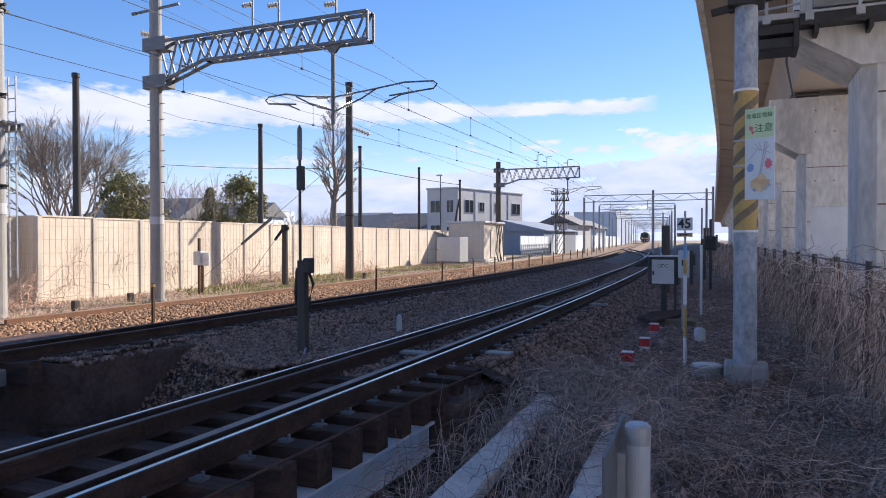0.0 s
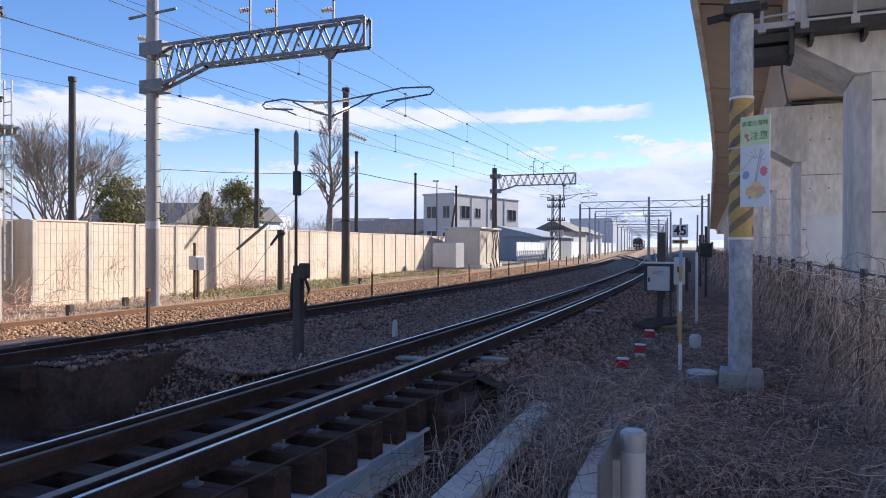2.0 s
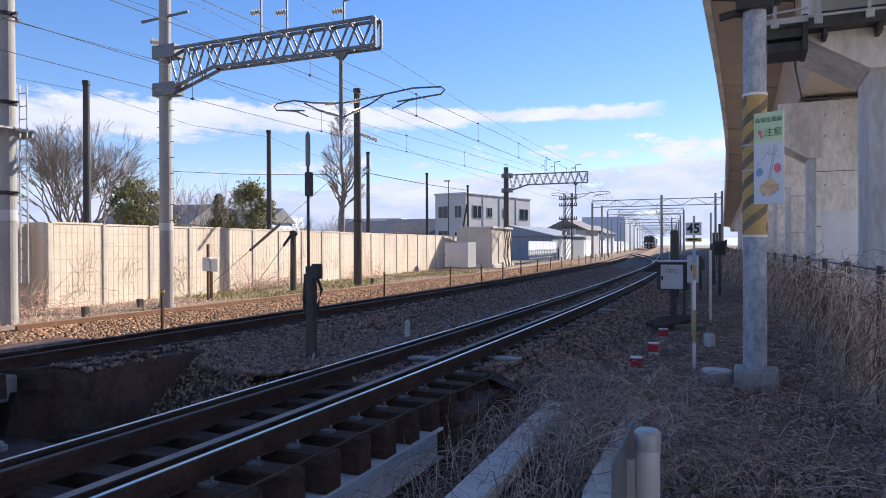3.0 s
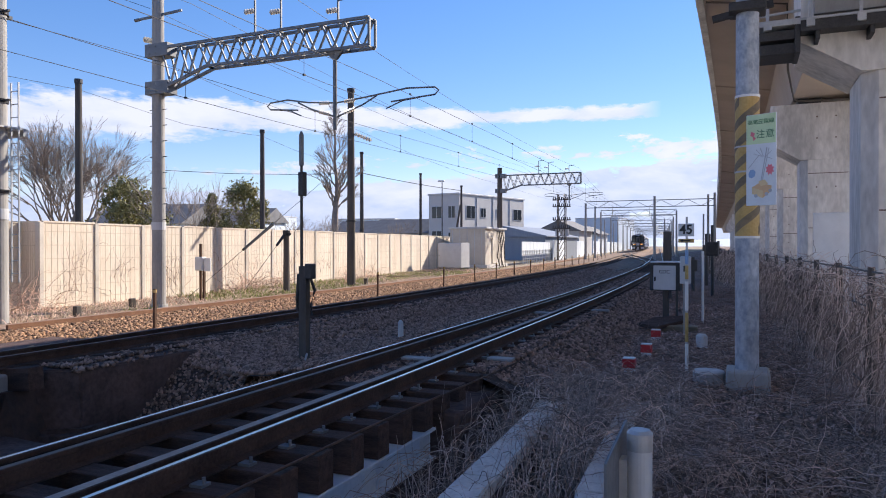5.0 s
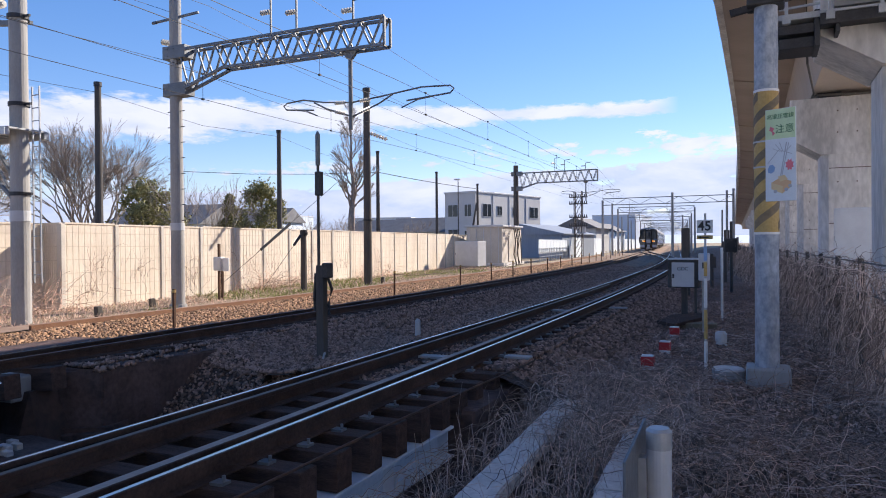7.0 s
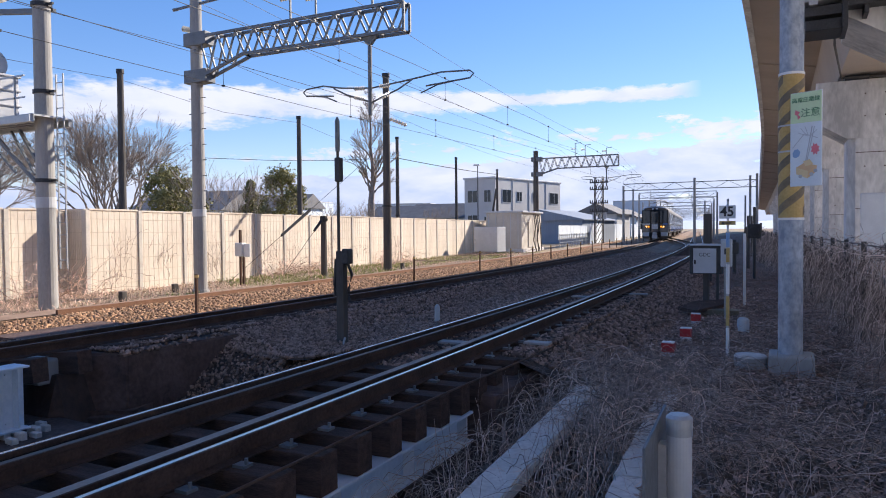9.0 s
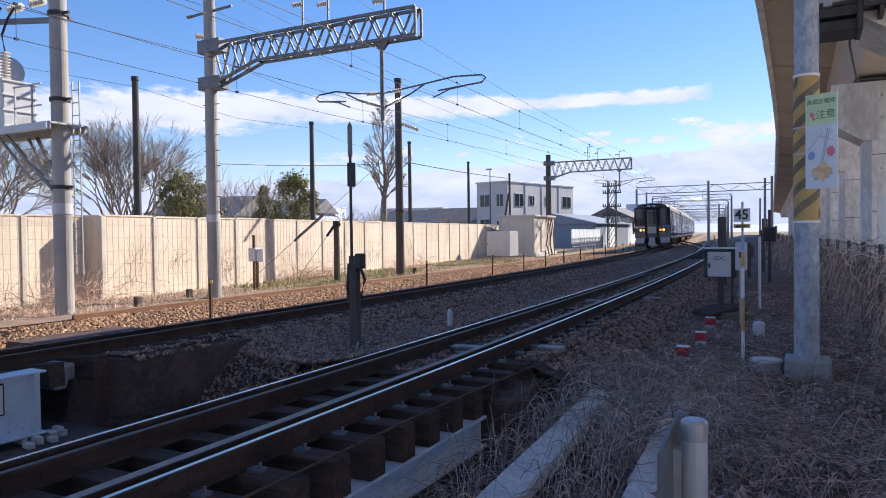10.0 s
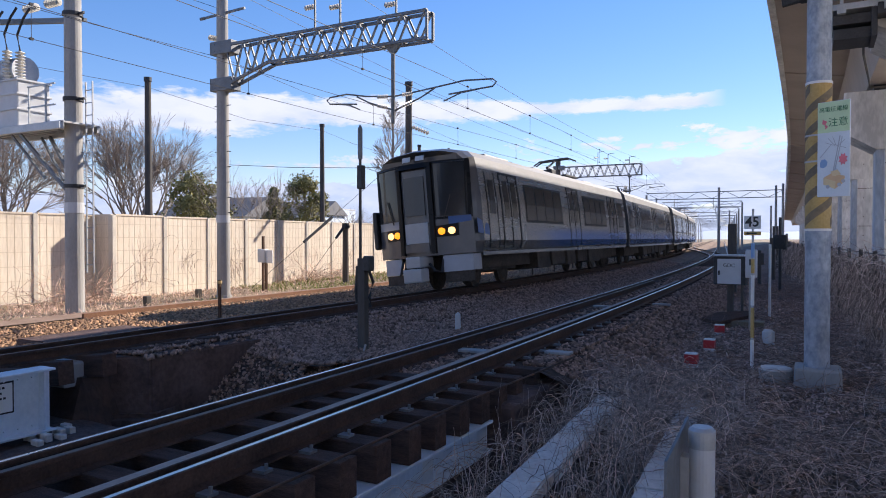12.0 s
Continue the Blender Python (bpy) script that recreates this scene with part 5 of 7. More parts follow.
def build_trackside():
    # grey box on two legs, shadow on the wall behind
    t = thing("junction_box", "pale grey junction box with an open lid on two legs", "junction box", at=(-16.75, 18.3, -0.45))
    bm = bmesh.new()
    box(bm, -0.17, 0.15, -0.1, 0.12, 1.0, 1.46, 0.03)
    part("body", bm, "greybox", t)
    bm = bmesh.new()
    box(bm, 0.16, 0.42, -0.02, 0.03, 0.98, 1.42, 0.01)
    part("lid", bm, "white", t)
    for x in (-0.02, 0.12):
        bm = bmesh.new()
        bar(bm, (x, 0.03, 0), (x, 0.03, 1.9 if x < 0 else 1.0), 0.07)
        part("leg", bm, "rust", t)
    # short post for the guy wire
    t = thing("anchor_post", "grey concrete anchor post with a black top fitting", "post", at=(-16.45, 22.65, -0.45))
    bm = bmesh.new()
    tube(bm, (0, 0, 0), (0, 0, 2.35), 0.13, 0.11, 12)
    part("shaft", bm, "darkpole", t)
    bm = bmesh.new()
    tube(bm, (0, 0, 2.2), (0, 0, 2.42), 0.14, seg=12)
    bar(bm, (0, 0, 2.3), (0.22, -0.1, 2.28), 0.1)
    part("cap", bm, "black", t)
    # small stumps along the verge
    for x, y, h in ((-15.9, 12.9, 0.28), (-16.9, 15.6, 0.26), (-16.3, 28.6, 0.3)):
        bm = bmesh.new()
        box(bm, -0.08, 0.08, -0.08, 0.08, 0, h, 0.02)
        ob = tagged(part("marker_stub", bm, "darkpole"), "short dark weathered marker stub in the verge", "post", "marker stubs")
        ob.matrix_basis = pose(x, y, -0.45, 0, random.uniform(-4, 4), random.uniform(0, 90))
    # cabinets and hut at the end of the wall
    cabinet("relay_cabinet", (-19.25, 46.4, -0.45), 1.9, 1.2, 1.75, "pale grey relay cabinet on a concrete plinth", "greybox", -8, 0.25)
    hut = thing("equipment_hut", "beige equipment hut with a flat roof and cable racks", "hut", at=(-20.6, 53.6, -0.45), turn=3)
    bm = bmesh.new()
    box(bm, -1.0, 1.9, -2.6, 3.0, 0.3, 3.1, 0.03)
    part("wall", bm, "hut", hut)
    bm = bmesh.new()
    box(bm, -1.15, 2.05, -2.75, 3.15, 3.1, 3.25, 0.03)
    part("roof", bm, "greybox", hut)
    for k in range(5):
        bm = bmesh.new()
        box(bm, -0.8 + 0.6 * k, -0.76 + 0.6 * k, -2.64, -2.6, 0.35, 3.05)
        part("seam", bm, "greybox", hut)
    bm = bmesh.new()
    box(bm, 1.9, 1.98, -0.9, 0.1, 0.4, 2.4, 0.01)
    door = part("door", bm, "hut", hut)
    bm = bmesh.new()
    for k in range(4):
        path_tube(bm, [(1.95, 0.6 + 0.5 * k, 3.0), (2.1, 0.6 + 0.5 * k, 2.0), (2.0 + 0.2 * (k % 2), 0.4 + 0.5 * k, 0.9), (2.2, 0.6 + 0.5 * k, 0.0)], 0.045, 6)
    part("cable_conduit", bm, "darkpole", hut)
    bm = bmesh.new()
    box(bm, -1.2, 2.1, -2.8, 3.2, 0.0, 0.3, 0.02)
    part("plinth", bm, "concrete", hut)
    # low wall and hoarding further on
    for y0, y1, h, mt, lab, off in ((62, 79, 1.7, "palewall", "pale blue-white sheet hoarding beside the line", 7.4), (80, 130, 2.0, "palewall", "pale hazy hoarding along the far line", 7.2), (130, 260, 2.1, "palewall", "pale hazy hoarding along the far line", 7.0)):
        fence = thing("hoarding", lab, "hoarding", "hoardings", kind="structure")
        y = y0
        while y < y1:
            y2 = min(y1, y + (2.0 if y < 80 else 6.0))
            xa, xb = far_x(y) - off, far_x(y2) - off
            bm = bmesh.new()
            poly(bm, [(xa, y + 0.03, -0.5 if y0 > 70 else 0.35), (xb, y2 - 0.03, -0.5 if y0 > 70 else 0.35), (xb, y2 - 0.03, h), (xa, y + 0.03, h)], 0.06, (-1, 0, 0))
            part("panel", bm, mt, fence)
            y = y2
    bm = bmesh.new()
    for y in range(62, 80, 1):
        x = far_x(y) - 7.3
        bar(bm, (x, y, -0.4), (x, y, 0.9), 0.05)
    for z in (0.1, 0.5, 0.85):
        bar(bm, (far_x(62) - 7.3, 62, z), (far_x(79) - 7.3, 79, z), 0.04)
    tagged(part("low_railing", bm, "galv"), "low grey railing at the foot of the hoarding", "railing")


build_trackside()


# ---- things between and beside the tracks, in the shade ----
def build_near_things():
    t = thing("signal_post", "dark slim post with a grey aerial and a dark box", "signal post", at=(-6.38, 9.25, -0.55))
    bm = bmesh.new()
    bar(bm, (0, 0, 0), (0, 0, 1.62), 0.13, 0.12)
    part("stand", bm, "darkpole", t)
    bm = bmesh.new()
    tube(bm, (-0.05, 0.0, 0.7), (-0.05, 0.0, 3.2), 0.026, 0.022, 8)
    part("rod", bm, "darkpole", t)
    bm = bmesh.new()
    tube(bm, (-0.05, 0, 3.2), (-0.05, 0, 3.68), 0.038, 0.038, 12)
    tube(bm, (-0.05, 0, 3.68), (-0.05, 0, 3.74), 0.038, 0.012, 12)
    part("aerial", bm, "truss", t)
    bm = bmesh.new()
    box(bm, -0.085, 0.015, -0.05, 0.06, 2.72, 3.1, 0.015)
    part("rod_box", bm, "darksteel", t)
    bm = bmesh.new()
    box(bm, 0.05, 0.17, -0.08, 0.08, 1.42, 1.66, 0.02)
    part("switch_box", bm, "darksteel", t)
    bm = bmesh.new()
    path_tube(bm, [(-0.1, 0, 1.5), (-0.12, -0.02, 1.1), (-0.1, -0.02, 0.9)], 0.03, 8)
    path_tube(bm, [(0.12, 0, 1.42), (0.16, 0.05, 1.25), (0.12, 0.0, 1.0), (0.14, 0, 0.85)], 0.025, 8)
    part("cable", bm, "black", t)
    # hose on the ballast at the foot of the post
    bm = bmesh.new()
    path_tube(bm, [(-6.3, 9.2, -0.3), (-6.2, 9.0, -0.37), (-6.0, 9.05, -0.38), (-5.6, 9.2, -0.37), (-5.2, 9.25, -0.37)], 0.02, 6)
    tagged(part("cable_hose", bm, "mast"), "grey cable hose lying on the ballast", "cable")
    # low white stub between the tracks
    t = thing("marker_stub", "short grey concrete stub with a rounded top", "post", at=(-5.93, 11.7, -0.5))
    bm = bmesh.new()
    tube(bm, (0, 0, 0), (0, 0, 0.46), 0.055, 0.05, 12)
    tube(bm, (0, 0, 0.46), (0, 0, 0.5), 0.05, 0.02, 12)
    part("stub", bm, "greybox", t)
    # plates between the rails
    for y, o, w in ((8.6, -0.05, 0.55), (9.0, 0.95, 0.35), (15.5, 0.0, 0.6), (16.6, 1.0, 0.4)):
        bm = bmesh.new()
        box(bm, -w / 2, w / 2, -0.09, 0.09, 0, 0.035, 0.008)
        ob = tagged(part("track_plate", bm, "mast"), "flat grey plate fixed across the sleepers", "plate", "track plates")
        ob.matrix_basis = pose(near_x(y) + o, y, -0.155)
    # steel pole with striped band
    pole = thing("utility_pole", "tall galvanised steel pole with a yellow and black band", "utility pole", at=(0.0, 9.85, -0.5))
    bm = bmesh.new()
    tube(bm, (0, 0, 0.25), (0, 0, 11.0), 0.143, 0.130, 28)
    part("shaft", bm, "bluegalv", pole)
    bm = bmesh.new()
    box(bm, -0.25, 0.28, -0.26, 0.26, -0.15, 0.30, 0.03)
    for v in bm.verts:
        v.co += Vector((noise.noise(v.co * 3), noise.noise(v.co * 3 + Vector((7, 0, 0))), 0)) * 0.03
    part("footing", bm, "mast", pole, "rough concrete footing")
    bm = bmesh.new()
    tube(bm, (0, 0, 2.0), (0, 0, 3.8), 0.147, 0.145, 28)
    band = part("warning_band", bm, "yellow", pole)
    bm = bmesh.new()
    for k in range(8):
        z0 = 1.72 + 0.265 * k
        ring = []
        for i in range(19):
            a = math.pi * (0.0 + i / 18) + math.pi
            rise = 0.36 * i / 18
            ring.append((Vector((math.cos(a) * 0.150, math.sin(a) * 0.150, z0 + rise)), Vector((math.cos(a) * 0.150, math.sin(a) * 0.150, z0 + rise + 0.115))))
        vv = [(bm.verts.new(a), bm.verts.new(b)) for a, b in ring if b.z < 3.79 and a.z > 2.01]
        for a, b in zip(vv, vv[1:]):
            bm.faces.new((a[0], b[0], b[1], a[1]))
    part("black_stripe", bm, "blackband", band)
    for z in (1.98, 3.78):
        bm = bmesh.new()
        tube(bm, (0, 0, z), (0, 0, z + 0.03), 0.152, seg=28)
        part("band_edge", bm, "white", band)
    for z in (2.82, 3.14):
        bm = bmesh.new()
        tube(bm, (0, 0, z), (0, 0, z + 0.02), 0.155, seg=28)
        part("steel_strap", bm, "galv", band)
    bm = bmesh.new()
    box(bm, -0.22, 0.22, -0.2, 0.2, 4.86, 4.98, 0.02)
    bar(bm, (-0.42, 0, 4.84), (0.3, 0, 4.96), 0.08)
    part("collar", bm, "darksteel", pole)
    # warning board
    b = thing("warning_board", "pale green and blue warning board with line drawings", "sign", at=(0.16, 9.62, 2.46), turn=-24)
    bm = bmesh.new()
    box(bm, -0.185, 0.185, -0.008, 0.008, -0.57, 0.57, 0.004)
    part("board", bm, "signwhite", b)
    bm = bmesh.new()
    box(bm, -0.18, 0.18, -0.0125, -0.008, 0.20, 0.565)
    part("green_panel", bm, "signgreen", b)

    def words(text, size, x, z):
        cu = bpy.data.curves.new("lettering", "FONT")
        cu.body, cu.size, cu.extrude, cu.align_x, cu.align_y = text, size, 0.001, "CENTER", "CENTER"
        tmp = new("lettering", cu)
        dg = bpy.context.evaluated_depsgraph_get()
        me = bpy.data.meshes.new_from_object(tmp.evaluated_get(dg))
        bpy.data.objects.remove(tmp)
        return me
    for text, size, x, z in (("高電圧電線", 0.066, 0.0, 0.47), ("注意", 0.115, 0.055, 0.31)):
        me = words(text, size, x, z)
        me.materials.clear()
        me.materials.append(M["signtext"])
        ob = share("lettering", me, b, pose(x, -0.015, z, 90, 0, 0))
    bm = bmesh.new()
    poly(bm, [(-0.12, -0.0165, 0.36), (-0.07, -0.0165, 0.33), (-0.09, -0.0165, 0.30), (-0.06, -0.0165, 0.27), (-0.09, -0.0165, 0.24), (-0.1, -0.0165, 0.29), (-0.13, -0.0165, 0.31)], 0.003, (0, 1, 0))
    part("bolt_mark", bm, "signpink", b)
    bm = bmesh.new()
    star = [(0.11 + (0.055 if i % 2 else 0.036) * math.cos(math.pi * i / 8), -0.0115, -0.13 + (0.075 if i % 2 else 0.05) * math.sin(math.pi * i / 8)) for i in range(16)]
    poly(bm, star, 0.003, (0, 1, 0))
    part("burst_mark", bm, "signpink", b)
    bm = bmesh.new()
    for pts in ([(-0.155, -0.17), (-0.135, -0.125), (-0.095, -0.115), (-0.065, -0.15), (-0.075, -0.20), (-0.115, -0.225), (-0.15, -0.21)],):
        poly(bm, [(x, -0.0115, z) for x, z in pts], 0.003, (0, 1, 0))
    part("bubble_mark", bm, "signblue", b)
    for p, q, w in (((0.0, -0.27), (0.075, 0.15), 0.011), ((0.015, -0.27), (0.10, 0.14), 0.009), ((-0.155, -0.10), (-0.02, 0.06), 0.007), ((-0.02, 0.06), (0.14, 0.0), 0.007), ((-0.06, 0.13), (0.02, 0.03), 0.007), ((0.05, 0.03), (0.13, 0.10), 0.007), ((-0.01, 0.15), (0.03, 0.04), 0.006), ((-0.09, 0.08), (0.0, 0.04), 0.006)):
        bm = bmesh.new()
        u = Vector((q[0] - p[0], q[1] - p[1])).normalized() * w / 2
        poly(bm, [(p[0] - u.y, -0.0115, p[1] + u.x), (q[0] - u.y, -0.0115, q[1] + u.x), (q[0] + u.y, -0.0115, q[1] - u.x), (p[0] + u.y, -0.0115, p[1] - u.x)], 0.003, (0, 1, 0))
        part("drawn_line", bm, "signline", b)
    for pts, mt in (([(-0.11, -0.34), (-0.02, -0.29), (0.13, -0.33), (0.03, -0.39)], "signorange"), ([(-0.11, -0.34), (0.03, -0.39), (0.02, -0.48), (-0.11, -0.42)], "signyellow"), ([(0.03, -0.39), (0.13, -0.33), (0.125, -0.40), (0.02, -0.48)], "signorange"), ([(-0.03, -0.27), (0.05, -0.25), (0.09, -0.31), (0.0, -0.33)], "signyellow")):
        bm = bmesh.new()
        off = 0.0118 if mt == "signorange" else 0.0128
        poly(bm, [(x, -off, z) for x, z in pts], 0.003, (0, 1, 0))
        part("machine_drawing", bm, mt, b)
    for x, z in ((-0.06, -0.45), (0.07, -0.43), (0.115, -0.39)):
        bm = bmesh.new()
        tube(bm, (x, -0.010, z), (x, -0.0150, z), 0.022, seg=12)
        part("wheel_drawing", bm, "signline", b)
    # round concrete cap beside the footing
    t = thing("manhole_riser", "short round concrete riser with a pale lid", "manhole", at=(-0.47, 10.0, -0.5))
    bm = bmesh.new()
    tube(bm, (0, 0, -0.1), (0, 0, 0.2), 0.20, 0.20, 24)
    part("riser", bm, "mast", t)
    bm = bmesh.new()
    tube(bm, (0, 0, 0.2), (0, 0, 0.225), 0.205, 0.19, 24)
    part("lid", bm, "concrete", t)
    t = thing("marker_cylinder", "small pale grey marker cylinder in the litter", "marker", at=(-0.74, 13.3, -0.5))
    bm = bmesh.new()
    tube(bm, (0, 0, 0), (0, 0, 0.28), 0.10, 0.10, 16)
    part("body", bm, "greybox", t)
    bm = bmesh.new()
    tube(bm, (0, 0, 0.28), (0, 0, 0.31), 0.085, 0.07, 16)
    part("top", bm, "greybox", t)
    # red reflector blocks
    for x, y in ((-1.58, 10.5), (-1.54, 12.1), (-1.63, 14.2)):
        t = thing("reflector_block", "small red block with white top and foot", "marker", "red reflector blocks", at=(x, y, -0.43), turn=random.uniform(-6, 6))
        bm = bmesh.new()
        box(bm, -0.09, 0.09, -0.06, 0.06, 0.03, 0.165, 0.006)
        part("body", bm, "red", t)
        for z0, z1 in ((-0.08, 0.035), (0.165, 0.185)):
            bm = bmesh.new()
            box(bm, -0.085, 0.085, -0.062, 0.055, z0, z1, 0.004)
            part("white_band", bm, "white", t)
    # cable drum lid lying under the box
    bm = bmesh.new()
    poly(bm, [(-2.15, 15.6, -0.36), (-1.75, 15.2, -0.38), (-1.2, 16.2, -0.30), (-1.3, 16.6, -0.26), (-1.9, 16.2, -0.28)], 0.07, (0, 0, 1))
    tagged(part("rubber_mat", bm, "timber"), "folded black rubber mat on the ground", "mat")
    bm = bmesh.new()
    box(bm, -1.75, -0.95, 15.55, 15.85, -0.47, -0.32, 0.02)
    tagged(part("yellow_trough", bm, "blackband"), "dirty yellow-brown cable trough section", "trough")
    # box on a post
    t = thing("control_box", "pale grey control box with dark sides on a steel post", "control box", at=(-1.73, 17.0, -0.5), turn=-6)
    bm = bmesh.new()
    box(bm, -0.34, 0.34, -0.13, 0.14, 0.84, 1.48, 0.015)
    part("case", bm, "darksteel", t)
    bm = bmesh.new()
    box(bm, -0.25, 0.25, -0.155, -0.132, 0.86, 1.42, 0.01)
    door = part("door", bm, "greybox", t)
    bm = bmesh.new()
    box(bm, -0.23, -0.19, -0.18, -0.155, 1.06, 1.16, 0.005)
    part("latch", bm, "darksteel", door)
    cu = bpy.data.curves.new("lettering", "FONT")
    cu.body, cu.size, cu.extrude, cu.align_x = "GDC", 0.115, 0.002, "CENTER"
    tmp = new("lettering", cu)
    me = bpy.data.meshes.new_from_object(tmp.evaluated_get(bpy.context.evaluated_depsgraph_get()))
    bpy.data.objects.remove(tmp)
    me.materials.clear()
    me.materials.append(M["black"])
    share("lettering", me, door, pose(0.0, -0.158, 1.24, 90, 0, 0))
    bm = bmesh.new()
    box(bm, -0.33, 0.33, -0.19, 0.16, 1.48, 1.52, 0.01)
    part("rain_hood", bm, "greybox", t)
    bm = bmesh.new()
    box(bm, -0.06, 0.06, -0.04, 0.08, 0, 0.86, 0.005)
    box(bm, 0.22, 0.27, 0.0, 0.06, 0, 0.86)
    part("post", bm, "darkpole", t)
    # square dark post behind it
    bm = bmesh.new()
    box(bm, -0.13, 0.13, -0.13, 0.13, 0, 2.35, 0.01)
    ob = tagged(part("square_post", bm, "darkpole"), "dark square timber post", "post")
    ob.matrix_basis = pose(-2.48, 24.9, -0.5)
    # speed board with arrow plate on a striped rod
    t = thing("speed_board", "white speed board reading 45 with a yellow arrow plate", "sign", at=(-0.8, 10.7, -0.5), turn=-15)
    bm = bmesh.new()
    tube(bm, (0, 0, 0.0), (0, 0, 2.30), 0.017, seg=8)
    rod = part("rod", bm, "galv", t)
    for k, z in enumerate((0.05, 0.5, 0.95, 1.4, 1.62)):
        bm = bmesh.new()
        tube(bm, (0, -0.0, z), (0, -0.0, z + (0.42 if k < 3 else 0.2)), 0.024, seg=10)
        part("rod_sleeve", bm, ("white", "yellow", "white", "yellow", "signblue")[k], rod)
    bm = bmesh.new()
    box(bm, -0.115, 0.115, -0.028, -0.018, 2.02, 2.205, 0.004)
    plate = part("number_plate", bm, "white", t)
    bm = bmesh.new()
    box(bm, -0.115, 0.115, -0.028, -0.018, 1.93, 1.985, 0.004)
    arrow_plate = part("arrow_plate", bm, "yellow", t)
    bm = bmesh.new()
    poly(bm, [(-0.09, -0.032, 1.957), (-0.05, -0.032, 1.978), (-0.05, -0.032, 1.965), (0.06, -0.032, 1.965), (0.06, -0.032, 1.949), (-0.05, -0.032, 1.949), (-0.05, -0.032, 1.936)], 0.003, (0, 1, 0))
    part("arrow", bm, "black", arrow_plate)
    cu = bpy.data.curves.new("lettering", "FONT")
    cu.body, cu.size, cu.extrude, cu.align_x, cu.align_y, cu.offset = "45", 0.19, 0.001, "CENTER", "CENTER", 0.004
    tmp = new("lettering", cu)
    me = bpy.data.meshes.new_from_object(tmp.evaluated_get(bpy.context.evaluated_depsgraph_get()))
    bpy.data.objects.remove(tmp)
    me.materials.clear()
    me.materials.append(M["black"])
    share("lettering", me, plate, pose(0.0, -0.031, 2.113, 90, 0, 0))
    # pale case behind the rod and far signals
    cabinet("meter_case", (-1.16, 15.2, -0.5), 0.2, 0.2, 0.56, "blue-grey meter case on a leg", "greybox", -4, 1.1)
    bm = bmesh.new()
    box(bm, -0.04, 0.04, -0.04, 0.04, 0, 1.12)
    ob = part("leg", bm, "mast", bpy.data.objects["meter_case"])
    bm = bmesh.new()
    tube(bm, (-0.95, 17.5, -0.5), (-0.95, 17.5, 1.25), 0.028, seg=8)
    tagged(part("white_rod", bm, "white"), "slim white marker rod", "post")
    t = thing("shunt_signal", "dark signal head on a slim post", "signal", at=(-1.15, 27.0, -0.5))
    bm = bmesh.new()
    tube(bm, (0, 0, 0), (0, 0, 2.6), 0.05, seg=8)
    part("post", bm, "darksteel", t)
    bm = bmesh.new()
    box(bm, -0.22, 0.22, -0.1, 0.1, 1.5, 2.0, 0.05)
    part("head", bm, "darksteel", t)
    bm = bmesh.new()
    tube(bm, (0, -0.11, 1.75), (0, -0.16, 1.75), 0.15, seg=16)
    part("lens_hood", bm, "black", t)
    for k, (x, y, h) in enumerate(((-1.7, 34, 2.4), (-1.4, 40, 2.1), (-2.2, 48, 2.6), (-2.0, 30, 1.4))):
        bm = bmesh.new()
        tube(bm, (0, 0, 0), (0, 0, h), 0.07, 0.06, 8)
        box(bm, -0.16, 0.16, -0.1, 0.1, h * 0.6, h * 0.6 + 0.45, 0.02)
        ob = tagged(part("trackside_marker", bm, "darkpole"), "dark trackside marker post with a small case", "post", "trackside markers")
        ob.matrix_basis = pose(x, y, -0.5)
    # guard post with beam end, close by
    t = thing("guardrail", "pale steel guardrail post with a cap and a flat beam", "guardrail", at=(-0.46, 3.38, -0.75))
    bm = bmesh.new()
    tube(bm, (0, 0, 0), (0, 0, 1.19), 0.057, seg=24)
    part("post", bm, "greybox", t)
    bm = bmesh.new()
    tube(bm, (0, 0, 1.19), (0, 0, 1.27), 0.060, 0.060, 24)
    tube(bm, (0, 0, 1.27), (0, 0, 1.285), 0.060, 0.045, 24)
    part("cap", bm, "galv", t)
    bm = bmesh.new()
    poly(bm, [(-0.085, -0.38, 0.2), (-0.085, 0.18, 0.2), (-0.085, 0.18, 1.28), (-0.085, -0.38, 1.22)], 0.012, (-1, 0, 0))
    part("beam", bm, "truss", t)
    bm = bmesh.new()
    tube(bm, (-0.08, 0.0, 1.12), (0, 0.0, 1.12), 0.02, seg=8)
    box(bm, -0.085, -0.05, -0.06, 0.02, 0.5, 1.15)
    part("bracket", bm, "galv", t)
    # white panel cabin beneath the viaduct
    bm = bmesh.new()
    box(bm, -0.9, 0.75, -1.0, 1.0, 0, 2.75, 0.03)
    ob = tagged(part("site_cabinet", bm, "white"), "plain white site cabinet under the viaduct", "cabinet")
    ob.matrix_basis = pose(2.7, 22.0, -0.5, 0, 0, -12)
    bm = bmesh.new()
    box(bm, -0.6, 0.6, -0.8, 0.8, 0, 2.9, 0.03)
    ob = tagged(part("site_cabinet", bm, "white"), "plain white site cabinet under the viaduct", "cabinet")
    ob.matrix_basis = pose(4.4, 21.5, -0.5, 0, 0, -12)


build_near_things()


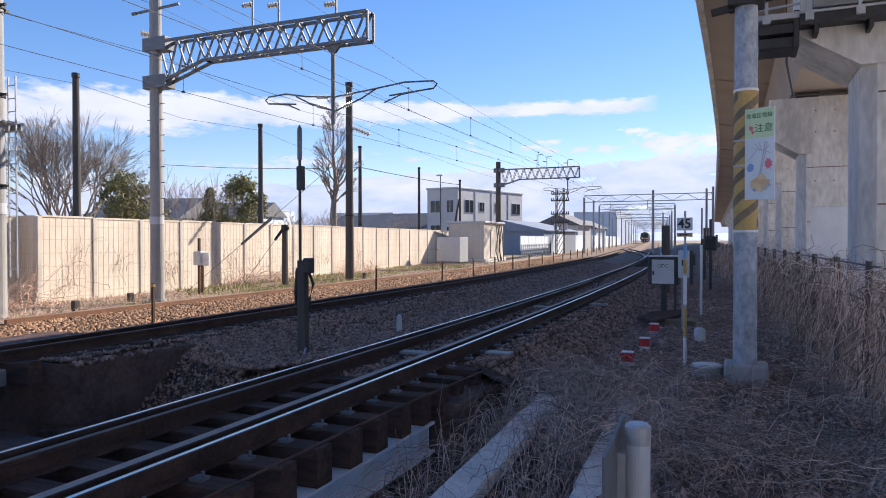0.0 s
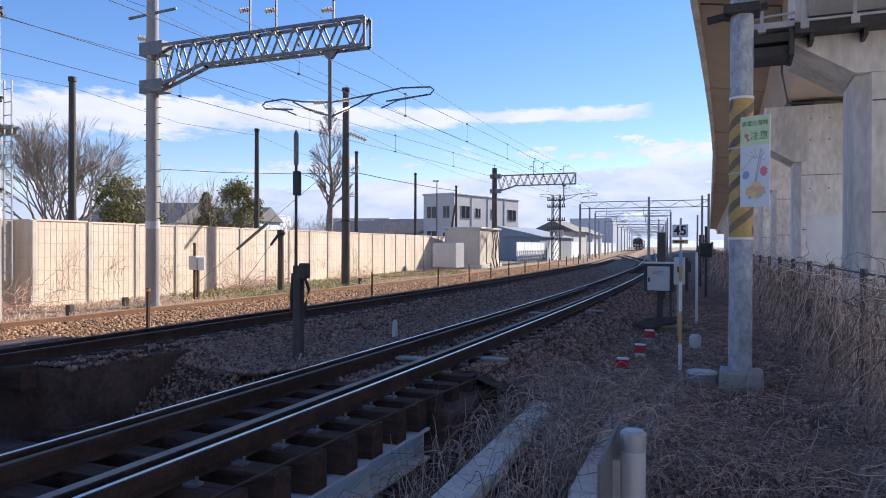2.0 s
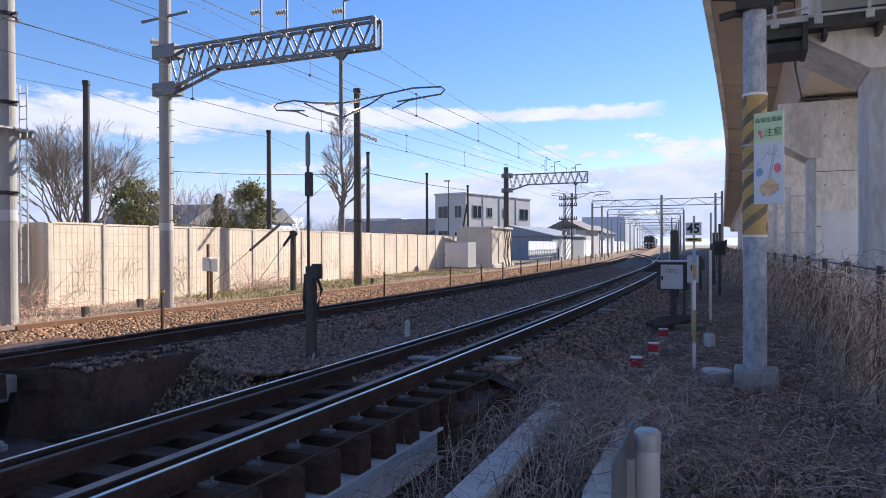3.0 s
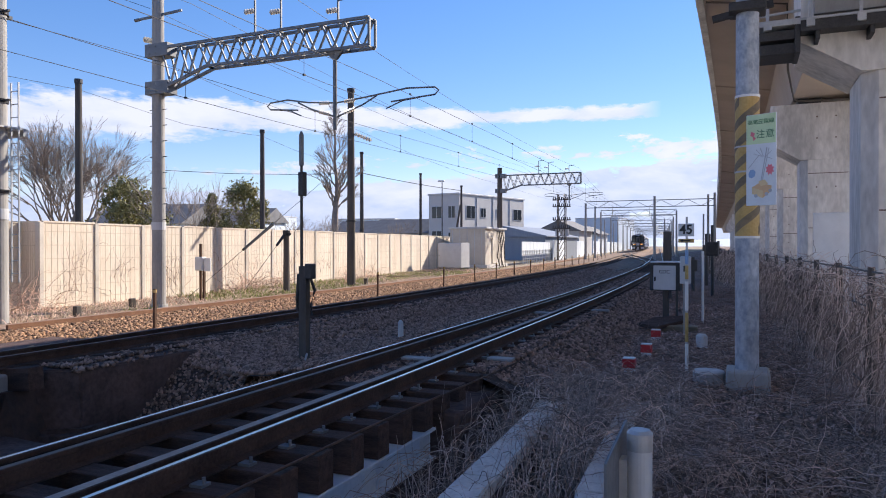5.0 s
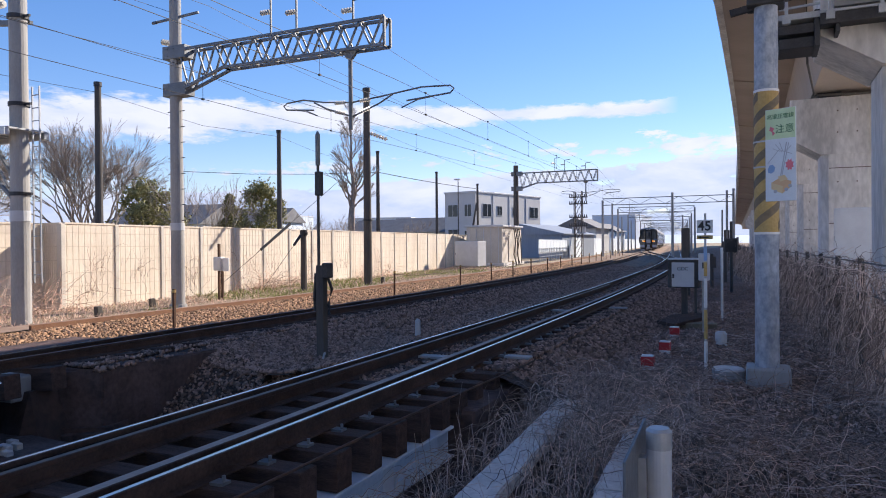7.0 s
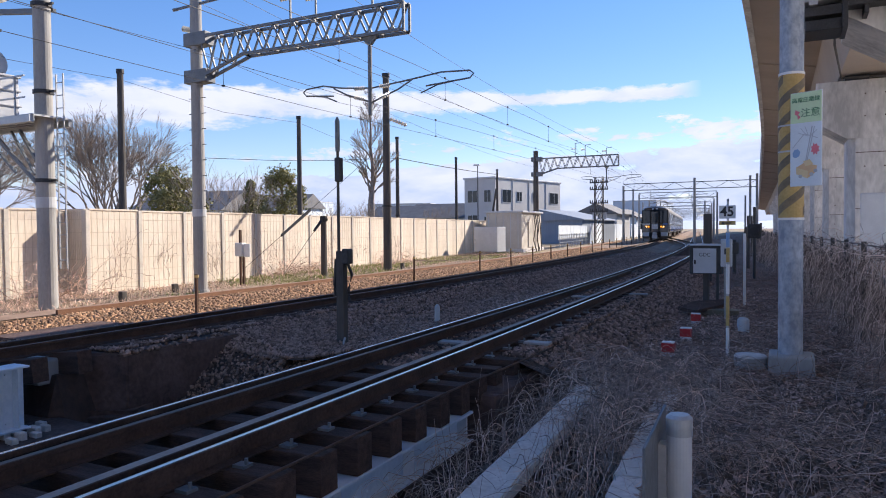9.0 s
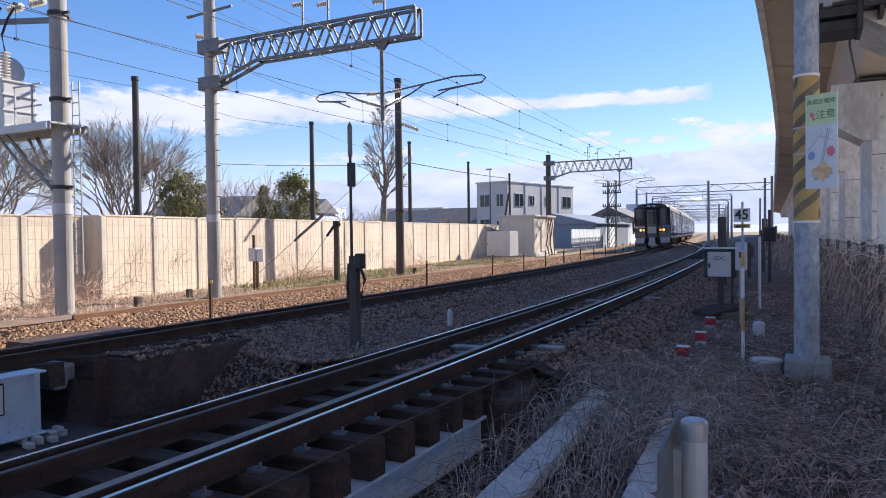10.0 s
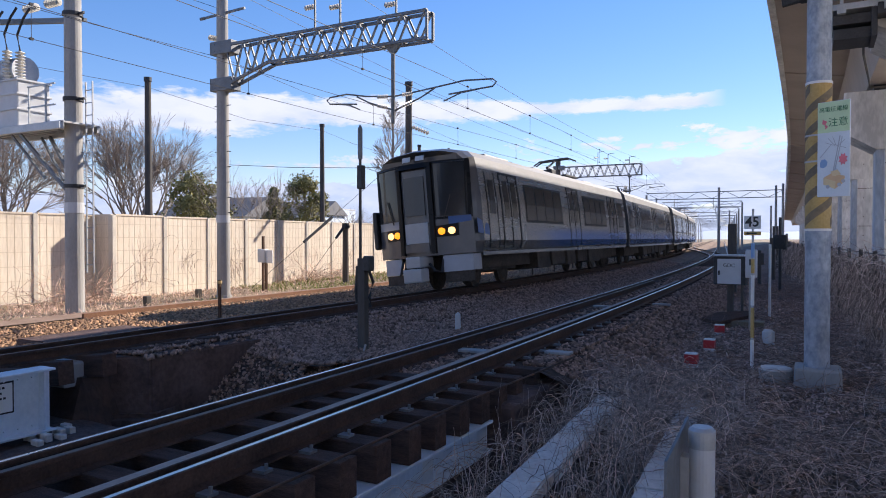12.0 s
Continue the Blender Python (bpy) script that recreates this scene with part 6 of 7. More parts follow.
# ---- buildings ----
def house(name, at, w, d, h, label, wall="housewall", roof="flat", turn=0.0, windows=()):
    t = thing(name, label, "building", "buildings", at=at, turn=turn)
    bm = bmesh.new()
    box(bm, 0, w, 0, d, 0, h, 0.02)
    part("wall", bm, wall, t)
    bm = bmesh.new()
    if roof == "flat":
        box(bm, -0.12, w + 0.12, -0.12, d + 0.12, h, h + 0.22, 0.03)
        part("roof", bm, "greybox", t)
    elif roof == "gable_x":
        poly(bm, [(-0.5, -0.6, h - 0.1), (-0.5, d / 2, h + d * 0.25), (-0.5, d + 0.6, h - 0.1)], w + 1.0, (1, 0, 0))
        part("roof", bm, "rooftile", t)
    elif roof == "gable_y":
        poly(bm, [(-0.6, -0.5, h - 0.1), (w / 2, -0.5, h + w * 0.25), (w + 0.6, -0.5, h - 0.1)], d + 1.0, (0, 1, 0))
        part("roof", bm, "rooftile", t)
    else:
        poly(bm, [(-0.3, -0.3, h + 1.3), (w + 0.3, -0.3, h), (w + 0.3, -0.3, h - 0.12), (-0.3, -0.3, h - 0.12)], d + 0.6, (0, 1, 0))
        part("roof", bm, "shedwall", t)
    for face, u, z, ww, hh in windows:
        bm = bmesh.new()
        fr = bmesh.new()
        if face == "front":
            box(fr, u - ww / 2 - 0.08, u + ww / 2 + 0.08, -0.06, 0.0, z - hh / 2 - 0.08, z + hh / 2 + 0.08)
            box(bm, u - ww / 2, u + ww / 2, -0.075, -0.06, z - hh / 2, z + hh / 2)
            box(fr, u - 0.03, u + 0.03, -0.09, -0.06, z - hh / 2, z + hh / 2)
        else:
            box(fr, w, w + 0.06, u - ww / 2 - 0.08, u + ww / 2 + 0.08, z - hh / 2 - 0.08, z + hh / 2 + 0.08)
            box(bm, w + 0.06, w + 0.075, u - ww / 2, u + ww / 2, z - hh / 2, z + hh / 2)
            box(fr, w + 0.06, w + 0.09, u - 0.03, u + 0.03, z - hh / 2, z + hh / 2)
        win = part("window", fr, "greybox", t)
        part("pane", bm, "glass", win)
    return t


def build_town():
    wins = [("front", 1.35, 6.15, 1.5, 1.5), ("front", 3.75, 6.15, 1.0, 1.5), ("front", 1.35, 3.0, 1.5, 1.4), ("front", 3.75, 2.9, 1.0, 1.2)]
    wins += [("side", u, 6.2, w, h) for u, w, h in ((2.6, 1.9, 1.6), (5.6, 1.1, 1.2), (9.6, 1.3, 1.2), (14.6, 2.2, 1.5))]
    wins += [("side", u, 2.9, w, h) for u, w, h in ((2.6, 1.9, 1.6), (6.6, 1.8, 1.2), (10.5, 1.3, 1.2), (14.6, 2.2, 1.5))]
    block = house("apartment_house", (-38.6, 84.4, -0.5), 4.9, 16.5, 8.4, "pale grey three-storey flat-roofed building with small windows", turn=-13, windows=wins)
    for u in (4.0, 8.0, 12.4):
        bm = bmesh.new()
        tube(bm, (4.95, u, 0.2), (4.95, u, 8.3), 0.05, seg=6)
        part("downpipe", bm, "greybox", block)
    house("house", (-48.0, 86.0, -0.5), 9.5, 8, 3.6, "low house with a dark tiled roof", "housewall", "gable_x", 6)
    house("house", (-60.0, 95.0, -0.5), 10, 8, 3.8, "low house with a dark tiled roof", "housewall", "gable_x", 4)
    house("shed", (-27.6, 83.0, -0.5), 5.2, 15, 3.0, "blue-grey sheet-clad shed with a mono-pitch roof", "shedwall", "mono", -2)
    house("house", (-32.5, 116, -0.5), 7, 8, 4.3, "white house with a dark gabled roof", "housewall", "gable_y", -4, [("front", 4.8, 2.4, 1.6, 1.2)])
    house("house", (-36.0, 150, -0.5), 7, 8, 4.2, "pale hazy house with a grey gabled roof", "palewall", "gable_y", -4)
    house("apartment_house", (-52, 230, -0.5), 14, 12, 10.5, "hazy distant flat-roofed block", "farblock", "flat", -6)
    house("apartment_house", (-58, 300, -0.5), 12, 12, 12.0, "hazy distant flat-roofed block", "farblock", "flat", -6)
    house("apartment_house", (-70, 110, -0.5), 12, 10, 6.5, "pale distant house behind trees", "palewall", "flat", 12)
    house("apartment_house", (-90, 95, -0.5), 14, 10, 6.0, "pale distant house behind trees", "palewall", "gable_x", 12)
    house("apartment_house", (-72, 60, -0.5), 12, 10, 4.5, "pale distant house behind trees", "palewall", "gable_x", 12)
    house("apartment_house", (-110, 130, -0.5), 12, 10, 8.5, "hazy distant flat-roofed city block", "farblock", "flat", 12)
    # far low hills and town on the horizon
    bm = bmesh.new()
    for y0, zz, mt in ((900.0, 16.0, 0),):
        n = 120
        a = [bm.verts.new((-1500 + 25 * i, y0 + 120 * math.sin(i * 0.3), -2)) for i in range(n)]
        b = [bm.verts.new((-1500 + 25 * i, y0 + 160 + 120 * math.sin(i * 0.3), zz * (0.6 + 0.5 * noise.noise((i * 0.23, 0, 0)) + 0.25 * noise.noise((i * 0.9, 3, 0))))) for i in range(n)]
        for i in range(n - 1):
            bm.faces.new((a[i], a[i + 1], b[i + 1], b[i]))
    # its haze is only the blue of the material
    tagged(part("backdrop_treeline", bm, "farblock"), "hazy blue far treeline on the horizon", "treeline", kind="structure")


build_town()


# ---- trees ----
def stems(name, limbs, mat, parent):
    verts, faces = [], []
    for pts, rad in limbs:
        sides = 6 if rad[0] > 0.05 else 3
        for i, p in enumerate(pts):
            d = (pts[min(i + 1, 2)] - pts[max(i - 1, 0)]).normalized()
            a = d.orthogonal().normalized()
            b = d.cross(a)
            s = len(verts)
            for k in range(sides):
                t = 2 * math.pi * k / sides
                verts.append(p + (a * math.cos(t) + b * math.sin(t)) * rad[i])
            if i:
                for k in range(sides):
                    j = (k + 1) % sides
                    faces.append((s - sides + k, s - sides + j, s + j, s + k))
    me = bpy.data.meshes.new(name)
    me.from_pydata([tuple(v) for v in verts], [], faces)
    me.materials.append(M[mat])
    ob = new(name, me)
    ob.parent = parent
    return ob


def fork(out, p, d, r, length, depth, rng, split, sag):
    """Limbs that keep forking at their ends, so that all twigs reach one rounded outline."""
    bend = Vector((rng.gauss(0, 1), rng.gauss(0, 1), rng.gauss(0, 0.5))) * length * 0.05
    q = p + d * length
    out.append(([p, p.lerp(q, 0.5) + bend, q], (r, r * 0.86, r * 0.74)))
    if depth == 0:
        return
    for k in range(3 if depth < 3 or rng.random() < 0.4 else 2):
        v = Vector((rng.gauss(0, 1), rng.gauss(0, 1), rng.gauss(0, 1)))
        v = (v - d * v.dot(d)).normalized()
        nd = (d + v * math.tan(split * rng.uniform(0.5, 1.45)) + Vector((0, 0, sag))).normalized()
        start = q if k < 2 else p.lerp(q, rng.uniform(0.45, 0.85))
        fork(out, start, nd, max(0.0075, r * rng.uniform(0.60, 0.74)), length * rng.uniform(0.70, 0.92), depth - 1, rng, split, sag)


def bare_tree(at, height, r, depth, lean, split, seed, label, trunk=0.25, limbs=6, sag=0.0, leader=False):
    """A bare crown that fans out from a short or tall trunk; lean is the widest angle of the main limbs."""
    t = thing("bare_tree", label, "tree", "bare trees", at=at)
    rng = random.Random(seed)
    tz = height * trunk
    bm = bmesh.new()
    tube(bm, (0, 0, 0), (0, 0, tz), r, r * 0.85, 9)
    part("trunk", bm, "bark", t)
    out = []
    first = (height - tz) / sum(0.81 ** k for k in range(depth + 1)) * 1.04
    if leader:
        tip, lr = Vector((0, 0, tz)), r * 0.85
        for k in range(9):
            u = k / 8
            q = tip + Vector((rng.uniform(-0.14, 0.14), rng.uniform(-0.14, 0.14), (height - tz) * 0.104))
            out.append(([tip, tip.lerp(q, 0.5), q], (lr, lr * 0.93, lr * 0.86)))
            for i in range(3):
                a = 2.4 * (3 * k + i) + rng.uniform(-0.5, 0.5)
                w = math.tan(radians(lean) * (1.0 - 0.45 * u) * rng.uniform(0.75, 1.2))
                reach = (height - tz) * (0.125 - 0.085 * u) * (0.7 if k == 0 else 1.0)
                fork(out, tip.lerp(q, rng.random()), Vector((math.cos(a) * w, math.sin(a) * w, 1)).normalized(), lr * 0.42, reach, depth, rng, split, sag)
            tip, lr = q, lr * 0.84
        limbs = 0
    for k in range(limbs):
        a = 2.4 * k + rng.uniform(-0.5, 0.5)
        w = math.tan(radians(lean) * math.sqrt((k + 0.3) / limbs))
        d = Vector((math.cos(a) * w, math.sin(a) * w, 1)).normalized()
        fork(out, Vector((0, 0, tz * rng.uniform(0.8, 1.0))), d, r * 0.40, first * rng.uniform(0.85, 1.08), depth, rng, split, sag)
    stems("crown", out, "bark", t)
    return t


def leaf_tree(at, height, width, seed, label, cone=False):
    t = thing("evergreen_tree", label, "tree", "evergreen trees", at=at)
    rng = np.random.default_rng(seed)
    bm = bmesh.new()
    tube(bm, (0, 0, 0), (0, 0, height * 0.8), 0.14, 0.04, 8)
    for k in range(12):
        z = height * (0.3 + 0.05 * k)
        a = k * 2.4
        tube(bm, (0, 0, z), (math.cos(a) * width * 0.3, math.sin(a) * width * 0.3, z + 0.3), 0.04, 0.015, 5)
    part("trunk", bm, "bark", t)
    cl = []
    n = 80
    for k in range(n):
        u = rng.random()
        z = height * (0.25 + 0.72 * u)
        rad = width * 0.5 * ((1 - u) ** 0.8 + 0.08 if cone else math.sin(math.pi * min(1, 0.18 + 0.8 * u)) ** 0.7)
        a = rng.random() * 6.283
        q = math.sqrt(rng.random())
        cl.append((math.cos(a) * rad * q, math.sin(a) * rad * q, z, 0.15 * width * rng.uniform(0.6, 1.25)))
    m = 110
    ctr = np.repeat(np.array(cl), m, axis=0)
    k = len(ctr)
    v = rng.normal(size=(k, 3))
    v /= np.linalg.norm(v, axis=1, keepdims=True)
    pos = ctr[:, :3] + v * (ctr[:, 3:] * rng.uniform(0.3, 1.05, (k, 1)))
    a = rng.normal(size=(k, 3))
    a /= np.linalg.norm(a, axis=1, keepdims=True)
    b = np.cross(a, v)
    s = 0.085 * rng.uniform(0.6, 1.3, (k, 1))
    quad = np.stack([pos - a * s, pos + b * s * 0.6, pos + a * s, pos - b * s * 0.6], 1)
    me = bpy.data.meshes.new("crown")
    me.from_pydata(quad.reshape(-1, 3).tolist(), [], [(4 * i, 4 * i + 1, 4 * i + 2, 4 * i + 3) for i in range(k)])
    me.materials.append(M["leaf"])
    ob = new("crown", me)
    ob.parent = t
    return t


def build_trees():
    lab = "bare grey-brown winter tree with fine twigs behind the wall"
    bare_tree((-32.9, 26.1, -0.5), 7.6, 0.26, 7, 32, 0.29, 11, lab, 0.10, 8, 0.0)
    bare_tree((-26.6, 42.3, -0.5), 11.4, 0.27, 4, 40, 0.34, 5, "tall narrow bare winter tree behind the wall", 0.34, 0, 0.10, True)
    bare_tree((-37.6, 21.6, -0.5), 8.0, 0.22, 7, 36, 0.30, 21, lab, 0.12, 6, 0.0)
    for x, y, h, seed in ((-24.2, 25.0, 5.0, 31), (-25.4, 28.0, 4.8, 35)):
        bare_tree((x, y, -0.5), h, 0.06, 4, 34, 0.30, seed, "small thin bare tree behind the wall", 0.15, 4, 0.04)
    for k, (x, y, h) in enumerate(((-26.5, 36.0, 4.0), (-27.5, 38.5, 4.2), (-25.0, 40.0, 3.8), (-30, 46, 4.0), (-31, 60, 4.2), (-28.5, 43.5, 4.4))):
        bare_tree((x, y, -0.5), h, 0.05, 4, 62, 0.42, 40 + k, "low tangled bare shrub tree behind the wall", 0.08, 7, 0.0)
    leaf_tree((-26.5, 24.3, -0.5), 5.0, 3.5, 1, "dark green rounded evergreen behind the wall")
    leaf_tree((-29.9, 33.6, -0.5), 5.1, 1.7, 2, "narrow olive-green conifer behind the wall", True)
    leaf_tree((-26.5, 32.5, -0.5), 5.5, 3.4, 3, "dark green bushy evergreen behind the wall")


build_trees()


# ---- fence, vines and litter ----
def fence_x(y):
    return 1.62 - 0.030 * y - 0.0011 * y * y


def build_fence():
    f = thing("vine_fence", "old wire fence on steel posts smothered in dry vines", "fence", kind="structure")
    ys = [3.0 + 2.0 * k for k in range(22)]
    for y in ys:
        bm = bmesh.new()
        tube(bm, (fence_x(y), y, -0.6), (fence_x(y), y, 1.15), 0.038, seg=8)
        part("post", bm, "darkpole", f)
    bm = bmesh.new()
    for z in (-0.2, 0.25, 0.7, 1.1):
        path_tube(bm, [(fence_x(y), y, z) for y in ys], 0.012, 5)
    part("rail_wire", bm, "darksteel", f)


build_fence()


def strands(name, polys, mat, label, radius):
    """Many thin stems as one tangle: three-sided tapering tubes."""
    verts, faces = [], []
    for pts, r in polys:
        n = len(pts)
        for i, p in enumerate(pts):
            d = (pts[min(i + 1, n - 1)] - pts[max(i - 1, 0)])
            d = d.normalized() if d.length > 1e-6 else Vector((0, 0, 1))
            a = d.orthogonal().normalized()
            b = d.cross(a)
            rr = r * (1 - 0.6 * i / (n - 1))
            s = len(verts)
            for k in range(3):
                t = 2.0944 * k
                verts.append(p + (a * math.cos(t) + b * math.sin(t)) * rr)
            if i:
                for k in range(3):
                    j = (k + 1) % 3
                    faces.append((s - 3 + k, s - 3 + j, s + j, s + k))
    me = bpy.data.meshes.new(name)
    me.from_pydata([tuple(v) for v in verts], [], faces)
    me.materials.append(M[mat])
    return tagged(new(name, me), label, "dry vines", kind="stuff")


def build_vines():
    rng = random.Random(8)

    def wander(p, d, n, step, curl, sag, floor=-0.5):
        pts = [p.copy()]
        for _ in range(n):
            d = (d + Vector((rng.gauss(0, curl), rng.gauss(0, curl), rng.gauss(0, curl * 0.6) - sag))).normalized()
            p = p + d * step
            if p.z < floor + 0.015:
                p.z = floor + 0.015 + rng.random() * 0.03
                d.z = abs(d.z) * 0.5
            pts.append(p.copy())
        return pts
    def cane(p, length, height, wave=0.10):
        """A stem that rises in an arch and comes down again."""
        a = rng.uniform(0, 6.283)
        h = Vector((math.cos(a), math.sin(a), 0))
        side = Vector((-h.y, h.x, 0)) * rng.gauss(0, 0.35) * length
        n = rng.randint(7, 11)
        ph, skew = rng.uniform(0, 6), rng.uniform(0.35, 0.75)
        pts = []
        for k in range(n + 1):
            u = k / n
            z = height * 4 * (u ** (skew * 1.4)) * (1 - u ** (skew * 1.4))
            pts.append(p + h * length * u + side * u * u + Vector((rng.gauss(0, 1), rng.gauss(0, 1), rng.gauss(0, 0.7))) * wave * 0.16 * length + Vector((0, 0, z + wave * 0.2 * math.sin(ph + 7 * u) * length)))
        return pts

    def free(x, y):
        return not (-0.80 < x < 0.36 and 9.2 < y < 10.6) and not (-1.85 < x < -1.3 and y > 9.6)

    def mound(x, y):
        return 0.42 * max(0.0, noise.noise((x * 0.75 + 3.0, y * 0.55, 2.0)) + 0.18)
    pale, mid, old = [], [], []

    def put(pts, r, light):
        q = rng.random()
        (pale if q < light else mid if q < 0.5 + light / 2 else old).append((pts, r))
    # bank under the pole and the fence: piled canes on a bed of broken stems
    for _ in range(8200):
        y = 3.6 + 4.6 * rng.random()
        x = rng.uniform(-0.75, 2.2)
        if not free(x, y) or rng.random() > 0.10 + 2.2 * max(0.0, noise.noise((x * 0.9, y * 0.7, 6.0)) + 0.04):
            continue
        z = -0.48 + mound(x, y) * rng.random()
        put(cane(Vector((x, y, z)), rng.uniform(0.2, 0.95), rng.uniform(0.0, 0.22), 0.14), rng.uniform(0.0016, 0.0040), 0.20)
    # thicket over the ends of the copings and in the ditches
    for _ in range(1900):
        y = rng.uniform(5.8, 9.3)
        x = rng.uniform(-2.0 if y < 7.2 else -2.4, -0.55)
        if not free(x, y) or (y < 7.8 and abs(x + 0.052 * y + 1.66) < 0.24 and rng.random() < 0.85) or (y < 8.0 and abs(x + 0.052 * y + 0.78) < 0.22 and rng.random() < 0.85):
            continue
        put(cane(Vector((x, y, -0.55 + 0.25 * rng.random())), rng.uniform(0.2, 0.8), rng.uniform(0.02, 0.28), 0.16), rng.uniform(0.002, 0.0046), 0.24)
    for _ in range(1500):
        y = rng.uniform(3.8, 8.0)
        x = -0.052 * y + (rng.uniform(-1.48, -0.95) if rng.random() < 0.62 else rng.uniform(-2.1, -1.86))
        put(cane(Vector((x, y, rng.uniform(-0.98, -0.5))), rng.uniform(0.2, 0.7), rng.uniform(0.05, 0.35), 0.14), rng.uniform(0.002, 0.0045), 0.16)
    # upright dead stalks
    for _ in range(260):
        y = rng.uniform(4.2, 9.0)
        x = rng.uniform(-2.6, 2.0)
        if free(x, y):
            put(wander(Vector((x, y, -0.5)), Vector((rng.gauss(0, 0.25), rng.gauss(0, 0.25), 1)), rng.randint(4, 8), rng.uniform(0.05, 0.09), 0.12, 0.01), rng.uniform(0.002, 0.004), 0.4)
    # thinner cover further along the path
    for _ in range(2600):
        y = 8.8 + 10 * rng.random() ** 1.3
        x = rng.uniform(-1.9, fence_x(y))
        if free(x, y):
            put(cane(Vector((x, y, -0.48)), rng.uniform(0.2, 0.8), rng.uniform(0.0, 0.14)), rng.uniform(0.0025, 0.0045), 0.12)
    strands("dry_vines", pale, "vine", "pale dry vine canes tangled over the ground", 0.004)
    strands("dry_vines", mid, "vinegrey", "bleached grey vine stems over the bank", 0.004)
    strands("dry_vines", old, "vineold", "dark old vine stems tangled over the ground", 0.004)
    # fallen leaves and bark flakes
    me_v, me_f = [], []
    for _ in range(42000):
        y = 3.0 + 20 * rng.random() ** 1.4
        x = rng.uniform(-2.0 if y > 8.3 else -0.95, fence_x(y) + 0.6)
        z = -0.445 if x < 0.4 else -0.47
        z += 0.05 * noise.noise((x * 0.9, y * 0.9, 0.0)) + rng.uniform(0.0, 0.05)
        a, s = rng.uniform(0, 6.283), rng.uniform(0.012, 0.030) * (1.5 if rng.random() < 0.25 else 1.0)
        u = Vector((math.cos(a), math.sin(a), rng.gauss(0, 0.45))) * s
        w = Vector((-math.sin(a), math.cos(a), rng.gauss(0, 0.45))) * s * rng.uniform(0.3, 0.8)
        p = Vector((x, y, z))
        k = len(me_v)
        me_v += [tuple(p - u), tuple(p + w), tuple(p + u), tuple(p - w)]
        me_f.append((k, k + 1, k + 2, k + 3))
    leaves = bpy.data.meshes.new("leaf_litter")
    leaves.from_pydata(me_v, [], me_f)
    leaves.materials.append(M["litter"])
    tagged(new("leaf_litter", leaves), "grey-brown fallen leaves and bark flakes on the ground", "leaf litter", kind="stuff")
    # further litter
    out = []
    for _ in range(5000):
        y = 9.0 + 22 * rng.random() ** 1.4
        x = rng.uniform(-2.3 - 0.01 * y, fence_x(y))
        p = Vector((x, y, -0.47))
        a = rng.uniform(0, 6.283)
        d = Vector((math.cos(a), math.sin(a), rng.uniform(0, 0.7)))
        out.append((wander(p, d, rng.randint(3, 6), rng.uniform(0.06, 0.13), 0.4, 0.15), rng.uniform(0.003, 0.006)))
    strands("dry_litter", out, "vinedark", "dark dry stems and litter on the ground", 0.004)
    # curtain on the fence
    out, dark = [], []
    for _ in range(6000):
        y = 3.0 + 40 * rng.random() ** 1.7
        x = fence_x(y) + rng.gauss(0, 0.10)
        top = 1.0 + 0.25 * noise.noise((y * 0.6, 0, 5)) + rng.gauss(0, 0.07)
        hang = rng.random()
        if hang < 0.62:
            p = Vector((x, y, top * rng.uniform(0.3, 1.0)))
            d = Vector((rng.gauss(0, 0.25), rng.gauss(0, 0.4), -1))
            pts = wander(p, d, rng.randint(5, 12), rng.uniform(0.06, 0.14), 0.22, 0.18)
        elif hang < 0.9:
            p = Vector((x, y, rng.uniform(-0.4, top)))
            d = Vector((rng.gauss(0, 0.2), rng.choice((-1, 1)), rng.gauss(0, 0.5)))
            pts = wander(p, d, rng.randint(5, 10), rng.uniform(0.06, 0.12), 0.4, 0.03)
        else:
            p = Vector((x, y, top - 0.1))
            d = Vector((rng.gauss(0, 0.5), rng.gauss(0, 0.7), 0.9))
            pts = wander(p, d, rng.randint(5, 9), rng.uniform(0.05, 0.1), 0.5, 0.22)
        s = 1 + y / 30
        (out if rng.random() < 0.5 else dark).append((pts, rng.uniform(0.0026, 0.0054) * s))
    strands("fence_vines", out, "vinegrey", "pale grey dry vines hanging on the fence", 0.004)
    strands("fence_vines", dark, "vineold", "dark dry vines hanging on the fence", 0.004)
    # dry stems and grass along the sunlit verge and the wall
    out, green, climb = [], [], []
    for _ in range(11000):
        y = 9 + 42 * rng.random() ** 1.2
        w = wall_x(y)
        x = rng.uniform(w + 0.1, far_x(y) - 6.3)
        h = rng.uniform(0.06, 0.22)
        p = Vector((x, y, -0.47))
        d = Vector((rng.gauss(0, 0.5), rng.gauss(0, 0.5), 1))
        g = noise.noise((x * 0.35, y * 0.16, 9)) > -0.12 and 14.5 < y
        (green if g and rng.random() < 0.75 else out).append((wander(p, d, 3, h / 3, 0.3, 0.1), rng.uniform(0.006, 0.012) * (1.8 if g else 1.0)))
    for _ in range(420):
        y = rng.choice((11.5, 12.4, 13.3, 22.5, 23.5, 24.5, 26, 33, 36)) + rng.gauss(0, 0.5)
        p = Vector((wall_x(y) + rng.uniform(0.1, 0.7), y, -0.45))
        d = Vector((rng.gauss(0, 0.25), rng.gauss(0, 0.8), 1))
        out.append((wander(p, d, rng.randint(8, 16), rng.uniform(0.08, 0.15), 0.25, 0.09), rng.uniform(0.005, 0.010)))
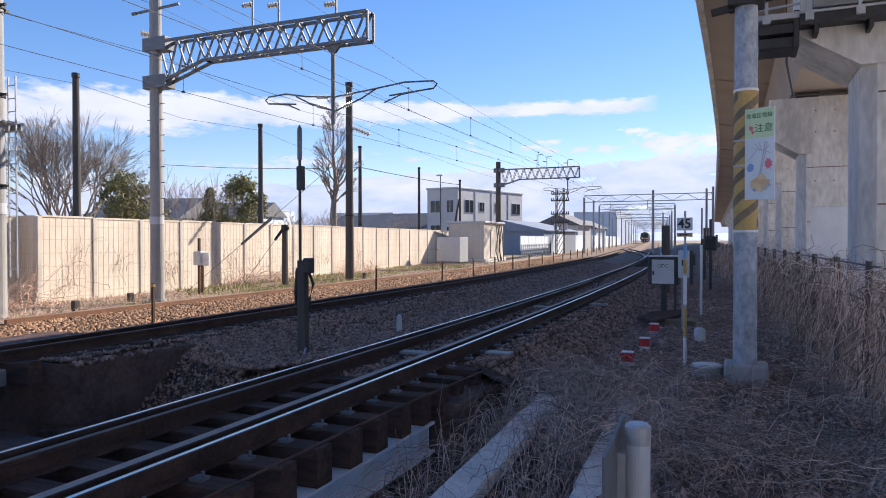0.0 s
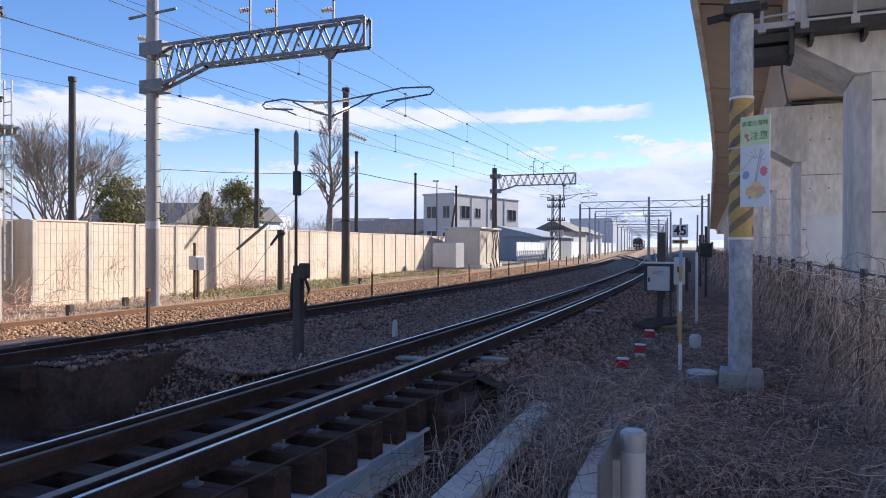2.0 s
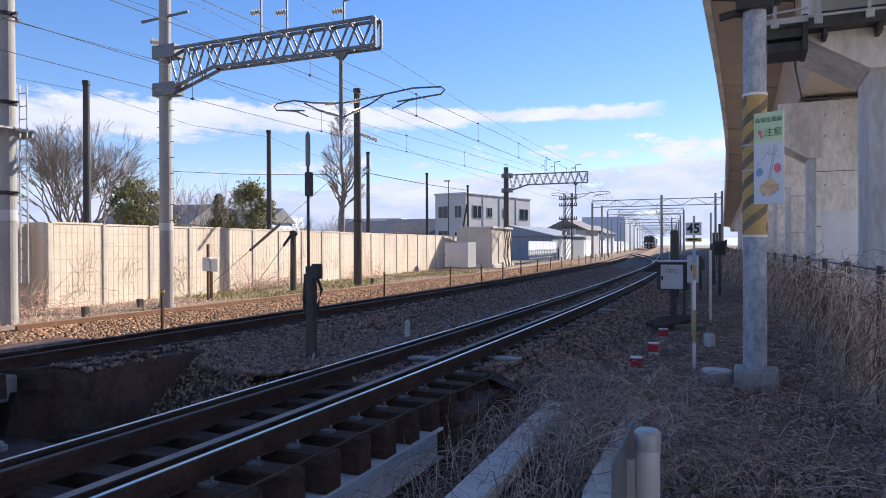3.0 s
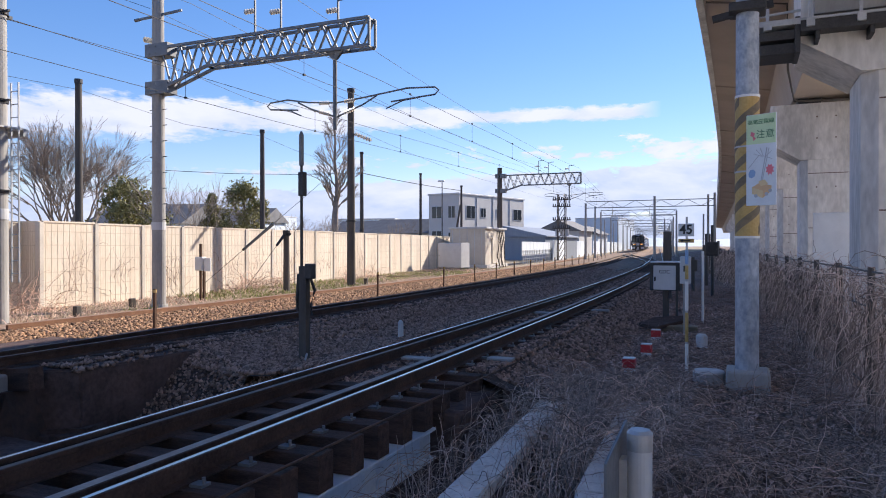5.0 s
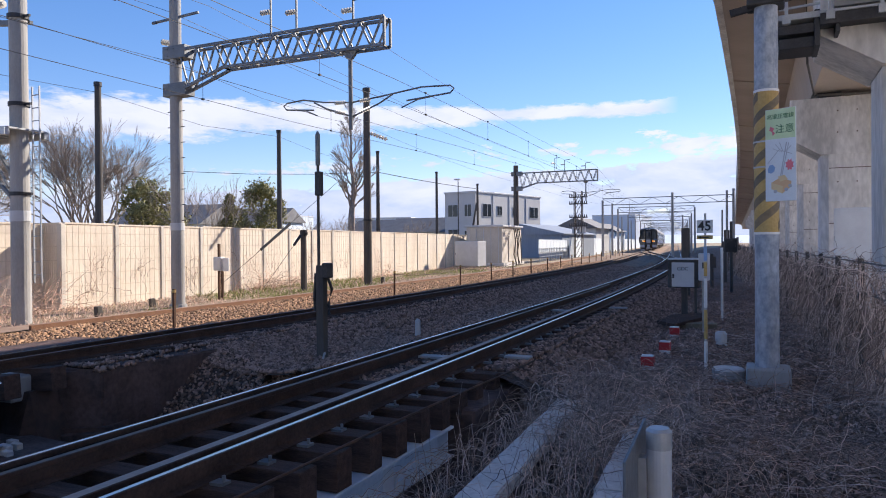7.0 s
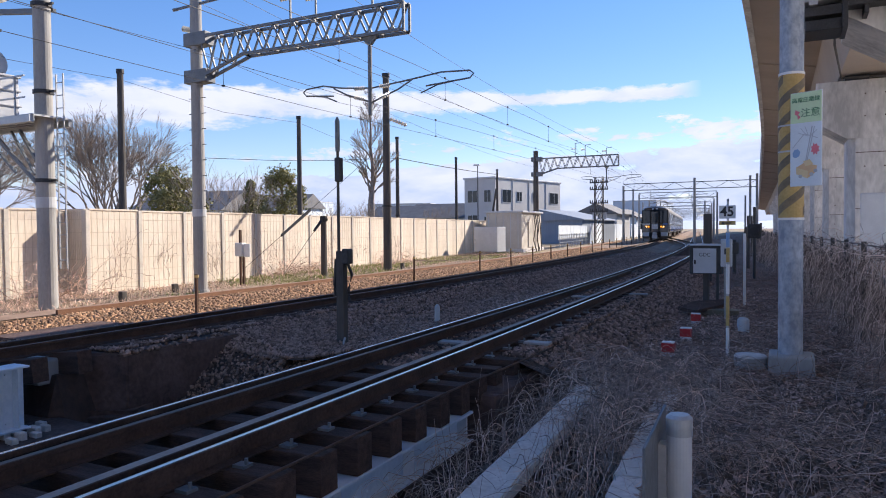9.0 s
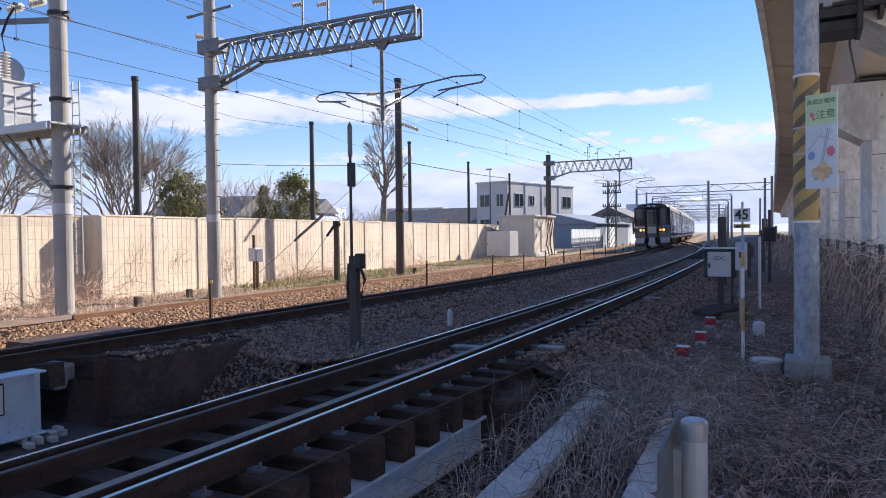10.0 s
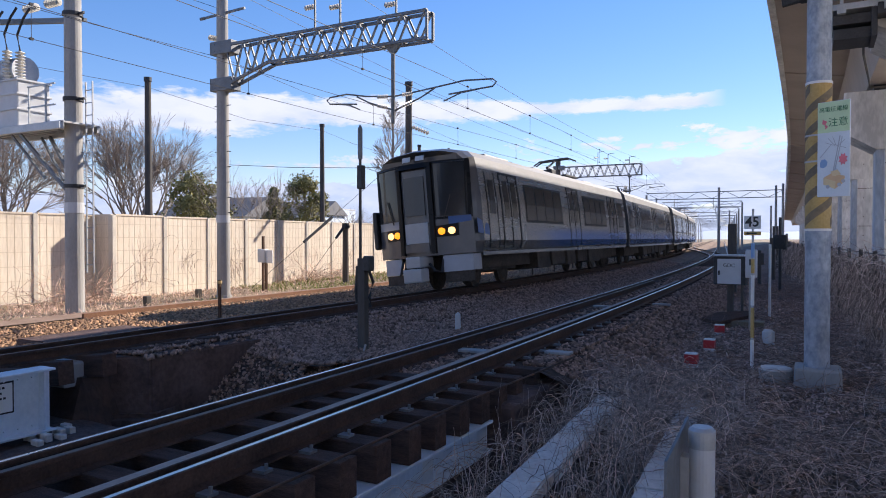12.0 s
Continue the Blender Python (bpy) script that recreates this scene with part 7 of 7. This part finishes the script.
    for _ in range(120):
        y = rng.choice((14.6, 15.2, 16.9, 18.8, 19.6, 22.4, 23.3, 24.6, 27.5, 31.0, 35.5)) + rng.gauss(0, 0.3)
        p = Vector((wall_x(y) + 0.11, y, rng.uniform(-0.4, 0.9)))
        pts = [p]
        d = Vector((0, rng.gauss(0, 0.5), 1)).normalized()
        for _k in range(rng.randint(5, 10)):
            d = (d + Vector((0, rng.gauss(0, 0.35), rng.gauss(-0.05, 0.3)))).normalized()
            p = p + d * rng.uniform(0.08, 0.15)
            pts.append(Vector((wall_x(p.y) + rng.uniform(0.10, 0.16), p.y, max(-0.45, min(p.z, 2.0)))))
        climb.append((pts, rng.uniform(0.004, 0.009)))
    strands("wall_vines", climb, "vinedark", "thin brown creeper stems climbing the barrier", 0.006)
    strands("verge_stems", out, "vine", "straw-coloured dry stems along the wall", 0.008)
    strands("verge_grass", green, "grass", "patches of green spring grass below the wall", 0.008)


build_vines()


# ---- train ----
CAR = 18.7


def section(z_lo=0.95):
    """Half outline of the car body: half width and height."""
    return [(1.40, z_lo), (1.475, 1.25), (1.475, 2.35), (1.42, 3.20), (1.37, 3.50), (1.20, 3.68), (0.78, 3.78), (0.0, 3.82)]


def loft_body(bm, stations):
    rings = []
    for y, sx, zoff, top in stations:
        half = section()
        ring = []
        for x, z in half:
            zz = 0.95 + (z - 0.95) * top
            ring.append((x * sx, zz))
        ring = ring + [(-x, z) for x, z in ring[-2::-1]]
        rings.append([bm.verts.new((x, y + zoff * (x / 1.475) ** 2, z)) for x, z in ring])
    n = len(rings[0])
    for a, b in zip(rings, rings[1:]):
        for i in range(n - 1):
            f = bm.faces.new((a[i], b[i], b[i + 1], a[i + 1]))
            zc = (a[i].co.z + a[i + 1].co.z) / 2
            f.material_index = 2 if b[i].co.y < 0.95 else 1 if zc > 3.3 else 0
        bm.faces.new((a[n - 1], b[n - 1], b[0], a[0]))
    bm.faces.new(rings[0]).material_index = 2
    bm.faces.new(rings[-1][::-1])
    bmesh.ops.recalc_face_normals(bm, faces=bm.faces[:])


def side_x(z):
    h = section()
    for (x0, z0), (x1, z1) in zip(h, h[1:]):
        if z0 <= z <= z1:
            return x0 + (x1 - x0) * (z - z0) / (z1 - z0)
    return 1.3


def tall(z):
    """The car is taller than its first drawing above the waist."""
    return z if z < 1.5 else 1.5 + (z - 1.5) * 1.09


def side_panel(bm, s, y0, y1, z0, z1, out=0.004, thick=0.02):
    z0, z1 = tall(z0), tall(z1)
    zs = [z0] + [z for z in (1.25, 2.35, 3.20) if z0 < z < z1] + [z1]
    a = [[bm.verts.new((s * (side_x(z) + out), y, z)) for z in zs] for y in (y0, y1)]
    b = [[bm.verts.new((s * (side_x(z) + out - thick), y, z)) for z in zs] for y in (y0, y1)]
    for i in range(len(zs) - 1):
        bm.faces.new((a[0][i], a[1][i], a[1][i + 1], a[0][i + 1]))
        for k in (0, 1):
            bm.faces.new((a[k][i], a[k][i + 1], b[k][i + 1], b[k][i]))
    for i in (0, len(zs) - 1):
        bm.faces.new((a[0][i], a[1][i], b[1][i], b[0][i]))
    bmesh.ops.recalc_face_normals(bm, faces=bm.faces[:])


def build_car(cab, label, pantograph=False):
    t = thing("railcar", label, "train car", "cars of the train")
    bm = bmesh.new()
    if cab:
        loft_body(bm, [(0.0, 0.93, 0.55, 0.965), (0.25, 0.97, 0.45, 0.99), (0.8, 1.0, 0.1, 1.0), (CAR - 0.3, 1.0, 0, 1.0)])
    else:
        loft_body(bm, [(0.25, 1.0, 0, 1.0), (CAR - 0.3, 1.0, 0, 1.0)])
    part("body", bm, ["trainsteel", "trainroof", "trainface"], t, "brushed stainless body with a grey roof")
    doors = (3.05, 9.65, 15.85)
    for s in (1, -1):
        for y in doors:
            bm = bmesh.new()
            side_panel(bm, s, y - 0.68, y + 0.68, 1.02, 3.0, -0.012, 0.03)
            bm2 = bmesh.new()
            for a, b in ((-0.72, -0.66), (0.66, 0.72), (-0.012, 0.012)):
                side_panel(bm2, s, y + a, y + b, 1.02, 3.02, 0.014, 0.03)
            side_panel(bm2, s, y - 0.72, y + 0.72, 3.0, 3.05, 0.014, 0.03)
            door = part("door", bm2, "trainblack", t)
            part("door_leaf", bm, "trainsteel", door)
            for a, b in ((-0.50, -0.14), (0.14, 0.50)):
                bm = bmesh.new()
                side_panel(bm, s, y + a, y + b, 1.85, 2.85, 0.006)
                part("door_window", bm, "trainglass", door)
        for y0, y1, n in ((4.35, 8.05, 4), (11.05, 14.5, 4), (17.0, 17.9, 1)) + (() if cab else ((0.7, 1.7, 1),)):
            bm = bmesh.new()
            side_panel(bm, s, y0 - 0.05, y1 + 0.05, 1.78, 2.86, 0.004)
            band = part("window_frame", bm, "trainblack", t)
            for k in range(n):
                a = y0 + (y1 - y0) * k / n + 0.045
                b = y0 + (y1 - y0) * (k + 1) / n - 0.045
                bm = bmesh.new()
                side_panel(bm, s, a, b, 1.84, 2.80, 0.010)
                part("window", bm, "trainglass", band)
            bm = bmesh.new()
            side_panel(bm, s, y0 - 0.05, y1 + 0.05, 1.77, 1.80, 0.008)
            part("window_sill", bm, "trainblack", t)
        # blue sweep along the side
        bm = bmesh.new()
        if cab:
            pts = [(3.80, 1.03), (7.0, 1.03), (CAR - 0.5, 1.03), (CAR - 0.5, 1.74), (9.0, 1.74), (6.0, 1.74), (3.81, 1.74)]
        else:
            pts = [(0.4, 1.03), (CAR - 0.5, 1.03), (CAR - 0.5, 1.70), (0.4, 1.74)]
        lower = [p for p in pts if p[1] < 1.2]
        upper = sorted([p for p in pts if p[1] > 1.2] + ([pts[0]] if cab else []))
        for k in range(40):
            ya = pts[0][0] + (CAR - 0.5 - pts[0][0]) * k / 40
            yb = pts[0][0] + (CAR - 0.5 - pts[0][0]) * (k + 1) / 40
            col = []
            for y in (ya, yb):
                z1 = float(np.interp(y, [p[0] for p in upper], [p[1] for p in upper]))
                z0 = float(np.interp(y, [p[0] for p in lower], [p[1] for p in lower]))
                col.append([bm.verts.new((s * (side_x(z) + 0.006), y, z)) for z in (z0, max(z0, min(z1, 1.25)), max(z0, z1))])
            for i in range(2):
                q = (col[0][i], col[1][i], col[1][i + 1], col[0][i + 1])
                bm.faces.new(q if s > 0 else q[::-1])
        part("blue_stripe", bm, "sweep" if cab else "sweepfull", t)
        if cab:
            bm = bmesh.new()
            side_panel(bm, s, 1.35, 1.95, 1.05, 2.98, 0.004)
            bm2 = bmesh.new()
            side_panel(bm2, s, 1.30, 1.34, 1.05, 3.0, 0.012, 0.03)
            side_panel(bm2, s, 1.96, 2.00, 1.05, 3.0, 0.012, 0.03)
            cd = part("cab_door", bm2, "trainblack", t)
            part("door_leaf", bm, "trainsteel", cd)
            bm = bmesh.new()
            side_panel(bm, s, 1.46, 1.84, 1.95, 2.80, 0.012)
            part("door_window", bm, "trainglass", cd)
            bm = bmesh.new()
            vs = [bm.verts.new((s * (side_x(z) * k + 0.006), y, z)) for y, z, k in ((0.55, 1.46, 0.99), (1.28, 1.40, 1.0), (1.28, 1.68, 1.0), (0.55, 1.86, 0.985))]
            bm.faces.new(vs if s > 0 else vs[::-1])
            part("blue_patch", bm, "trainblue", t)
    # underframe, bogies and equipment
    for k, yb in enumerate((3.0, 15.7)):
        bm = bmesh.new()
        for s in (-1, 1):
            box(bm, s * 0.82 - 0.09, s * 0.82 + 0.09, yb - 1.5, yb + 1.5, 0.42, 0.72, 0.03)
        box(bm, -0.8, 0.8, yb - 0.25, yb + 0.25, 0.45, 0.85, 0.03)
        bogie = part("bogie", bm, "under", t)
        for dy in (-1.05, 1.05):
            for s in (-1, 1):
                bm = bmesh.new()
                tube(bm, (s * 0.50, yb + dy, 0.43), (s * 0.63, yb + dy, 0.43), 0.43, seg=24)
                tube(bm, (s * 0.63, yb + dy, 0.43), (s * 0.68, yb + dy, 0.43), 0.34, 0.30, seg=24)
                part("wheel", bm, "under", bogie)
    boxes = [(5.6, 6.9, 0.34), (7.1, 8.6, 0.40), (8.9, 10.0, 0.36), (10.3, 11.6, 0.42), (11.9, 13.6, 0.36)]
    for k, (a, b, z) in enumerate(boxes):
        bm = bmesh.new()
        box(bm, -1.28, 1.28, a, b, z, 0.95, 0.03)
        part("equipment_case", bm, "under", t)
    for s in (-1, 1):
        bm = bmesh.new()
        box(bm, s * 1.38 - 0.03, s * 1.38 + 0.03, 0.9 if cab else 0.5, CAR - 0.4, 0.86, 0.96)
        part("side_sill", bm, "trainface", t)
    bm = bmesh.new()
    box(bm, -1.0, 1.0, 1.2, CAR - 0.8, 0.5, 0.94, 0.02)
    part("centre_sill", bm, "under", t)
    # roof equipment
    for a, b, hh in ((3.2, 5.2, 0.17), (7.6, 8.8, 0.16), (14.2, 15.4, 0.16)):
        bm = bmesh.new()
        box(bm, -0.72, 0.72, a, b, 3.74, 3.77 + hh, 0.06)
        part("roof_unit", bm, "trainroof", t)
    if pantograph:
        bm = bmesh.new()
        box(bm, -0.8, 0.8, 11.3, 12.9, 3.90, 3.96)
        for s in (-1, 1):
            for yy in (11.4, 12.8):
                tube(bm, (s * 0.6, yy, 3.76), (s * 0.6, yy, 3.96), 0.06, seg=8)
        box(bm, -0.45, 0.45, 10.6, 11.1, 3.78, 4.16, 0.03)
        bar(bm, (0, 12.8, 3.95), (0, 11.4, 4.34), 0.09)
        bar(bm, (0, 11.4, 4.32), (0, 12.5, 4.70), 0.06)
        for yy in (12.35, 12.65):
            bar(bm, (-0.62, yy, 4.74), (0.62, yy, 4.74), 0.09, 0.06)
            for q in (-1, 1):
                bar(bm, (q * 0.62, yy, 4.74), (q * 0.88, yy, 4.60), 0.05)
        part("pantograph", bm, "darksteel", t)
    if not cab:
        for yy in (0.05, CAR - 0.22):
            bm = bmesh.new()
            box(bm, -0.6, 0.6, yy - 0.1, yy + 0.3, 1.0, 3.2, 0.05)
            part("gangway", bm, "black", t)
        return t
    bm = bmesh.new()
    box(bm, -0.6, 0.6, CAR - 0.35, CAR + 0.05, 1.0, 3.2, 0.05)
    part("gangway", bm, "black", t)

    # front face: curved band panels in front of the body end
    def fy(x, lift=0.0):
        return 0.55 * (x / 1.475) ** 2 * 0.93 - 0.02 - lift

    def front_panel(bm, x0, x1, z0, z1, lift, n=6, z0b=None, z1b=None, thick=0.03):
        """A panel bent to the front; heights may differ from one side to the other."""
        z0b = z0 if z0b is None else z0b
        z1b = z1 if z1b is None else z1b
        z0, z1, z0b, z1b = tall(z0), tall(z1), tall(z0b), tall(z1b)
        rows = []
        for i in range(n + 1):
            u = i / n
            x = x0 + (x1 - x0) * u
            y = fy(x, lift)
            rows.append([bm.verts.new((x, y, z0 + (z0b - z0) * u)), bm.verts.new((x, y + 0.03 * ((z1 - 2.2) if z1 > 2.2 else 0), z1 + (z1b - z1) * u)),
                         bm.verts.new((x, y + thick + 0.03 * ((z1 - 2.2) if z1 > 2.2 else 0), z1 + (z1b - z1) * u)), bm.verts.new((x, y + thick, z0 + (z0b - z0) * u))])
        for a, b in zip(rows, rows[1:]):
            for i in range(4):
                j = (i + 1) % 4
                bm.faces.new((a[i], b[i], b[j], a[j]))
        bm.faces.new(rows[0])
        bm.faces.new(rows[-1][::-1])
        bmesh.ops.recalc_face_normals(bm, faces=bm.faces[:])
    bm = bmesh.new()
    front_panel(bm, -1.42, 1.42, 0.95, 1.85, 0.05, 18)
    face = part("front_lower_panel", bm, "trainface", t, "grey painted front lower panel")
    bm = bmesh.new()
    front_panel(bm, -1.41, 1.41, 1.85, 3.26, 0.05, 18)
    upper = part("front_upper_panel", bm, "trainblack", t, "gloss black front window surround")
    for s in (-1, 1):
        bm = bmesh.new()
        x0, x1 = sorted((s * 0.56, s * 1.30))
        front_panel(bm, x0, x1, 1.92, 3.20, 0.062, 8)
        w = part("windscreen", bm, "trainglass", t)
        bm = bmesh.new()
        bar(bm, (s * 0.75, fy(0.75, 0.10), 1.86), (s * 0.95, fy(0.95, 0.10) + 0.02, 2.5), 0.025)
        part("wiper", bm, "black", w)
        bm = bmesh.new()
        x0, x1 = sorted((s * 0.50, s * 1.08))
        front_panel(bm, x0, x1, 1.42, 1.69, 0.06, 6, *((1.42, 1.73) if s > 0 else (1.42, 1.69)))
        part("lamp_surround", bm, "trainblack", face)
        for xx, mt in ((0.66, "lamp_amber"), (0.91, "lamp_warm")):
            bm = bmesh.new()
            yy = fy(xx, 0.085)
            tube(bm, (s * xx, yy + 0.05, 1.565), (s * xx, yy - 0.01, 1.565), 0.095, 0.09, 20)
            tube(bm, (s * xx, yy - 0.01, 1.565), (s * xx, yy - 0.035, 1.565), 0.09, 0.045, 20)
            part("headlight", bm, mt, face)
        bm = bmesh.new()
        x0, x1 = sorted((s * (0.55 if s < 0 else 0.85), s * 1.38))
        front_panel(bm, x0, x1, 1.71, 1.90, 0.058, 8, *((1.76, 1.90) if s > 0 else (1.71, 1.90)))
        part("front_swoosh", bm, "doorgrey" if s < 0 else "trainblue", face)
        bm = bmesh.new()
        x0, x1 = sorted((s * 1.33, s * 1.42))
        front_panel(bm, x0, x1, 1.90, 3.24, 0.056, 3)
        part("corner_pillar", bm, "trainblack", t)
        bm = bmesh.new()
        x0, x1 = sorted((s * 0.54, s * 1.32))
        front_panel(bm, x0, x1, 3.20, 3.225, 0.075, 6)
        part("screen_trim", bm, "darksteel", w)
        bm = bmesh.new()
        front_panel(bm, x0, x1, 1.90, 1.925, 0.075, 6)
        part("screen_trim", bm, "darksteel", w)
        # corner hoods, sides of the front
        bm = bmesh.new()
        if s > 0:
            bar(bm, (1.34, 0.40, 1.30), (1.28, 0.36, 1.80), 0.07)
            part("corner_handle", bm, "doorgrey", t)
            bm = bmesh.new()
            bar(bm, (1.40, 0.40, 1.95), (1.36, 0.44, 2.55), 0.05)
            part("mirror", bm, "black", t)
        else:
            box(bm, s * 1.52 - 0.07, s * 1.52 + 0.07, 0.28, 0.52, 1.25, 2.30, 0.05)
            part("corner_hood", bm, "black", t)
        bm = bmesh.new()
        bar(bm, (s * 1.30, 0.30, 1.95), (s * 1.32, 0.36, 3.1), 0.05)
        part("grab_rail", bm, "trainblack", t)
        # skirts
        bm = bmesh.new()
        x0, x1 = sorted((s * 0.62, s * 1.32))
        front_panel(bm, x0, x1, 0.50, 0.93, 0.0, 5)
        part("skirt", bm, "skirt", t)
        bm = bmesh.new()
        front_panel(bm, x0, x1, 0.22, 0.49, -0.05, 5)
        part("snow_plough", bm, "under", t)
        bm = bmesh.new()
        box(bm, s * 1.30 - 0.02, s * 1.30 + 0.02, 0.45, 0.95, 0.50, 0.93, 0.01)
        part("side_skirt", bm, "skirt", t)
    # gangway door with its frame
    bm = bmesh.new()
    front_panel(bm, -0.52, -0.40, 1.0, 3.22, 0.16, 2, thick=0.14)
    front_panel(bm, 0.40, 0.52, 1.0, 3.22, 0.16, 2, thick=0.14)
    front_panel(bm, -0.52, 0.52, 3.12, 3.24, 0.14, 4, thick=0.14)
    gf = part("gangway_frame", bm, "trainblack", t)
    bm = bmesh.new()
    front_panel(bm, -0.38, 0.38, 1.08, 3.08, 0.09, 4)
    gd = part("gangway_door", bm, "trainface", gf)
    bm = bmesh.new()
    front_panel(bm, -0.34, 0.34, 1.30, 1.80, 0.115, 4)
    part("door_panel", bm, "doorgrey", gd)
    bm = bmesh.new()
    front_panel(bm, -0.30, 0.30, 1.98, 2.92, 0.125, 4)
    part("door_window", bm, "trainglass", gd)
    bm = bmesh.new()
    front_panel(bm, -0.36, 0.36, 1.06, 1.26, 0.15, 4)
    part("foot_plate", bm, "trainface", gd)
    # coupler
    bm = bmesh.new()
    box(bm, -0.22, 0.22, -0.45, 0.3, 0.66, 0.95, 0.03)
    box(bm, -0.27, 0.27, -0.55, -0.1, 0.28, 0.64, 0.04)
    part("coupler", bm, "doorgrey", t)
    for s in (-1, 1):
        bm = bmesh.new()
        path_tube(bm, [(s * 0.3, -0.1, 0.75), (s * 0.5, -0.2, 0.55), (s * 0.62, -0.05, 0.5), (s * 0.6, 0.1, 0.85)], 0.035, 8)
        part("jumper_hose", bm, "black", t)
    for k in (-0.2, 0.2):
        bm = bmesh.new()
        front_panel(bm, k - 0.12, k + 0.12, 3.31, 3.43, 0.035, 3)
        part("marker_light", bm, "greybox", t)
    for xx in (0.0, 0.5):
        bm = bmesh.new()
        tube(bm, (xx, 1.2, 3.72), (xx, 1.2, 3.90), 0.05, 0.03, 10)
        part("horn_cover", bm, "darksteel", t)
    return t


cars = [build_car(True, "brushed stainless lead car with a black front and lit lamps", True),
        build_car(False, "brushed stainless middle car with a blue lower band"),
        build_car(False, "brushed stainless middle car with a blue lower band"),
        build_car(False, "brushed stainless rear car with a blue lower band", True)]


def track_point(s):
    """Point of the far track's centre line at length s from y = 0."""
    y = s
    for _ in range(6):
        n = 60
        ln = 0.0
        px, py = far_x(0), 0.0
        for k in range(1, n + 1):
            yy = y * k / n
            xx = far_x(yy)
            ln += math.hypot(xx - px, yy - py)
            px, py = xx, yy
        y += s - ln
    return Vector((far_x(y), y, -CANT / 2))


def motions():
    """The train comes along the far track towards the viewer."""
    times = [0.5 * k for k in range(25)]
    for k, car in enumerate(cars):
        rows = []
        for t in times:
            s = TRAIN_END + TRAIN_SPEED * (12.0 - t) + CAR * k
            a, b = track_point(s + 3.0), track_point(s + 15.7)
            u = (b - a).normalized()
            p = a - u * 3.0
            lean = -5.4 * min(1.0, max(0.0, (68.0 - s) / 38.0))
            rows.append((t, pose(p.x, p.y, p.z, 0, lean, math.degrees(math.atan2(-u.x, u.y)))))
        walk(car, rows)


TRAIN_END, TRAIN_SPEED = 16.05, 21.58
motions()
